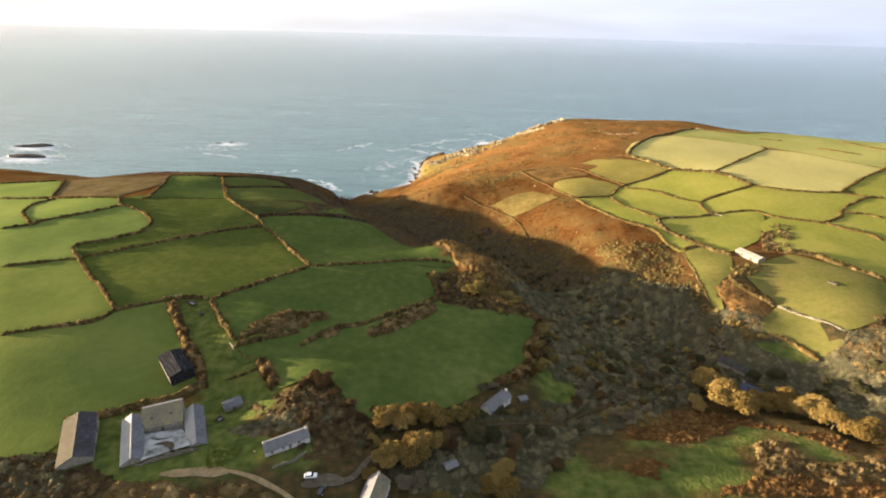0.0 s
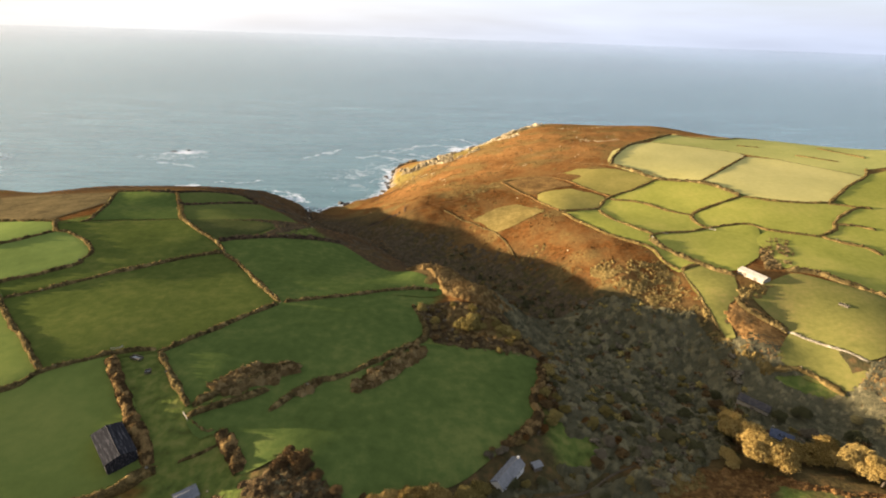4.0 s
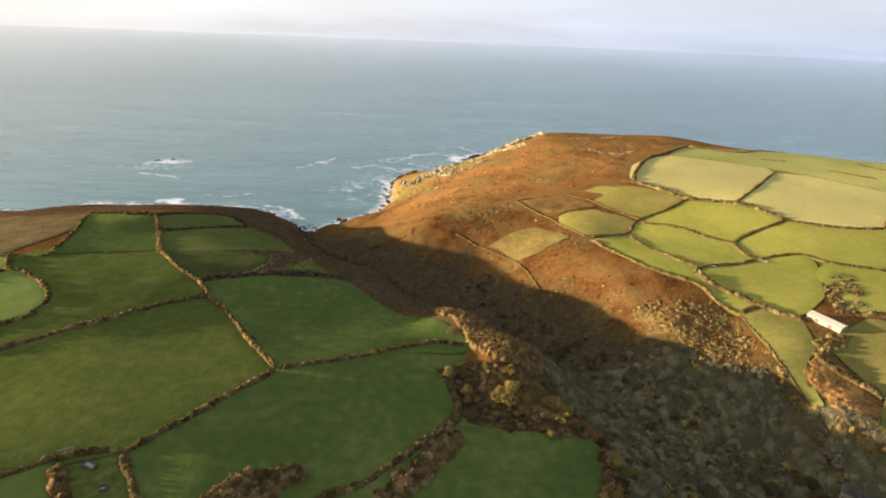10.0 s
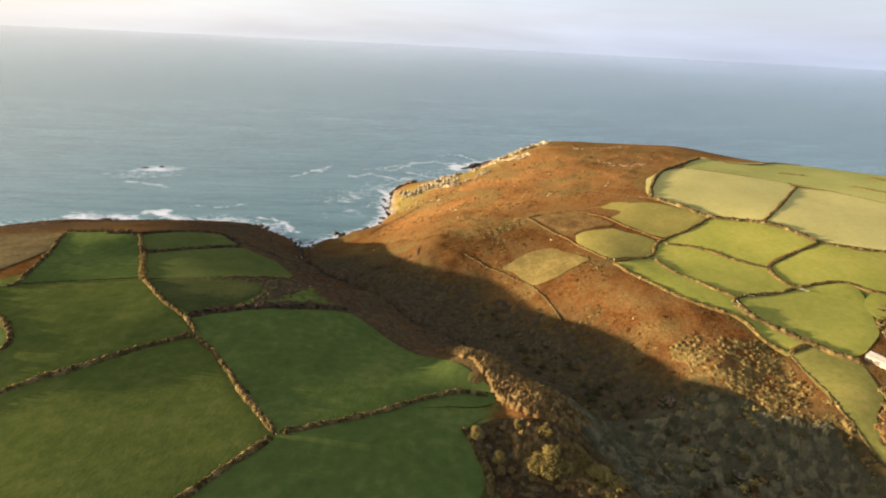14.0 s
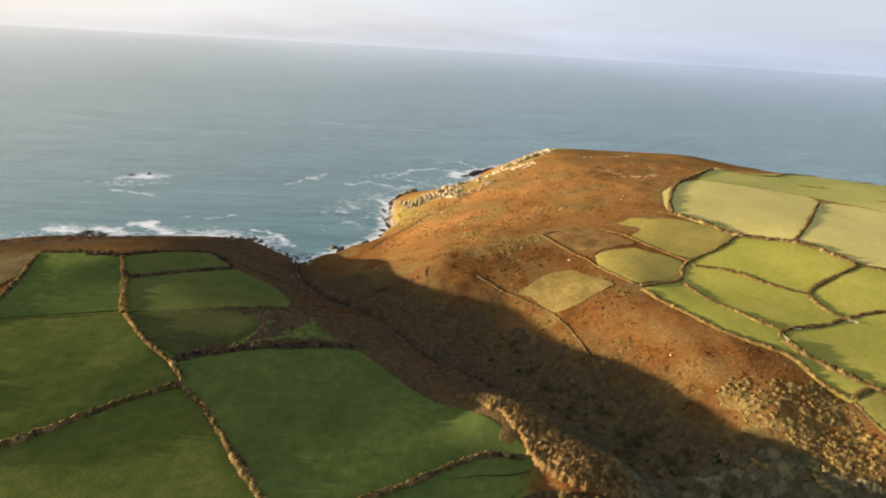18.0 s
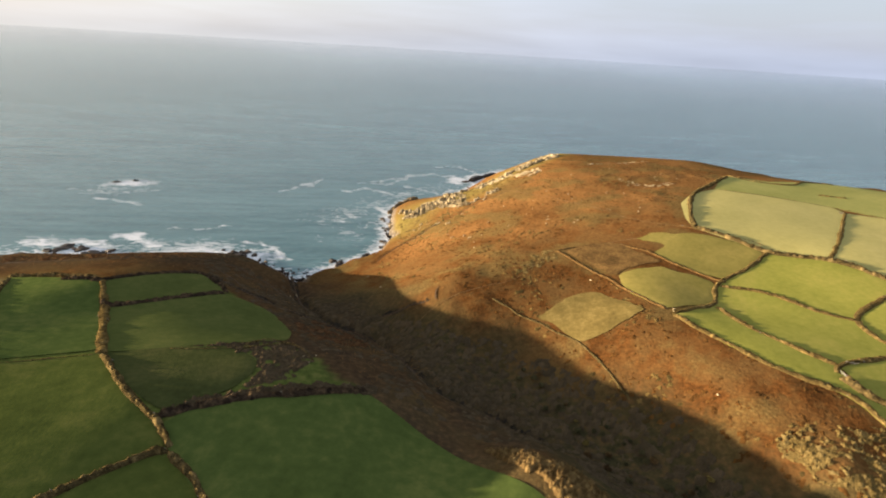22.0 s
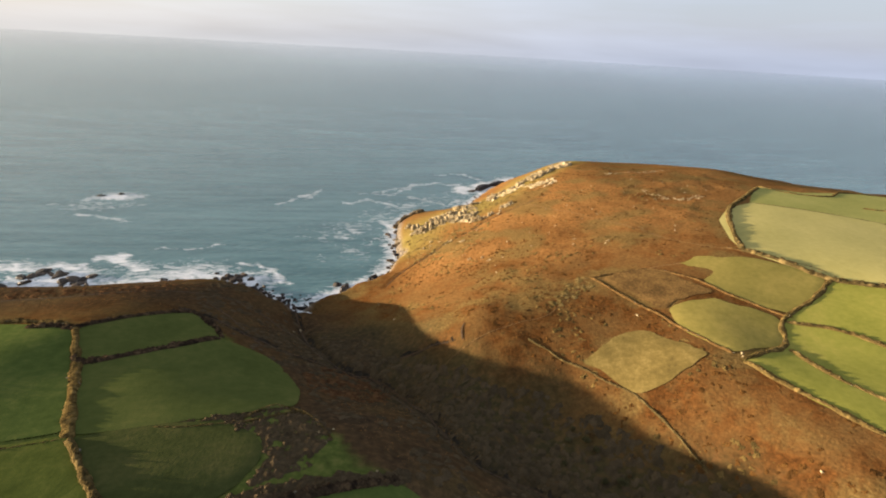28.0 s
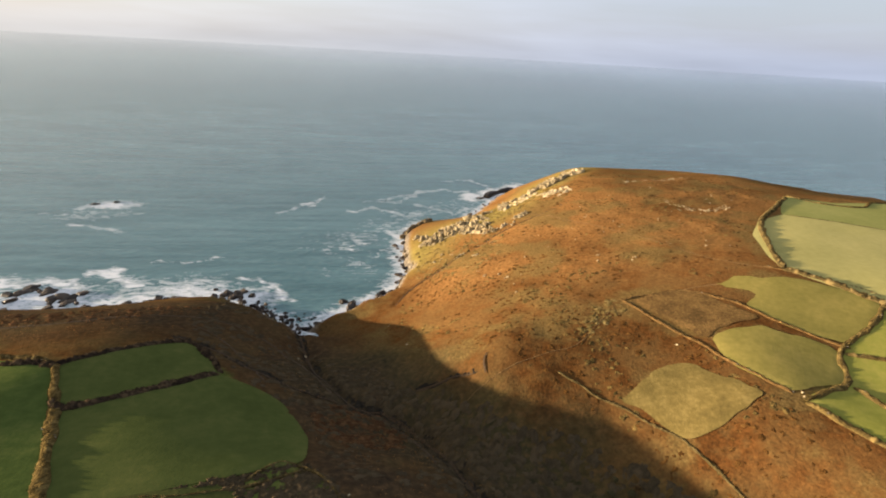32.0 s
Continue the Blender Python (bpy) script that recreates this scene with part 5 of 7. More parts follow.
def inside_points(count, seed, *line):
    """Random places inside a closed line."""
    r = np.random.RandomState(seed)
    p = np.array(line, float)
    lo, hi = p.min(0), p.max(0)
    out = np.empty((0, 2))
    while len(out) < count:
        q = lo + (hi - lo) * r.rand(count * 2, 2)
        out = np.vstack([out, q[inside(q[:, 0], q[:, 1], line)]])
    return out[:count]


# the thicket on the brow, lit along its crest
BROW = ((-9, 290), (9, 294), (26, 290), (45, 292), (52, 277), (56, 256), (57, 245), (39, 239), (26, 244), (13, 249), (-1, 252), (-4, 268))
BROW_STRIP = ((-16, 364), (-4, 360), (4, 352), (20, 337), (32, 318), (46, 308), (56, 300), (37, 288), (22, 294), (13, 304), (8, 314), (5, 330), (-5, 346))
for x, y, s in ((17, 266, 1.4), (22, 264, 1.7), (28, 265, 1.4), (40, 261, 1.6), (45, 258, 1.3), (23, 270, 1.4), (37, 268, 1.2)):
    stand(BUSH_KINDS, "olive", x, y, s)
for x, y, k, s in ((2, 283, "grey", 1.0), (7, 277, "tan", 0.8), (5, 266, "grey", 0.8), (14, 262, "olive", 0.5), (40, 258, "tan", 0.9), (31, 259, "tan", 0.8), (54, 262, "tan", 0.9), (58, 270, "tan", 1.1), (51, 272, "tan", 1.0), (3, 287, "tan", 0.9)):
    stand(BUSH_KINDS, k, x, y, s)
for (x, y), k in zip(inside_points(95, 41, (-7, 286), (6, 290), (24, 286), (46, 276), (54, 258), (55, 247), (40, 241), (26, 246), (13, 251), (1, 254), (-2, 268)), "tan grey brown tan grey tan olive tan".split() * 15):
    stand(BUSH_KINDS, k, float(x), float(y), pick.uniform(0.5, 1.0))
for (x, y), k in zip(inside_points(22, 6, (60, 256), (66, 240), (60.1, 214.4), (54.1, 196.4), (46, 186.1), (48.1, 200.4), (51, 222.1)), "brown tan grey brown dark olive".split() * 6):
    stand(BUSH_KINDS, k, x, y, 0.75)

for i, (x, y) in enumerate(smooth_line([(60, 250), (57, 241), (53, 222), (48, 212), (48, 200), (42, 191), (30, 182), (18, 176)], 3.4)):
    stand(BUSH_KINDS, ("tan", "brown", "grey", "tan", "olive")[i % 5], float(x) + 2.5 + pick.uniform(-1.5, 2), float(y) + pick.uniform(-1.5, 1.5), pick.uniform(0.6, 1.15))
# single bushes standing out of the shaded valley scrub
for (x, y), k in zip(inside_points(95, 31, (59.9, 189.8), (66, 255), (84, 300), (112, 318), (142.1, 264.8), (158.6, 236.6), (139.3, 203), (103.6, 185.3)), "dark olive brown dark grey dark olive brown".split() * 12):
    if not any(inside(np.array([x]), np.array([y]), line)[0] for line in TURF):
        stand(BUSH_KINDS, k, x, y, pick.uniform(0.55, 0.8) if k == "olive" else pick.uniform(0.8, 1.35))
for (x, y), k in zip(inside_points(60, 33, (62, 305), (100, 322), (92, 360), (60, 420), (20, 470), (8, 455), (34, 400), (56, 345)), "dark dark brown dark olive dark brown".split() * 9):
    stand(BUSH_KINDS, k, x, y, pick.uniform(0.4, 0.55) if k == "olive" else pick.uniform(0.6, 1.1))
# bushes along the lane and round the garden plots
LANE_SIDE = np.array([(x + dx, y + dy) for x, y in LANE[4:] for dx, dy in ((-4, 5), (2, 6.5), (5, -5))])
for (x, y), k in zip(list(LANE_SIDE) + list(inside_points(40, 35, (83.1, 178.1), (103.6, 185.3), (139.1, 198.7), (164.4, 201.6), (195.1, 195.1), (197.6, 184.1), (155.4, 186.5), (119.1, 178.6), (94.2, 168.8))), "dark olive brown dark grey".split() * 16):
    stand(BUSH_KINDS, k, float(x), float(y), pick.uniform(0.45, 0.7) if k == "olive" else pick.uniform(0.7, 1.2))


def thicket(name, label, mat, places, lo, hi, seed, lumps_=4, flat=0.45):
    """One mass of scrub that nobody could count."""
    r = np.random.RandomState(seed)
    clear = np.ones(len(places), bool)
    for line in TURF:
        clear &= ~inside(places[:, 0], places[:, 1], line)
    places = places[clear]
    n = len(places)
    z = ground_height(places[:, 0], places[:, 1])
    size = lo + (hi - lo) * r.rand(n) ** 1.6
    if hi > 1.3:
        lumps_ *= 2
    q = np.repeat(np.column_stack([places, z]), lumps_, 0)
    s = np.repeat(size, lumps_)
    q[:, :2] += r.randn(len(q), 2) * s[:, None] * 0.5
    q[:, 2] += s * (0.1 + 0.7 * r.rand(len(q)))
    ob = new(name, mesh_of(name, *joined(heap(q, s * (0.25 + 0.3 * r.rand(len(q))), TUFTS, seed, flat), leaf_bits(r, len(q) * 3, q, s.mean() * 0.45, 0.06 * (lo + hi) + 0.04)), mat, True))
    return tagged(ob, label, "scrub", kind="stuff")


def within(*line):
    def mask(x, y):
        return inside(x + 2.0 * rough(x, y, 6, 71), y + 2.0 * rough(x, y, 6, 72), line)
    return mask


def valley_floor(x, y):
    v = line_distance(x + 8 * rough(x, y, 22, 73), y + 8 * rough(x, y, 22, 74), VALLEY_LINE)
    return v < np.where(y > 330, 22, np.where(x > 205, 26, 44)) + 5 * rough(x, y, 11, 75)


def lower_valley(x, y):
    v = line_distance(x + 12 * rough(x, y, 22, 73), y + 12 * rough(x, y, 22, 74), [(95, 300), (75, 345), (50, 395), (10, 445), (-50, 510), (-105, 565)])
    return v < 34 + 8 * rough(x, y, 11, 75) - 16 * np.clip((y - 430) / 100, 0, 1)


def box_of(line):
    p = np.array(line, float)
    return (*p.min(0), *p.max(0))


def grown(name, label, mat, line, density, rad, high, seed, cell=0.8, bits=4.0, twig=0.15, clear=True, floor=0.25):
    return canopy(name, label, mat, within(*line), box_of(line), density, rad, high, seed, cell, bits, twig, clear, floor)


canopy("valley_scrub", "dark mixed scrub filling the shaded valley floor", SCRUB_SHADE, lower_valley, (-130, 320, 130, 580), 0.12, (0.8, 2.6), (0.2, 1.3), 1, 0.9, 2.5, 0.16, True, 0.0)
canopy("valley_scrub", "low dark scrub along the upper valley", SCRUB_DARK, valley_floor, (154.8, 150.1, 330, 260), 0.2, (0.7, 1.6), (0.2, 0.7), 5, 0.9, 4.0, 0.16, True, 0.5)
canopy("valley_scrub", "dark mixed thorn and sallow scrub beside the lane", SCRUB_DARK, valley_floor, (39.7, 158.8, 165, 320), 0.13, (1.0, 3.0), (0.6, 2.6), 2, 0.8, 4.0, 0.17, True, 0.25)
grown("valley_scrub", "brown and dark scrub between the field and the lane", SCRUB_DARK, ((56, 185.8), (62, 255), (110, 268), (153.9, 238.1), (139.1, 198.7), (119.2, 180.8), (72.5, 154.6), (47.6, 162.5)), 0.13, (1.1, 3.2), (0.6, 3.0), 41, floor=0.25)
grown("brow_scrub", "golden tan blackthorn thicket on the sunlit brow", SCRUB_TAN, BROW_STRIP, 0.7, (0.8, 1.8), (1.4, 2.7), 43, 0.5, 16.0, 0.13, clear=False, floor=0.6)
grown("brow_scrub", "dark thorn thicket over the brow", SCRUB_THORN, BROW, 0.2, (0.7, 1.7), (0.4, 1.5), 45, 0.5, 10.0, 0.13, floor=0.2)
grown("brow_scrub", "tan thorn thicket on the crest of the brow", SCRUB_TAN, ((10, 287), (17, 289), (36, 284), (45, 269), (54, 253), (42, 250), (29, 255), (15, 262), (9, 272)), 0.40, (0.8, 1.9), (1.0, 2.3), 46, 0.5, 16.0, 0.13, floor=0.5)
grown("brow_scrub", "low brown scrub over an old bank in the pasture", SCRUB_SHADE, ((-170, 434), (-145, 440), (-118, 451), (-104, 440), (-96, 420), (-106, 402), (-124, 392), (-122, 408), (-127, 420), (-144, 434)), 0.3, (0.7, 1.7), (0.3, 1.0), 47, 0.6, 6.0, 0.12, clear=False, floor=0.1)
grown("brow_scrub", "dark brown bramble grown over the field bank", SCRUB_SHADE, ((-153, 376), (-126, 385), (-103, 389), (-78, 395), (-65, 400), (-65, 406), (-97, 399), (-126, 391), (-150, 382)), 0.35, (0.7, 1.8), (0.5, 1.5), 52, 0.6, 6.0, 0.12, clear=False, floor=0.4)
grown("thorn_scrub", "low tangled garden scrub beside the thicket", SCRUB_THORN, ((-82, 156), (-63, 160), (-54, 169), (-43, 160), (-34, 140), (-28, 131), (-40, 122), (-53, 131), (-63, 136), (-74, 148)), 0.15, (0.7, 1.8), (0.15, 0.9), 323, 0.6, 5.0, floor=0.12, clear=False)
grown("thorn_scrub", "brown thorn thicket above the cottage", SCRUB_THORN, ((-60, 168), (-34, 160), (-24, 140), (-30, 128), (-46, 136), (-64, 152)), 0.3, (0.7, 1.8), (0.3, 1.4), 48, 0.5, 16.0, 0.15, floor=0.4)
for seed_, line_ in ((85, ((-37, 214), (-28, 224), (-18, 236), (-7, 249), (-3, 242), (-5, 234), (-15, 224), (-24, 212), (-30, 207), (-37, 206))), (86, ((-98, 202), (-91, 212), (-80, 221), (-71, 224), (-62, 223), (-60, 218), (-68, 214), (-79, 204), (-84, 201), (-95, 200))), (87, ((-64, 204), (-56, 212), (-53, 216), (-51, 213), (-55, 208), (-60, 203)))):
    grown("field_thicket", "brown rounded thorn thicket standing in the pasture", SCRUB_BROWN, line_, 0.4, (0.9, 2.3), (0.9, 2.4), seed_, 0.5, 16.0, 0.13, clear=False, floor=0.85)
SHOULDER = ((120, 362), (150, 364), (177, 346), (176, 295.4), (173, 245), (163, 247), (152, 282), (141, 308), (128, 332))
canopy("gorse_scrub", "pale tan and olive scrub on the sunlit valley shoulder", SCRUB_SHOULDER, lambda x, y: inside(x + 5 * rough(x, y, 9, 71), y + 5 * rough(x, y, 9, 72), SHOULDER) & (rough(x, y, 12, 77) + 0.6 * rough(x, y, 5, 78) > -0.5), box_of(SHOULDER), 0.26, (0.5, 1.3), (0.25, 0.9), 49, 0.5, 14.0, 0.11, True, 0.1)
grown("bramble_scrub", "low dark bramble round the farm garden", SCRUB_DARK, ((-84, 140), (-70, 146), (-60, 160), (-45, 166), (-36, 150), (-44, 138), (-58, 140), (-70, 134)), 0.25, (0.6, 1.6), (0.2, 1.0), 13, 0.6, 4.0, floor=0.25)
grown("tall_grass", "bright green tall grass beside the farm track", GRASS_TALL, ((-82, 126), (-77, 128.5), (-73, 128), (-72.5, 122), (-74, 119.2), (-78, 119)), 0.6, (0.4, 1.0), (0.3, 1.0), 330, 0.4, 20.0, 0.13, clear=False, floor=0.3)
grown("bramble_scrub", "tall brown scrub below the big barn", SCRUB_THORN, ((-160, 118), (-150, 121), (-142, 123), (-136, 124), (-130, 115), (-118, 117), (-107, 112), (-107, 103), (-160, 100)), 0.3, (0.7, 1.7), (0.3, 1.3), 321, 0.5, 12.0, 0.14, floor=0.4)
grown("bramble_scrub", "brown scrub inside the bend of the track", SCRUB_BROWN, ((-80, 110), (-71, 113.5), (-61, 112), (-52, 107), (-60, 100), (-80, 104)), 0.25, (0.8, 2.0), (0.4, 1.6), 322, 0.6, 6.0, floor=0.3)
grown("bramble_scrub", "brown bramble below the farm barns", SCRUB_BROWN, ((-180, 70), (-128, 108), (-96, 112), (-60, 108), (-40, 100), (-100, 60)), 0.12, (0.6, 1.6), (0.3, 1.0), 14, 0.7, 4.0)
grown("bramble_scrub", "dark overgrown hedge behind the big barn", SCRUB_DARK, ((-156, 118), (-146, 122), (-138, 124), (-128, 118), (-120, 112), (-124, 104), (-140, 108), (-156, 108)), 0.3, (0.7, 1.8), (0.5, 1.8), 25, 0.6, 5.0, floor=0.4)
grown("bramble_scrub", "dark garden scrub and undergrowth", SCRUB_DARK, ((-25, 128), (0, 145), (22, 160), (44.8, 167.2), (60.6, 156.3), (43.7, 128.1), (20, 120), (-10, 118)), 0.24, (0.8, 2.2), (0.5, 2.0), 15, 0.6, 5.0, floor=0.4)
for seed_, line_ in ((17, ((71.4, 163.4), (105.9, 174.1), (128.7, 172.9), (143.7, 162.8), (167.2, 153.2), (167.9, 141.8), (159.8, 144.8), (148.6, 156.2), (131, 161), (108.2, 146.5), (94, 145.3), (81.3, 151.1))), (19, ((67.4, 134.8), (82, 135.7), (86.6, 131.8), (82.8, 125.2), (72.7, 128.4))), (21, ((96.9, 116.7), (115, 124.4), (133.9, 127.2), (159.1, 122.6), (153.7, 116.2), (125.4, 115.9)))):
    grown("bracken", "rust coloured dead bracken on the slope above the lane", SCRUB_RUST, line_, 0.5, (0.5, 1.2), (0.3, 0.9), seed_, 0.5, 7.0, 0.12, clear=False, floor=0.2)
for seed_, line_ in ((22, ((130.3, 148.5), (142.2, 147.9), (139.5, 132.9), (125.6, 125.5), (119.1, 129.5))), (23, ((137.6, 132.9), (160.7, 136.4), (175.7, 140.1), (159.1, 122.6), (142.6, 123.9)))):
    grown("bramble_scrub", "dark brown bramble mound on the rough meadow", SCRUB_BROWN, line_, 0.25, (0.8, 2.0), (0.5, 1.5), seed_, 0.6, 6.0, floor=0.5)
grown("bracken", "tan dead bracken on the bank above the upper lane", SCRUB_TAN, ((216.2, 220.2), (232, 228), (264, 249), (226.6, 199.9), (218, 206.1)), 0.3, (0.7, 1.6), (0.2, 0.5), 26, 0.7, 4.0, clear=False, floor=0.5)
grown("gorse_scrub", "pale olive bushes above the lane", SCRUB_SHOULDER, ((71.4, 163.4), (84.6, 172.2), (107, 176.4), (101.3, 161.7), (88.5, 155.8), (76.5, 157.9)), 0.25, (0.7, 1.6), (0.6, 1.6), 24, 0.6, 6.0, floor=0.3)
grown("bramble_scrub", "brown scrub beside the white barn", SCRUB_BROWN, ((272, 376), (286, 374), (272, 343), (253, 327), (240, 329), (251, 354)), 0.2, (0.8, 1.9), (0.5, 1.5), 81, 0.6, 5.0, clear=False)
grown("bracken", "rust bracken patch below the white barn", BRACKEN_LIT, ((181.6, 284.8), (198.4, 291.8), (213.2, 276.2), (216.4, 269.3), (192.5, 243.1), (183.1, 244.5), (179.6, 258.4), (182, 272.7)), 0.2, (0.8, 2.0), (0.12, 0.45), 82, 0.6, 5.0, clear=False, floor=0.5)
grown("bramble_scrub", "grey leafless thicket below the white barn", SCRUB_SHOULDER, ((201.9, 301.3), (216, 306.8), (228, 306), (212.8, 292.8), (198.4, 292.8)), 0.3, (0.8, 2.0), (0.8, 2.0), 83, 0.6, 5.0, clear=False, floor=0.5)
grown("gorse_scrub", "pale olive bushes below the bracken patch", SCRUB_SHOULDER, ((179.6, 258.4), (184, 245.4), (185.9, 234.5), (178.9, 235.3), (175.1, 250.1)), 0.16, (0.8, 2.0), (0.6, 1.8), 84, 0.6, 5.0, clear=False)


SCRUB_HEATH = scrubby("bracken_clumps", (0.05213, 0.02576, 0.008587), (0.09082, 0.04294, 0.01227), (0.1227, 0.06011, 0.01778))
SCRUB_RED = scrubby("dull_red_bracken", (0.055, 0.028, 0.014), (0.098, 0.049, 0.022), (0.145, 0.076, 0.034))
SCRUB_GORSE = scrubby("gorse_and_heather_clumps", (0.0494, 0.0352, 0.0136), (0.1045, 0.0704, 0.0238), (0.1805, 0.1188, 0.0391))
SUNNY = ((-66, 640), (-30, 560), (10, 520), (45, 470), (66, 420), (92, 370), (120, 335), (156.7, 295.5), (181.7, 326.8), (172, 372), (140, 425), (120, 470), (112, 530), (98, 580), (120, 640), (60, 720), (-20, 740), (-60, 720))
HIGH = ((-40, 760), (60, 720), (120, 640), (160, 590), (222, 586), (250, 650), (330, 730), (390, 790), (380, 900), (260, 1000), (140, 950), (30, 840))
WEST_SLOPE = ((-215, 610), (-210, 670), (-155, 640), (-90, 560), (-40, 490), (10, 440), (60, 360), (40, 330), (0, 365), (-60, 405), (-100, 445), (-125, 500), (-170, 535), (-200, 575))


def patchy(line, size, seed, level):
    """Inside the line, in drifts of the given size."""
    def mask(x, y):
        return inside(x, y, line) & (rough(x, y, size, seed) + 0.5 * rough(x, y, size * 0.35, seed + 1) > level)
    return mask


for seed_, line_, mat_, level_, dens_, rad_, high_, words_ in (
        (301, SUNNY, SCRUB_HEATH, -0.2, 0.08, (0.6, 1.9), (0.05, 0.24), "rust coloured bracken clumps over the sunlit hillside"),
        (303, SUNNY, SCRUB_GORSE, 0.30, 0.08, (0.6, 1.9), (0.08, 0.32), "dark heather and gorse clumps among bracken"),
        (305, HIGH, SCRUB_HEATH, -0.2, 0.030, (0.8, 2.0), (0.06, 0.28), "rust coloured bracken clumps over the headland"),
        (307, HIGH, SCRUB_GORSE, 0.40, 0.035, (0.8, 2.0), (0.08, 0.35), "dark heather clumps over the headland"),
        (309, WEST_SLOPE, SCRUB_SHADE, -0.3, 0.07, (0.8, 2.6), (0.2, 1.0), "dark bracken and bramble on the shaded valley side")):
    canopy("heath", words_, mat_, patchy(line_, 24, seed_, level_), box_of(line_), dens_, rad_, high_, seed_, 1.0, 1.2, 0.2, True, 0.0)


grown("cliff_turf", "olive and yellow tussocks on the cliff slope", SCRUB_SHOULDER, ((-44, 800), (-28, 838), (0, 832), (40, 812), (62, 790), (40, 720), (0, 700), (-40, 745)), 0.06, (0.8, 2.4), (0.1, 0.5), 311, 0.8, 1.5, 0.16, floor=0.0)
grown("cliff_turf", "olive heath tussocks along the cliff top", SCRUB_SHOULDER, ((0, 870), (60, 830), (110, 850), (170, 930), (240, 1000), (200, 1010), (110, 950), (40, 890)), 0.04, (0.8, 2.4), (0.1, 0.5), 312, 0.9, 1.2, 0.16, floor=0.0)
grown("bracken", "red brown dead bracken above the stream", SCRUB_RED, ((-122, 505), (-104, 530), (-86, 524), (-66, 508), (-72, 482), (-98, 472), (-114, 484)), 0.25, (0.6, 1.8), (0.15, 0.6), 313, 0.7, 4.0, 0.14, floor=0.15)
grown("bracken", "red brown dead bracken on the brow above the cove", SCRUB_RED, ((-420, 600), (-330, 612), (-250, 628), (-215, 640), (-222, 612), (-270, 590), (-340, 580), (-420, 572)), 0.10, (0.8, 2.2), (0.1, 0.5), 314, 0.9, 2.0, 0.16, floor=0.05)
grown("grass_bank", "pale dry grass over an old spoil bank", SCRUB_SHOULDER, ((45, 549), (60, 566), (84, 586), (92, 578), (88, 566), (70, 552), (56, 546)), 0.25, (0.8, 2.2), (0.06, 0.28), 315, 0.7, 5.0, 0.13, floor=0.2)


def along(*line, wide=3.0):
    def mask(x, y):
        return line_distance(x + 2 * rough(x, y, 8, 79), y + 2 * rough(x, y, 8, 80), line) < wide + rough(x, y, 10, 81)
    return mask


# scrub strips along the gullies; their black colour stands for shade
for seed_, line_, wide_ in ((351, STREAM, 3.6), (352, ((-212, 573), (-180, 559), (-160, 544), (-135, 533), (-112, 529), (-87, 521)), 1.8), (353, ((-25, 531), (-38, 537), (-47, 538.5), (-60, 540.5)), 1.6)):
    canopy("stream_scrub", "bramble in the stream gully, blackened to stand in for its shade", SCRUB_GULLY_SHADE, along(*line_, wide=wide_), box_of(line_), 0.35, (0.6, 1.7), (0.2, 0.7), seed_, 0.8, 4.0, 0.14, True, 0.4)


def heath_places(count, seed, *line):
    p = inside_points(count * 2, seed, *line)
    p = p[rough(p[:, 0], p[:, 1], 26, seed) + 0.5 * rough(p[:, 0], p[:, 1], 9, seed) > -0.05]
    return p[:count]


VALLEY_BUSHES = ((62, 190), (66, 255), (80, 300), (108, 330), (150, 300), (172, 250), (165, 225), (150, 205), (120, 182), (80, 166))
for seed_, mat_, words_ in ((37, LEAF_GREY, "pale grey leafless bushes scattered over the valley scrub"), (38, LEAF_DARK, "dark rounded bushes scattered over the valley scrub"), (39, LEAF_OLIVE, "yellow green sallow bushes scattered over the valley scrub"), (40, LEAF_BROWN, "brown thorn bushes scattered over the valley scrub")):
    thicket("valley_bushes", words_, mat_, inside_points(85, seed_, *VALLEY_BUSHES), 0.9, 2.2, seed_, 12, 0.9)
thicket("bracken", "brown dead bracken on the shaded brow above the cove", LEAF_RUST, heath_places(3000, 21, (-430, 640), (-300, 640), (-210, 660), (-150, 640), (-90, 560), (-40, 480), (-15, 400), (-60, 405), (-110, 450), (-140, 540), (-200, 575), (-320, 545), (-430, 545)), 0.25, 0.8, 10, 1)
thicket("heather", "grey green heather and dry grass tufts", LEAF_OLIVE, heath_places(1400, 22, (-40, 790), (60, 780), (200, 900), (256, 1040), (150, 980), (50, 880), (-20, 880)), 0.2, 0.6, 11, 1)

# ---- rocks: granite crags, boulders and wet shore rocks ----
GRANITE = material("lichened_granite", [(0.13, 0.095, 0.050), (0.27, 0.208, 0.115), (0.43, 0.345, 0.205)], 1.4, 7, bump=0.3, bump_size=0.8, per_object=0.3, big=0.35, big_size=5, spread_=(0.34, 0.66))
WET_ROCK = material("wet_dark_rock", [(0.018, 0.014, 0.012), (0.05, 0.038, 0.03), (0.10, 0.075, 0.055)], 1.5, 6, rough_=0.55, bump=0.3, bump_size=1.0, per_object=0.3)


def rock_shape(seed, level=3):
    r = np.random.RandomState(seed)
    v, f = ball(level)
    v = v * np.array([1, 0.75 + 0.3 * r.rand(), 0.7 + 0.35 * r.rand()])
    for _ in range(11):
        d = r.randn(3)
        d /= np.linalg.norm(d)
        k = 0.5 + 0.25 * r.rand()
        over = np.clip(v @ d - k, 0, None)
        v = v - over[:, None] * d
    return v * (1 + 0.06 * (r.rand(len(v), 1) - 0.5)), f


ROCK_PALE = [mesh_of("boulder", *rock_shape(200 + i), GRANITE, False) for i in range(7)]
ROCK_DARK = [mesh_of("shore_rock", *rock_shape(220 + i), WET_ROCK, False) for i in range(7)]
rocky = random.Random(9)


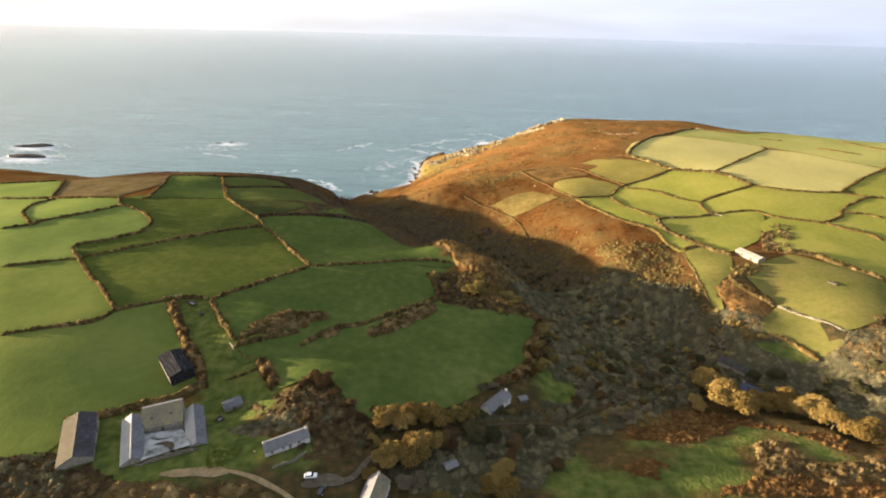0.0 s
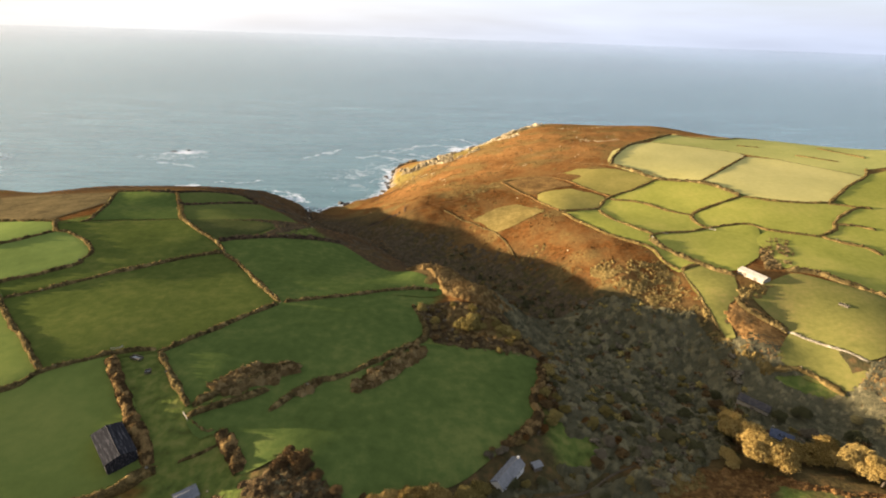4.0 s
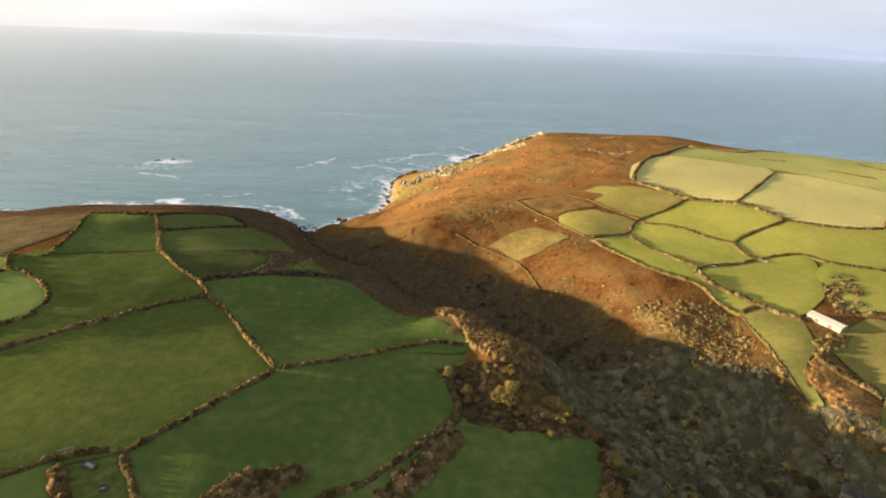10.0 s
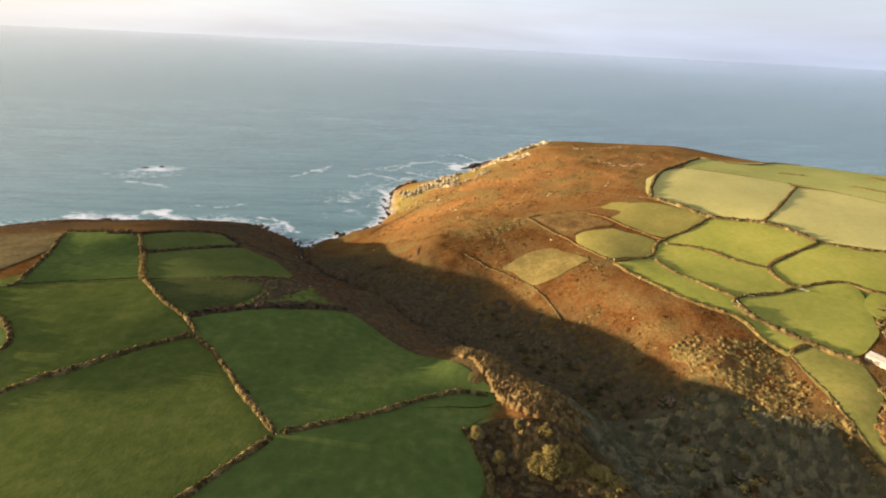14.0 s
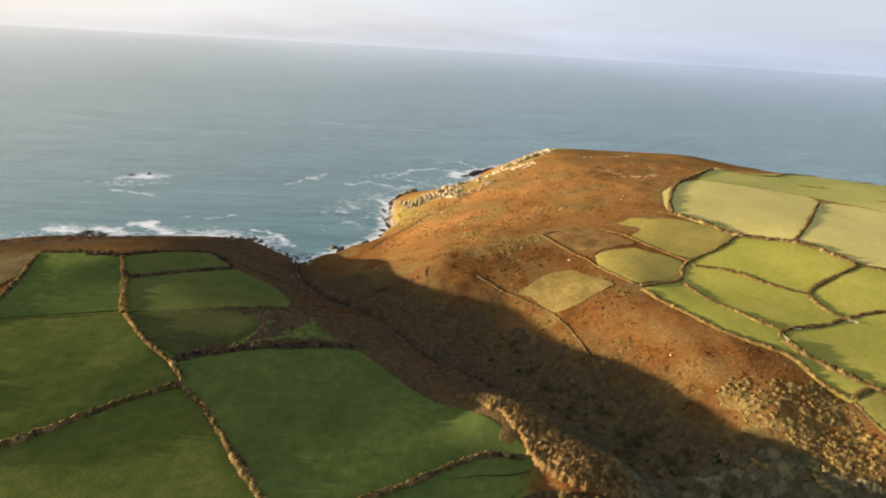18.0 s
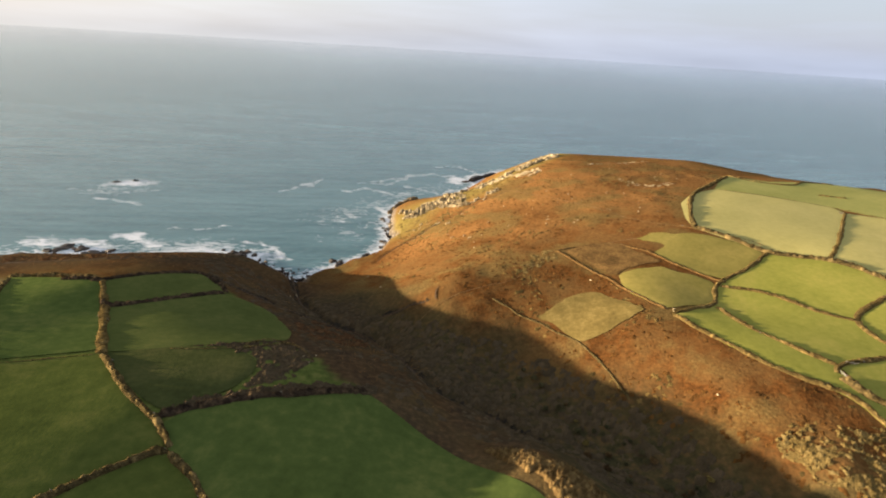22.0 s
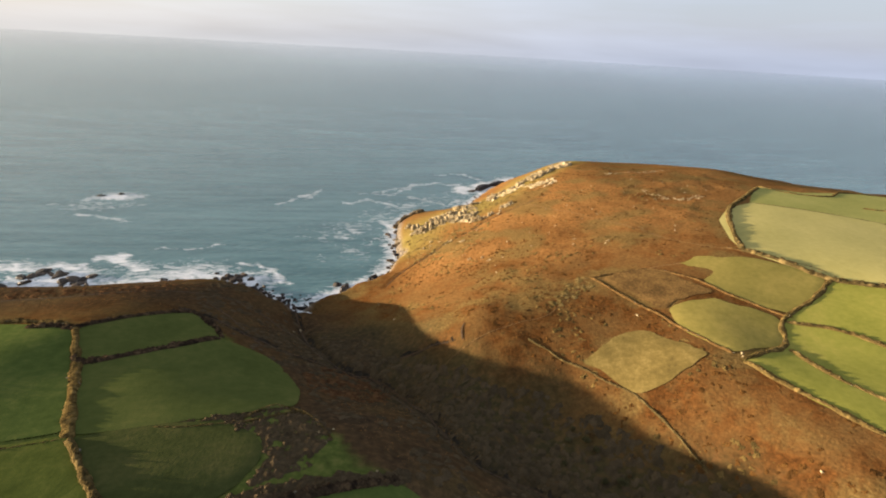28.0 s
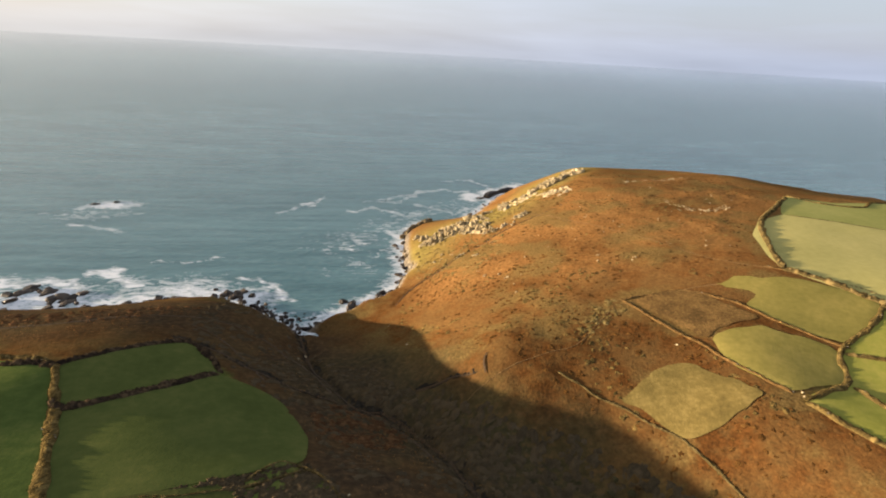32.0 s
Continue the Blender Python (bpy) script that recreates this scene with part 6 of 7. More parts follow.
def rock(meshes, name, x, y, size, label, group, tall=1.0, z=None):
    ob = new(name, meshes[rocky.randrange(len(meshes))])
    g = float(ground_height(x, y)[0]) if z is None else z
    ob.matrix_basis = pose(x, y, g - 0.12 * size * tall, rocky.uniform(-12, 12), rocky.uniform(-12, 12), rocky.uniform(0, 360))
    ob.scale = (size * rocky.uniform(0.8, 1.2), size * rocky.uniform(0.8, 1.2), size * tall * rocky.uniform(0.8, 1.2))
    return tagged(ob, label, "rock", group)


BROWN_ROCK = material("brown_sea_cliff", [(0.05, 0.036, 0.02), (0.12, 0.085, 0.045), (0.24, 0.18, 0.09)], 2.0, 6, bump=0.3, bump_size=1.2, big=0.3, big_size=8, per_object=0.2)


def block_shape(seed):
    """A jointed granite block: a worn box with broken corners, split by a level joint."""
    r = np.random.RandomState(seed)
    v, f = ball(3)
    box_like = v / np.abs(v).max(1)[:, None]
    v = (0.35 * v + 0.65 * box_like) * np.array([0.8, 0.62 + 0.3 * r.rand(), 1.0])
    for _ in range(7):
        d = r.randn(3) * np.array([1, 1, 0.6])
        d /= np.linalg.norm(d)
        v = v - np.clip(v @ d - (0.62 + 0.2 * r.rand()), 0, None)[:, None] * d
    for level in r.uniform(-0.5, 0.6, 2):
        pinch = np.clip(1 - np.abs(v[:, 2] - level) / 0.09, 0, 1)
        v[:, :2] *= (1 - 0.16 * pinch)[:, None]
    v[:, :2] *= (1 - 0.16 * v[:, 2:3])
    return v * (1 + 0.05 * (r.rand(len(v), 1) - 0.5)), f


BLOCKS = {m.name: [mesh_of("block", *block_shape(260 + i), m, False) for i in range(9)] for m in (GRANITE, BROWN_ROCK)}


def outcrop(x, y, long_, deep, count, size, turn, label, mat, tall=1.25):
    """A granite outcrop: upright jointed blocks standing close together out of the turf."""
    r = random.Random(int(abs(x * 7 + y * 3)))
    a = radians(turn)
    ob = new("outcrop", None)
    ob.location = (x, y, float(ground_height(x, y)[0]))
    tagged(ob, label, "rock", "granite crags")
    for _ in range(int(count * 2.4)):
        u, w = r.uniform(-0.5, 0.5) * long_, r.uniform(-0.5, 0.5) * deep
        px, py = u * math.cos(a) - w * math.sin(a), u * math.sin(a) + w * math.cos(a)
        s = size * r.uniform(0.3, 0.85)
        b = part("block", r.choice(BLOCKS[mat.name]), ob)
        b.matrix_basis = pose(px, py, float(ground_height(x + px, y + py)[0]) - ob.location[2] + 0.05 * s, r.uniform(-22, 10), r.uniform(-16, 16), turn + r.uniform(-35, 35))
        b.scale = (s * 1.0, s * r.uniform(0.7, 1.1), s * tall * r.uniform(0.45, 1.1))
    return ob


def ridge(line, step, long_, deep, count, size, label, mat=None, tall=1.25):
    p = smooth_line(line, 1.0, False)
    for i in range(0, len(p), step):
        j = min(i + 1, len(p) - 1)
        d = p[j] - p[j - 1]
        outcrop(p[i, 0] + rocky.uniform(-2, 2), p[i, 1] + rocky.uniform(-2, 2), long_ * rocky.uniform(0.7, 1.2), deep, count, size * rocky.uniform(0.75, 1.2), math.degrees(math.atan2(d[1], d[0])), label, mat or GRANITE, tall)


def crag_face(label, mat, seed, high, cell, *line):
    """A broken rock face: jointed blocks of uneven height standing out of the slope, as one mesh."""
    r = np.random.RandomState(seed)
    x0, y0, x1, y1 = box_of(line)
    X, Y = np.meshgrid(np.arange(x0, x1, cell), np.arange(y0, y1, cell))
    shape = X.shape
    x, y = X.ravel() + (r.rand(X.size) - 0.5) * cell * 0.5, Y.ravel() + (r.rand(X.size) - 0.5) * cell * 0.5
    c = np.array([x0, y0]) + r.rand(int((x1 - x0) * (y1 - y0) * 0.075), 2) * np.array([x1 - x0, y1 - y0])
    d = np.hypot((x[:, None] - c[None, :, 0]) * 1.3, y[:, None] - c[None, :, 1])
    near = np.argsort(d, 1)[:, :2]
    d1, d2 = np.take_along_axis(d, near[:, :1], 1)[:, 0], np.take_along_axis(d, near[:, 1:], 1)[:, 0]
    top = r.rand(len(c)) ** 1.3 * high
    tilt = r.randn(len(c), 2) * 0.22
    k = near[:, 0]
    h = top[k] + (x - c[k, 0]) * tilt[k, 0] + (y - c[k, 1]) * tilt[k, 1] - 0.9 * np.clip(1 - (d2 - d1) / 0.9, 0, 1)
    edge = line_distance(x, y, line, True) * np.where(inside(x, y, line), 1, -1)
    h = np.where(rough(x, y, 9, seed) + 0.4 * rough(x, y, 4, seed + 1) > -0.25, h, -0.6)
    h = h * np.clip(edge / 4, 0, 1) + np.where(edge < 0.5, -1.2, 0) - 0.25
    z = ground_height(x, y) + ground_detail(x, y) + h
    f = grid_faces(shape[1], shape[0])
    f = f[(edge > -cell)[f].any(1)]
    used, f = np.unique(f, return_inverse=True)
    me = mesh_of("crag", np.stack([x, y, z], 1)[used], f.reshape(-1, 4), mat, False)
    return tagged(new("crag", me), label, "rock", "granite crags")


crag_face("broken pale granite crag above the surf", GRANITE, 401, 4.0, 0.9, (-34, 838), (-24, 850), (-6, 868), (19, 882), (45, 884), (62, 864), (61, 845), (54, 812), (45, 800), (31, 818), (10, 832), (-12, 826))
crag_face("broken granite slabs below the tor", GRANITE, 402, 2.4, 0.9, (143, 908), (165, 914), (181, 905), (179, 882), (155, 867), (138, 880))
crag_face("weathered granite tor on the headland top", GRANITE, 403, 4.5, 1.0, (200, 1000), (215, 1022), (240, 1030), (256, 1020), (243, 992), (217, 984))
crag_face("low granite ledges along the cliff top", GRANITE, 404, 2.2, 1.0, (84, 900), (127, 940), (174, 984), (205, 1012), (197, 980), (154, 932), (109, 888), (82, 868))
for x, y, size_, tall_, n_ in ((-22, 856, 4.2, 1.5, 9), (-18, 839, 3.6, 1.5, 7), (-9, 838, 3.8, 1.5, 8), (0, 849, 4.2, 1.7, 9), (11, 860, 4.6, 1.8, 9), (16, 846, 4.0, 1.6, 8), (28, 864, 5.0, 1.8, 10), (29, 834, 3.8, 1.7, 8),
                                (39, 847, 4.4, 1.7, 8), (42, 823, 3.6, 1.7, 6), (47, 806, 3.4, 1.8, 5), (49, 876, 4.6, 1.5, 8), (41, 888, 4.6, 1.4, 8), (56, 803, 2.6, 1.8, 3), (67, 808, 2.8, 1.8, 4), (76, 808, 2.0, 1.6, 3),
                                (87, 824, 3.2, 1.5, 5), (96, 829, 3.4, 1.5, 6), (64, 886, 3.6, 1.2, 6), (2, 866, 4.4, 1.5, 7), (-30, 868, 4.0, 1.2, 6)):
    outcrop(x, y, 11, 8, n_, size_, 35, "pale sunlit granite crag on the headland", GRANITE, tall_)
for x, y, size_ in ((8, 764, 1.7), (3, 760, 1.4), (21, 745, 2.2), (-18, 777, 1.5), (-11, 776, 1.2), (16, 684, 1.3), (31, 665, 1.3), (43, 768, 1.2), (61, 756, 1.3), (113, 662, 1.0), (137, 643, 1.1), (28, 678, 1.1), (14, 699, 1.0)):
    outcrop(x, y, 4, 3, 3, size_, 40, "low pale granite outcrop in heath", GRANITE, 1.0)
ridge([(-8, 790), (8, 772), (20, 746), (31, 747)], 16, 4, 4, 4, 1.5, "low pale granite outcrop in heath", None, 1.0)
ridge([(88, 890), (101, 935), (131, 935), (160, 965), (200, 1005)], 12, 14, 11, 9, 4.2, "pale granite outcrop along the cliff top", None, 1.0)
ridge([(169, 952), (188, 967), (212, 996), (233, 1014), (244, 1002)], 9, 15, 12, 9, 4.6, "pale granite tor at the top of the headland", None, 1.2)
ridge([(143, 907), (155, 890), (166, 887)], 7, 9, 7, 7, 3.2, "pale granite outcrop on the headland slope", None, 1.0)
ridge([(244, 772), (249, 740), (269, 726), (294, 744)], 11, 12, 8, 6, 1.3, "low scattered granite slabs in heath", None, 0.5)
ridge([(231, 875), (286, 888), (305, 884), (350, 900)], 13, 13, 11, 5, 1.5, "low scattered granite slabs in heath", None, 0.7)
ridge([(-44, 905), (-34, 918), (-20, 930), (-6, 942)], 7, 11, 11, 9, 5.0, "brown sea cliff point above the surf", BROWN_ROCK, 1.3)
ridge([(-300, 722), (-255, 728), (-228, 722), (-200, 708), (-178, 692), (-164, 676)], 12, 10, 7, 6, 3.0, "brown rocky cliff edge above the surf", BROWN_ROCK, 0.9)
ridge([(-138, 690), (-115, 708), (-92, 722), (-66, 745), (-50, 790), (-48, 850)], 13, 10, 7, 6, 3.2, "brown rocky foot of the headland slope", BROWN_ROCK, 0.9)
ridge([(-430, 702), (-380, 700), (-335, 706)], 14, 12, 7, 5, 3.0, "brown rocky cliff edge above the surf", BROWN_ROCK, 0.8)
for x, y in inside_points(70, 61, (20, 640), (120, 620), (200, 610), (320, 760), (260, 900), (120, 800), (40, 740)):
    rock(ROCK_PALE, "boulder", x, y, rocky.uniform(0.5, 1.3), "small pale granite boulder lying in bracken", "headland boulders", 0.8)
for x, y, s in ((116, 388, 1.1), (30, 630, 0.9), (44, 662, 0.9), (-73, 648, 1.0), (-61, 601, 1.0), (101, 522, 0.8), (62, 532, 0.8), (33, 716, 0.9), (136, 466, 1.2), (134, 463, 1.0),
                (-99, 417, 1.0), (-103, 424, 1.0), (-97, 428, 0.9), (-72, 399, 1.0), (-78, 403, 1.1), (-69, 404, 0.8), (-141, 595, 1.1), (-137, 603, 1.0), (-143, 588, 0.9), (-160, 374, 0.9), (-86, 281, 1.0)):
    rock(ROCK_PALE, "boulder", x, y, s, "weathered pale granite boulder in the grass", "field boulders", 0.9)
for x, y in ((-81, 159), (-77, 149), (-68, 147), (-61, 149.5), (-49, 143.5), (-73, 145), (-66, 126.6), (-62.5, 126), (10.7, 136.7), (161.6, 243.5), (163.8, 239.8)):
    rock(ROCK_PALE, "boulder", x, y, 0.55, "small whitish boulder in the rough garden grass", "garden boulders", 0.9)


def shore(line, count, lo, hi, wide, tall=0.7, z=0.3):
    p = smooth_line(line, 1.0, False)
    for _ in range(count):
        x, y = p[rocky.randrange(len(p))]
        rock(ROCK_DARK, "shore_rock", x + rocky.gauss(0, wide), y + rocky.gauss(0, wide), rocky.uniform(lo, hi), "dark wet rock washed by white surf", "rocks along the shore", tall, z + 0.3 * tall)


shore([(-560, 700), (-480, 722), (-432, 726), (-374, 722)], 60, 4.0, 11.0, 9.0, 0.45)
shore([(-450, 752), (-425, 770), (-389, 752), (-367, 744)], 20, 3.0, 8.5, 6.0, 0.38)
shore([(-360, 722), (-300, 734), (-270, 738)], 26, 2.5, 6.5, 4.0, 0.5)
shore([(-205, 722), (-180, 704), (-162, 686), (-152, 672), (-140, 682), (-126, 696)], 40, 1.5, 4.0, 3.0, 0.9, 0.8)
shore([(-243, 748), (-225, 746), (-210, 738)], 20, 2.5, 6.0, 5.0, 0.8)
shore([(-196, 722), (-175, 703), (-158, 690)], 12, 1.2, 3.0, 4.0)
shore([(-152, 694), (-140, 692)], 12, 0.6, 1.5, 4.5)
shore([(-113, 724), (-106, 718), (-112, 708)], 12, 3.0, 6.0, 3.5, 1.1)
shore([(-80, 738), (-70, 742)], 8, 3.0, 5.5, 4.0, 1.0)
shore([(-60, 752), (-48, 800), (-49, 860), (-42, 905)], 30, 2.0, 5.0, 4.5, 0.8)
shore([(-42, 915), (-30, 925), (-18, 945), (0, 958)], 14, 3.0, 6.5, 4.0, 1.3)
shore([(40, 968), (90, 1035), (115, 1080)], 12, 2.0, 5.0, 6.0, 0.8)


def reef(x, y, long_, wide, tall, turn, label):
    """A skerry: one long low rock standing out of the sea."""
    ob = new("sea_rock", mesh_of("sea_rock", *rock_shape(int(240 + long_), 4), WET_ROCK, False))
    ob.matrix_basis = pose(x, y, -0.4, 0, 0, turn)
    ob.scale = (long_, wide, tall)
    return tagged(ob, label, "rock", "skerries off the coast")


reef(-495, 1043, 10, 5, 3.5, 10, "small black skerry in a ring of surf")
reef(-470, 1052, 7, 4, 3, 40, "small black rock awash beside the skerry")
reef(-798, 890, 44, 17, 8, 0, "long dark islet of bare rock off the coast")
reef(-843, 972, 42, 16, 10, 6, "dark humped islet of bare rock off the coast")
reef(128, 1118, 30, 13, 7, 50, "dark skerry at the foot of the headland")
reef(165, 1150, 26, 12, 9, 35, "dark rock ledge at the foot of the headland")
reef(104, 1098, 12, 6, 4, 20, "low wave washed rock below the headland")

# ---- farm buildings ----
STONE_WALL = material("granite_masonry", [(0.13, 0.11, 0.085), (0.26, 0.225, 0.17), (0.38, 0.34, 0.27)], 0.6, 5, bump=0.06, bump_size=0.4)
WHITEWASH = material("whitewashed_wall", [(0.40, 0.37, 0.32), (0.52, 0.49, 0.44), (0.62, 0.59, 0.54)], 1.2, 5, bump=0.03)
SLATE = material("grey_slate", [(0.07, 0.07, 0.078), (0.12, 0.12, 0.13), (0.18, 0.18, 0.19)], 0.9, 6, rough_=0.6, bump=0.05, bump_size=0.4, big=0.4, big_size=5, specular=0.03)
SLATE_LICHEN = material("lichened_slate", [(0.10, 0.088, 0.066), (0.17, 0.148, 0.10), (0.25, 0.205, 0.10)], 1.2, 6, rough_=0.8, bump=0.05, bump_size=0.4, big=0.5, big_size=6, specular=0.03)
SLATE_PALE = material("pale_slate", [(0.105, 0.10, 0.10), (0.155, 0.15, 0.15), (0.21, 0.20, 0.195)], 1.0, 6, rough_=0.55, bump=0.04, bump_size=0.4, big=0.4, big_size=5, specular=0.03)
SLATE_BLUE = material("blue_slate", [(0.035, 0.04, 0.06), (0.065, 0.075, 0.11), (0.11, 0.12, 0.165)], 0.8, 6, rough_=0.5, bump=0.04, bump_size=0.4, specular=0.03)
# Fibre cement, tinted tan for the sun on the barn's west slope.
ASBESTOS = material("fibre_cement_sheet", [(0.0713, 0.06014, 0.03968), (0.0992, 0.0837, 0.0558), (0.1271, 0.1066, 0.0713)], 2.0, 6, rough_=0.85, bump=0.05, big=0.5, big_size=6, specular=0.03)
# Barn slope away from the sun, its shade put into a darker colour.
SLATE_SHADED = material("shaded_slate", [(0.034, 0.032, 0.034), (0.056, 0.053, 0.056), (0.088, 0.083, 0.086)], 1.2, 6, rough_=0.8, bump=0.04, big=0.4, big_size=5, specular=0.02)
# Sunward slopes of the yard ranges, brightened by colour.
SLATE_SUNWARD = material("sunward_slate", [(0.20, 0.195, 0.19), (0.28, 0.27, 0.26), (0.36, 0.345, 0.32)], 1.0, 6, rough_=0.6, bump=0.04, bump_size=0.4, big=0.4, big_size=5, specular=0.03)
TIN_BLACK = material("tarred_tin", [(0.010, 0.010, 0.012), (0.024, 0.023, 0.026), (0.12, 0.11, 0.11)], 1.2, 4, rough_=0.7, bump=0.04, stretch_=(0.25, 2.0, 1.0), spread_=(0.35, 0.75), specular=0.03)
TIN_WHITE = material("white_sheet_roof", [(0.24, 0.21, 0.17), (0.33, 0.295, 0.245), (0.42, 0.38, 0.32)], 2.0, 6, rough_=0.6, bump=0.04, big=0.4, big_size=6)
GLASS_DARK = material("dark_window_glass", [(0.015, 0.018, 0.022), (0.03, 0.035, 0.04)], 1.0, 2, rough_=0.08, specular=0.5)
PAINT_WHITE = material("white_paint", [(0.70, 0.70, 0.68), (0.80, 0.80, 0.78)], 0.5, 3, rough_=0.4)
TIMBER = material("weathered_boards", [(0.05, 0.04, 0.03), (0.12, 0.10, 0.08), (0.20, 0.17, 0.13)], 0.5, 5, bump=0.02)
CONCRETE = material("yard_concrete", [(0.07, 0.075, 0.05), (0.22, 0.22, 0.21), (0.34, 0.34, 0.335)], 2.6, 6, rough_=0.8, bump=0.04, big=0.5, big_size=5, spread_=(0.36, 0.56))
RUST_TIN = material("rusty_tin", [(0.022, 0.021, 0.022), (0.045, 0.04, 0.04), (0.09, 0.07, 0.055)], 1.4, 5, rough_=0.6, bump=0.03)


def prism(poly, axis, a, b):
    """A flat outline pushed from a to b along x or y; the outline gives the other axis and z."""
    n = len(poly)
    v = []
    for k in (a, b):
        for u, z in poly:
            v.append((k, u, z) if axis == "x" else (u, k, z))
    bm = bmesh.new()
    vs = [bm.verts.new(p) for p in v]
    bm.faces.new(vs[:n])
    bm.faces.new(vs[n:][::-1])
    for i in range(n):
        j = (i + 1) % n
        bm.faces.new((vs[i], vs[i + n], vs[j + n], vs[j]))
    bmesh.ops.recalc_face_normals(bm, faces=bm.faces)
    return bm


def solid(name, bm, mat, parent, label="", bevel=0.0):
    if bevel:
        bmesh.ops.bevel(bm, geom=list(bm.edges), offset=bevel, segments=1, affect="EDGES")
    me = bpy.data.meshes.new(name)
    bm.to_mesh(me)
    bm.free()
    me.materials.append(mat)
    return part(name, me, parent, label)


def box(x0, x1, y0, y1, z0, z1):
    return prism([(y0, z0), (y1, z0), (y1, z1), (y0, z1)], "x", x0, x1)


def window_on(parent, x, y, z, w, h, out):
    """A window on a long wall whose face is at y; out: the way it faces, 1 or -1."""
    s = 0.05 * out
    win = solid("window", box(x - w / 2 - 0.1, x + w / 2 + 0.1, min(y, y + s), max(y, y + s), z - 0.1, z + h + 0.1), PAINT_WHITE, parent, "white window frame")
    y2 = y + s
    solid("pane", box(x - w / 2, x - 0.03, min(y2, y2 + s * 0.4), max(y2, y2 + s * 0.4), z, z + h), GLASS_DARK, win)
    solid("pane", box(x + 0.03, x + w / 2, min(y2, y2 + s * 0.4), max(y2, y2 + s * 0.4), z, z + h), GLASS_DARK, win)
    solid("window_sill", box(x - w / 2 - 0.15, x + w / 2 + 0.15, min(y, y + s * 3), max(y, y + s * 3), z - 0.22, z - 0.1), STONE_WALL, win)


def building(name, label, p, q, width, wall_h, roof_h, wall_mat, roof_mats, chimneys=(), openings=(), category="building", over=0.35, base=None, ribs=0.0, posts=False, back=None):
    """A ridged building whose ridge runs from p to q in the plan."""
    p, q = np.array(p, float), np.array(q, float)
    c, d = (p + q) / 2, q - p
    half = np.hypot(*d) / 2
    turn = math.degrees(math.atan2(d[1], d[0]))
    n = np.array([-d[1], d[0]]) / (2 * half)
    corners = np.array([p + n * width / 2, p - n * width / 2, q + n * width / 2, q - n * width / 2, c])
    zs = ground_height(corners[:, 0], corners[:, 1])
    z = float(zs.mean()) if base is None else base
    foot = float(zs.min()) - z - 0.5
    ob = new(name, None)
    ob.matrix_basis = pose(c[0], c[1], z, 0, 0, turn)
    tagged(ob, label, category, "farm buildings")
    h, t, w = half, 0.45, width / 2
    half_width = {-1: w, 1: w if back is None else back}
    eaves = {-1: wall_h, 1: wall_h if back is None else wall_h + roof_h - 0.7}
    if posts:
        for s in (-1, 1):
            for k in np.linspace(-h + 0.2, h - 0.2, 5):
                solid("post", box(k - 0.12, k + 0.12, s * w - 0.12, s * w + 0.12, foot, wall_h), TIMBER, ob)
        for s in (-1, 1):
            for i in range(4):
                solid("board", box(-h, h, s * w + (0.13 if s > 0 else -0.21), s * w + (0.21 if s > 0 else -0.13), 0.3 + i * 1.0, 0.95 + i * 1.0), (TIN_WHITE if i % 2 else TIN_BLACK), ob)
    else:
        for s in (-1, 1):
            u, top = half_width[s], eaves[s]
            solid("wall", box(-h + t, h - t, min(s * u, s * (u - t)), max(s * u, s * (u - t)), foot, top), wall_mat, ob, bevel=0.03)
    rise = roof_h / w
    for s in (-1, 1):
        x0, x1 = (-h, -h + t) if s < 0 else (h - t, h)
        solid("gable_wall", prism([(-w, foot), (half_width[1], foot), (half_width[1], eaves[1]), (0, wall_h + roof_h), (-w, wall_h)], "x", x0, x1), TIN_BLACK if posts else wall_mat, ob)
    for s, m in zip((-1, 1), roof_mats):
        u, low = half_width[s], eaves[s] - (wall_h + roof_h - eaves[s]) / half_width[s] * over
        slope = solid("roof_slope", prism([(0, wall_h + roof_h + 0.03), (0, wall_h + roof_h + 0.2), (s * (u + over), low + 0.2), (s * (u + over), low + 0.03)], "x", -h - over * 0.6, h + over * 0.6), m, ob)
        if ribs:
            for k in np.arange(-h, h + 0.01, ribs):
                solid("sheet_seam", prism([(0, wall_h + roof_h + 0.2), (0, wall_h + roof_h + 0.26), (s * (w + over), wall_h - rise * over + 0.26), (s * (w + over), wall_h - rise * over + 0.2)], "x", k - 0.06, k + 0.06), m, slope)
    solid("ridge_cap", prism([(-0.22, wall_h + roof_h + 0.10), (0, wall_h + roof_h + 0.27), (0.22, wall_h + roof_h + 0.10)], "x", -h - over * 0.6, h + over * 0.6), roof_mats[0], ob)
    for k, tall in chimneys:
        x = -h + 0.45 + k * (2 * h - 0.9)
        ch = solid("chimney", box(x - 0.45, x + 0.45, -0.4, 0.4, wall_h + roof_h - 0.6, wall_h + roof_h + tall), WHITEWASH if wall_mat is WHITEWASH else STONE_WALL, ob)
        solid("chimney_pot", box(x - 0.14, x + 0.14, -0.14, 0.14, wall_h + roof_h + tall, wall_h + roof_h + tall + 0.4), RUST_TIN, ch)
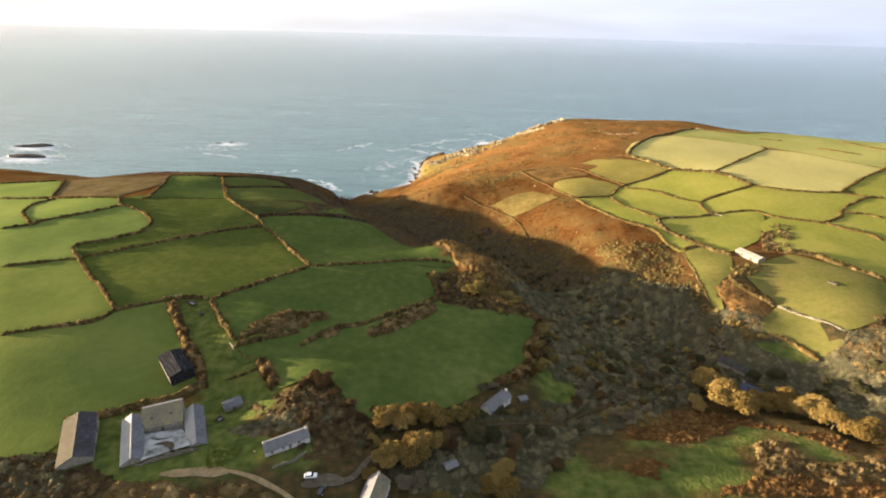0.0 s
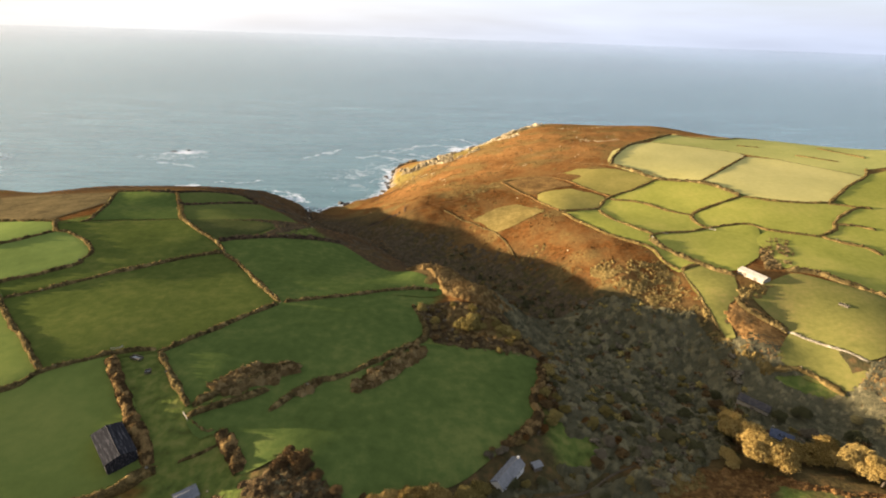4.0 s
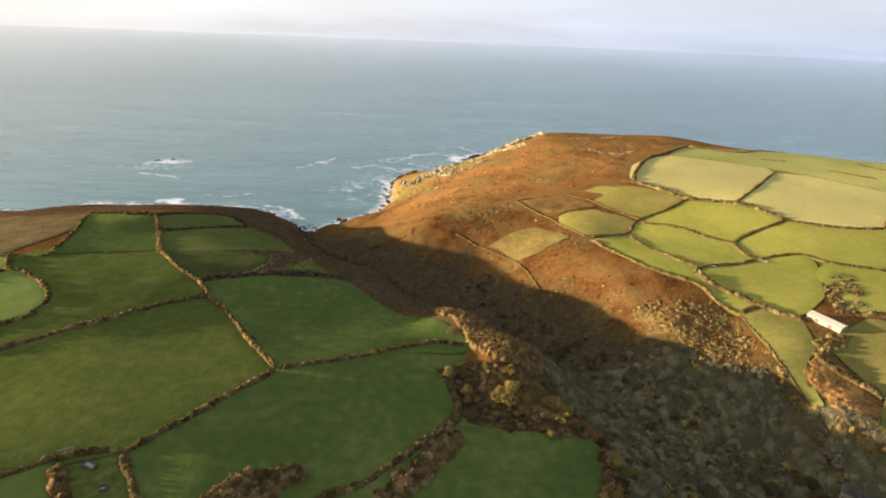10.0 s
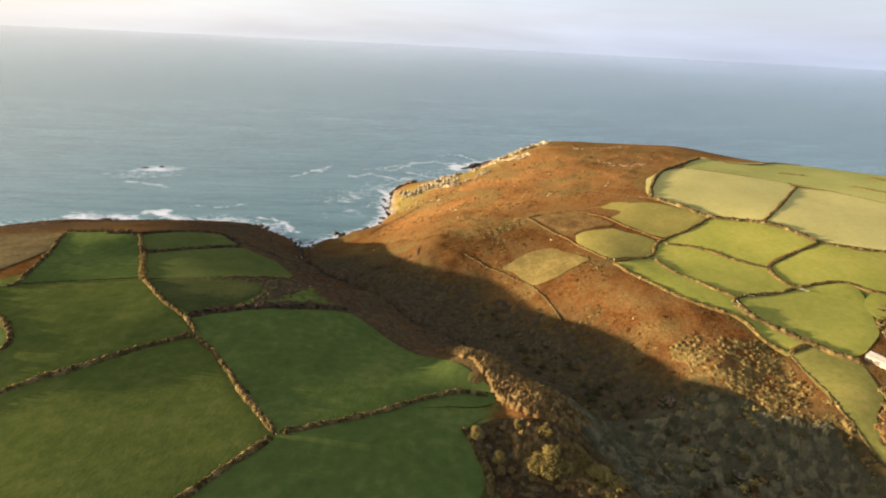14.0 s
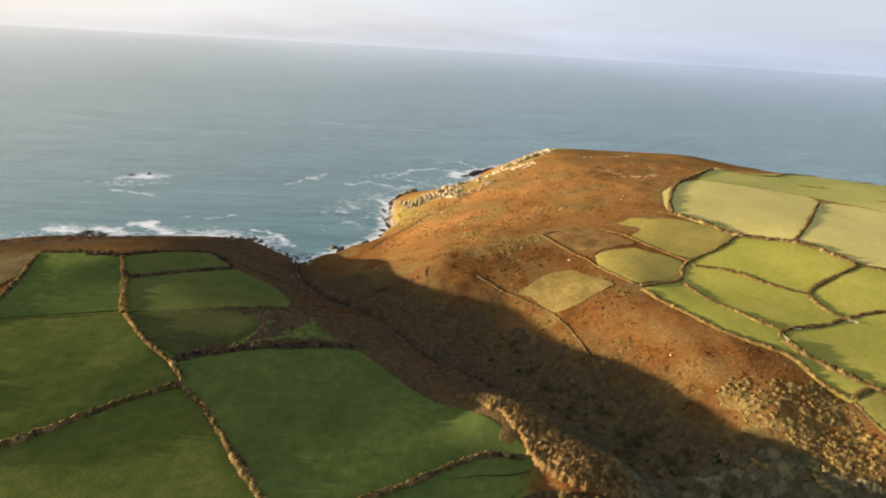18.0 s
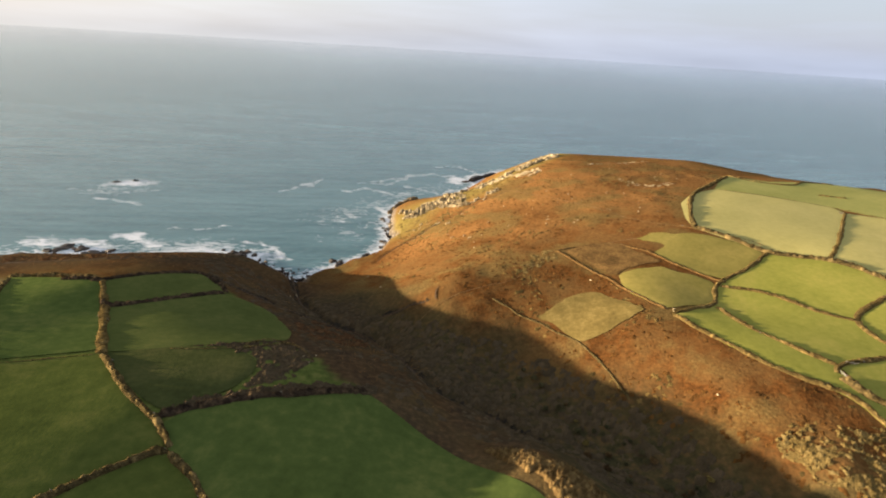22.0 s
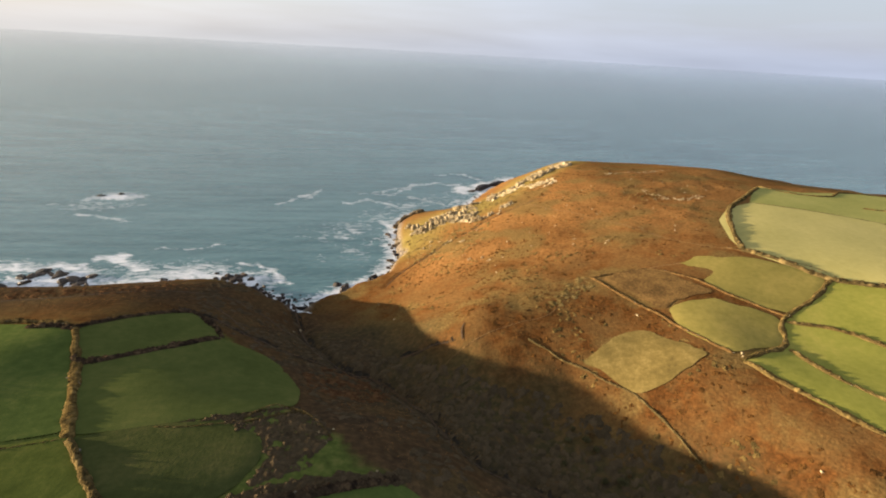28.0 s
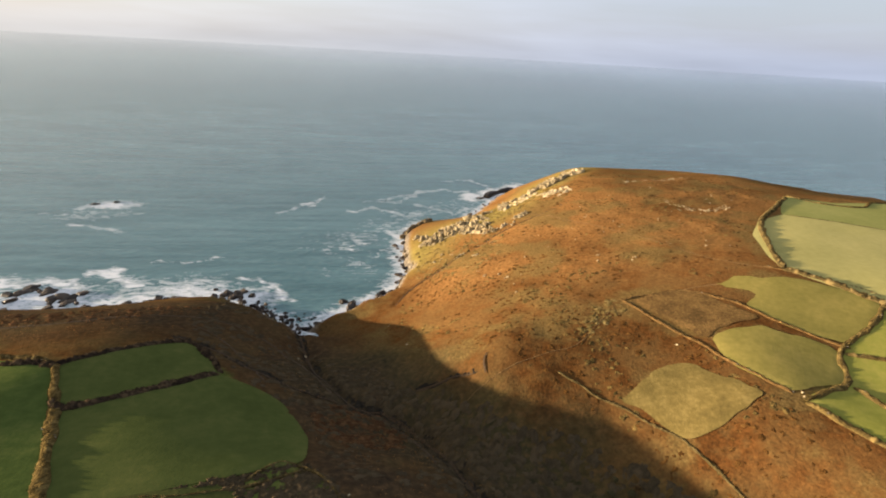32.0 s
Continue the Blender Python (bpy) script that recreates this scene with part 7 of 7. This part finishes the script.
    for kind, side_, k, zz, ww, hh in openings:
        x = -h + k * 2 * h
        if kind == "w":
            window_on(ob, x, side_ * w, zz, ww, hh, side_)
        elif kind == "s":
            yy = side_ * (w * 0.55)
            zz2 = wall_h + roof_h * 0.45 + 0.2
            solid("skylight", prism([(yy - ww / 2, zz2 - side_ * -rise * ww / 2 * -1 + 0.0), (yy + ww / 2, zz2 - side_ * rise * ww / 2), (yy + ww / 2, zz2 - side_ * rise * ww / 2 + 0.08), (yy - ww / 2, zz2 + side_ * rise * ww / 2 + 0.08)], "x", x - 0.4, x + 0.4), GLASS_DARK, ob, "small dark skylight")
        else:
            y0 = side_ * w
            solid("door", box(x - ww / 2, x + ww / 2, min(y0, y0 + 0.06 * side_), max(y0, y0 + 0.06 * side_), 0, hh), TIMBER, ob, "weathered boarded door")
    return ob


HOME = (("w", -1, 0.15, 0.9, 0.9, 1.1), ("w", -1, 0.4, 0.9, 0.9, 1.1), ("d", -1, 0.55, 0, 1.0, 2.05), ("w", -1, 0.75, 0.9, 0.9, 1.1))
building("barn", "long barn with fibre cement roof, slopes coloured as lit and shaded", (-135.6, 138), (-123.4, 117.5), 10.0, 3.2, 2.5, STONE_WALL, (ASBESTOS, SLATE_SHADED), (), (("d", 1, 0.3, 0, 3.0, 3.0), ("d", 1, 0.7, 0, 3.0, 3.0)), "barn", ribs=1.2)
building("outhouse", "stone farm range beside the yard, sunward slates coloured paler", (-116.6, 139), (-104.8, 118.6), 6.6, 2.6, 1.9, STONE_WALL, (SLATE_SUNWARD, SLATE), (), (("d", 1, 0.3, 0, 1.2, 2.0), ("d", 1, 0.6, 0, 1.2, 2.0), ("w", 1, 0.8, 0.9, 0.8, 0.9)), "barn")
building("farmhouse", "stone range with lichened slate roof across the yard", (-114, 141.4), (-101.5, 147), 17.0, 2.8, 3.0, STONE_WALL, (SLATE_LICHEN, SLATE), (), (("s", -1, 0.25, 0, 0.8, 0), ("s", -1, 0.72, 0, 0.8, 0), ("w", -1, 0.2, 0.9, 0.9, 1.1), ("d", -1, 0.5, 0, 1.1, 2.05), ("w", -1, 0.8, 0.9, 0.9, 1.1)), "farmhouse", back=1.8, base=93.4)
building("outhouse", "slate roofed stone wing closing the yard", (-98, 147.5), (-87.6, 128.4), 6.4, 2.6, 2.0, STONE_WALL, (SLATE_SUNWARD, SLATE), (), (("d", -1, 0.4, 0, 1.2, 2.0), ("w", -1, 0.7, 0.9, 0.8, 0.9)), "barn")
building("dutch_barn", "black tarred tin barn with striped board sides", (-125.5, 182), (-113, 168), 9.6, 4.2, 1.2, TIN_BLACK, (TIN_BLACK, TIN_BLACK), (), (), "barn", ribs=1.5, posts=True)
building("cottage", "long low slate roofed cottage with end chimney", (-62.5, 126.6), (-48.8, 134.6), 5.2, 2.4, 1.9, WHITEWASH, (SLATE_PALE, SLATE), ((0.0, 0.7), (1.0, 0.8)), HOME, "cottage")
building("cottage", "grey slate roofed cottage at the field edge", (20.2, 160.4), (30.3, 171.2), 5.4, 2.5, 2.0, WHITEWASH, (SLATE_PALE, SLATE), ((1.0, 0.8),), HOME, "cottage")
building("cottage", "slate roofed house with a white chimney beside the lane", (-20, 118.7), (-22, 108), 7.5, 3.2, 2.8, WHITEWASH, (SLATE_PALE, SLATE_LICHEN), ((0.02, 1.0),), HOME, "cottage")
building("cottage", "blue slate house among golden trees in the valley", (153.8, 196), (160.3, 189.9), 6.0, 3.0, 2.4, STONE_WALL, (SLATE_BLUE, SLATE_BLUE), ((0.0, 1.0),), (("s", -1, 0.4, 0, 0.7, 0), ("s", -1, 0.6, 0, 0.7, 0)) + HOME, "cottage")
building("mill", "dark ruined mill buildings in the shaded valley", (160, 226), (169.5, 215.3), 6.0, 3.0, 2.0, STONE_WALL, (RUST_TIN, RUST_TIN), (), (("d", -1, 0.5, 0, 1.5, 2.0),), "building")
building("shed", "small grey roofed shed beside the garden", (-90.2, 155), (-84.4, 159.2), 5.0, 2.0, 0.9, STONE_WALL, (SLATE, SLATE), (), (("d", -1, 0.5, 0, 1.0, 1.9),), "shed")
building("shed", "pale roofed garden shed among the trees", (2.6, 128.2), (7.0, 130.6), 3.0, 2.0, 0.7, TIMBER, (SLATE_PALE, SLATE_PALE), (), (("d", -1, 0.5, 0, 0.9, 1.9),), "shed")
building("shed", "small pale lean hut beside the cottage", (36.5, 172), (40, 173.3), 2.6, 1.9, 0.5, TIMBER, (SLATE_PALE, SLATE_PALE), (), (), "shed")
building("field_barn", "field barn with a bright white sheet roof", (220, 327.1), (226.6, 309.8), 7.4, 2.8, 1.3, STONE_WALL, (TIN_WHITE, TIN_WHITE), (), (("d", -1, 0.3, 0, 2.5, 2.5), ("d", -1, 0.7, 0, 2.5, 2.5)), "barn", ribs=1.4)


# ---- strips laid on the ground: lanes, paths, yard ----
def strip(name, label, mat, width, *line, lift=0.12, kind="structure"):
    p = smooth_line(line, 1.5)
    t = np.gradient(p, axis=0)
    t /= np.hypot(t[:, 0], t[:, 1])[:, None] + 1e-9
    s = np.stack([-t[:, 1], t[:, 0]], 1)
    w = width * (1 + 0.25 * rough(np.arange(len(p)) * 1.0, 0 * p[:, 0], 5, 3))
    w = w * np.clip((np.minimum(np.arange(len(p)), len(p) - 1 - np.arange(len(p))) + 0.4) / 3.0, 0.1, 1) ** 0.6
    v = []
    for k in (-0.5, -0.2, 0.2, 0.5):
        q = p + s * (w * k)[:, None]
        z = ground_height(q[:, 0], q[:, 1]) + ground_detail(q[:, 0], q[:, 1]) + lift + (0.1 if abs(k) < 0.3 else 0)
        v.append(np.column_stack([q, z]))
    v = np.stack(v, 1).reshape(-1, 3)
    return tagged(new(name, mesh_of(name, v, grid_faces(4, len(p))[:, ::-1], mat)), label, "path", kind=kind)


EARTH = material("worn_earth", [(0.12, 0.088, 0.042), (0.25, 0.180, 0.092), (0.36, 0.265, 0.145)], 1.5, 6, bump=0.1, bump_size=0.6, big=0.4, big_size=9)
TARMAC = material("old_tarmac", [(0.05, 0.040, 0.028), (0.088, 0.072, 0.050), (0.14, 0.115, 0.082)], 1.5, 6, bump=0.03, big=0.4, big_size=6)
LANE_MUD = material("overgrown_lane", [(0.035, 0.026, 0.016), (0.062, 0.046, 0.028), (0.095, 0.072, 0.044)], 1.2, 6, bump=0.08, big=0.4, big_size=5)
WORN = material("worn_turf", [(0.10, 0.056, 0.021), (0.155, 0.088, 0.033), (0.21, 0.125, 0.048)], 1.5, 6, bump=0.1, big=0.4, big_size=9)
SCAR_EARTH = material("bare_dark_earth", [(0.025, 0.016, 0.010), (0.06, 0.038, 0.02), (0.10, 0.06, 0.03)], 1.0, 5, bump=0.2)
strip("track", "pale worn earth farm track", EARTH, 2.0, (-74, 117.5), (-68, 117), (-62, 115.6), (-56, 113.3), (-49, 110), (-42, 104), lift=0.2)
strip("track", "bare earth patch where the farm track widens", EARTH, 4.4, (-93, 114.5), (-86, 115.5), (-79, 116.5), (-71, 116.8), lift=0.3)
strip("road", "gravel turning place beside the lane", TARMAC, 6.0, (-46, 114.5), (-39, 117.5), (-32, 117.5), lift=0.3)
strip("road", "narrow muddy lane past the cottages", TARMAC, 2.2, *LANE[:6], lift=0.35)
strip("road", "overgrown muddy lane through the scrub", LANE_MUD, 0.9, *LANE[5:], lift=0.3)
strip("path", "faint worn footpath over the bracken headland", WORN, 0.9, (100, 830), (110, 811), (127, 766), (146, 722), (162, 684), (174, 648), (190, 610), (215, 585))
strip("path", "pale winding footpath through bracken", WORN, 0.5, (-40, 512), (-2, 526), (22, 532), (42, 536), (64, 555), (85, 573))
strip("path", "pale worn path beside a broken wall", WORN, 1.0, (90, 574), (114, 574), (145, 578), (173, 576))
strip("path", "dark worn coast path along the brow", SCAR_EARTH, 1.7, (-420, 572), (-319, 580), (-284, 586), (-247, 604), (-220, 610), (-201, 611), (-181, 608), (-160, 600), (-133, 573), (-106, 525))
strip("path", "narrow trodden path below the field corner", SCAR_EARTH, 1.2, (-216, 598), (-194, 587), (-175, 567), (-149, 530))
strip("gully", "dark eroded gully in the hillside", SCAR_EARTH, 1.4, (-15, 543), (-18.5, 535), (-19, 526), lift=0.6)
strip("gully", "dark eroded gully running down to the stream", SCAR_EARTH, 1.6, (-25, 531), (-38, 537), (-47, 538.5), (-60, 540.5), lift=0.6)
strip("gully", "long dark ditch across the headland slope", SCAR_EARTH, 1.3, (-66, 689), (-47, 722), (-28, 738), (-9, 751), (5, 763), (25, 769), (47, 785), (62, 794), (99, 808), (135, 825), (154, 837), lift=0.6)
strip("stream", "narrow shaded stream bed to the cove", SCAR_EARTH, 1.8, *STREAM, lift=0.7)
strip("path", "dark trodden path across the shaded slope", SCAR_EARTH, 1.5, (-212, 573), (-180, 559), (-160, 544), (-135, 533), (-112, 529), (-87, 521), (-67, 500), (-57, 463), lift=0.6)


def yard():
    xs, ys = np.linspace(0, 1, 10), np.linspace(0, 1, 10)
    U, V = np.meshgrid(xs, ys)
    a, b, c, d = np.array((-110, 133)), np.array((-98, 138)), np.array((-89, 127.5)), np.array((-102, 119))
    p = ((1 - U) * (1 - V))[..., None] * a + (U * (1 - V))[..., None] * b + (U * V)[..., None] * c + ((1 - U) * V)[..., None] * d
    p = p.reshape(-1, 2)
    z = ground_height(p[:, 0], p[:, 1]) + 1.3
    return tagged(new("yard", mesh_of("yard", np.column_stack([p, z]), grid_faces(10, 10)[:, ::-1], CONCRETE)), "pale concrete farmyard stained with dark mud", "yard", kind="structure")


yard()
hedge([(-103, 118.2), (-94, 122.5), (-86.5, 126.5)], 0.7, 1.1, HEDGE_STONE, 0.4, 0.3, 0.15, "grey stone yard wall", 1.5)
hedge([(-57, 120), (-51, 123.5), (-47.5, 128)], 0.8, 0.9, HEDGE_STONE, 0.4, 0.3, 0.15, "curved mossy garden wall below the cottage", 0.8)
strip("mud", "dark green mud trampled over the yard concrete", LANE_MUD, 3.4, (-101.5, 127), (-98.5, 128), (-95.5, 126.5), (-94, 124), lift=1.62)
strip("mud", "dark mud runnel across the yard concrete", LANE_MUD, 1.0, (-106, 131), (-102, 130), (-98, 131.5), lift=1.6)


# ---- small things ----
def car(x, y, turn, label, paint):
    ob = new("car", None)
    ob.matrix_basis = pose(x, y, float(ground_height(x, y)[0]) + 0.75, 0, 0, turn)
    tagged(ob, label, "car", "parked cars")
    solid("body", prism([(-2.1, 0.35), (2.1, 0.35), (2.15, 0.75), (1.3, 0.92), (-1.9, 0.95), (-2.15, 0.8)], "y", -0.85, 0.85), paint, ob, bevel=0.06)
    solid("cabin", prism([(-1.7, 0.93), (1.05, 0.93), (0.35, 1.45), (-1.3, 1.45)], "y", -0.74, 0.74), GLASS_DARK, ob, "dark car windows", bevel=0.05)
    solid("roof", prism([(-1.3, 1.44), (0.35, 1.44), (0.3, 1.5), (-1.25, 1.5)], "y", -0.70, 0.70), paint, ob)
    for sx in (-1.3, 1.3):
        for sy in (-0.8, 0.8):
            bm = bmesh.new()
            bmesh.ops.create_cone(bm, cap_ends=True, segments=14, radius1=0.32, radius2=0.32, depth=0.2, matrix=Matrix.Translation((sx, sy, 0.32)) @ Matrix.Rotation(radians(90), 4, "X"))
            wheel = solid("wheel", bm, TIN_BLACK, ob)
            bm = bmesh.new()
            bmesh.ops.create_cone(bm, cap_ends=True, segments=10, radius1=0.18, radius2=0.18, depth=0.22, matrix=Matrix.Translation((sx, sy, 0.32)) @ Matrix.Rotation(radians(90), 4, "X"))
            solid("rim", bm, PAINT_WHITE, wheel)
    return ob


car(-43.5, 117.6, 6, "white estate car parked on the lane", PAINT_WHITE)
car(-38.5, 112.8, 70, "dark car parked beside the lane", GLASS_DARK)


def trough(x, y, turn, long_, label):
    ob = new("trough", None)
    ob.matrix_basis = pose(x, y, float(ground_height(x, y)[0]) + 1.0, 0, 0, turn)
    tagged(ob, label, "trough", "stone troughs")
    for s in (-1, 1):
        solid("side", box(-long_, long_, min(s * 1.2, s * 0.95), max(s * 1.2, s * 0.95), -0.4, 0.6), HEDGE_STONE, ob)
        solid("end", box(min(s * long_, s * (long_ - 0.25)), max(s * long_, s * (long_ - 0.25)), -0.95, 0.95, -0.4, 0.6), HEDGE_STONE, ob)
    solid("bottom", box(-long_ + 0.25, long_ - 0.25, -0.95, 0.95, -0.4, -0.2), CONCRETE, ob)
    return ob


trough(-135.4, 224, -20, 2.6, "long pale stone trough in the green lane")
trough(-126, 214.5, 20, 1.2, "small stone trough in the green lane")
trough(-88, 147, 60, 1.3, "empty wooden frame on the garden grass")
trough(254, 278, -60, 2.6, "pale stone trough in the sunlit field")
trough(403, 612, -50, 3.0, "pale stone heap at the wall end")


# ---- field gates in the hedge gaps ----
GATE_WOOD = material("silvered_gate_timber", [(0.16, 0.145, 0.12), (0.26, 0.24, 0.20), (0.36, 0.335, 0.29)], 0.4, 5, bump=0.02, per_object=0.2)
POST = mesh_of("post", *limb((0, 0, -0.5), (0, 0, 1.45), 0.12, 0.11, 8), GATE_WOOD)


def field_gate(x, y, turn, long_):
    """A five barred timber gate hung between two posts."""
    ob = new("field_gate", None)
    ob.matrix_basis = pose(x, y, float(ground_height(x, y)[0]) + 0.65, 0, 0, turn)
    tagged(ob, "weathered timber field gate in a hedge gap", "gate", "field gates")
    for s in (-1, 1):
        part("post", POST, ob).location = (s * long_ / 2, 0, 0)
    for i in range(5):
        part("rail", mesh_of("rail", *limb((-long_ / 2 + 0.15, 0, 0.22 + 0.23 * i), (long_ / 2 - 0.15, 0, 0.22 + 0.23 * i), 0.055, 0.055, 4), GATE_WOOD, False), ob)
    part("brace", mesh_of("brace", *limb((-long_ / 2 + 0.2, 0.06, 0.2), (long_ / 2 - 0.3, 0.06, 1.12), 0.05, 0.05, 4), GATE_WOOD, False), ob)
    return ob


for x, y, turn_, long_ in ((-147.3, 230.6, 19, 4.8), (196.5, 393.2, -17, 6.0), (183.5, 385.2, -96, 5.1), (240.2, 397.8, -47, 5.1), (-99.0, 187.4, -50, 4.5)):
    field_gate(x, y, turn_, long_)
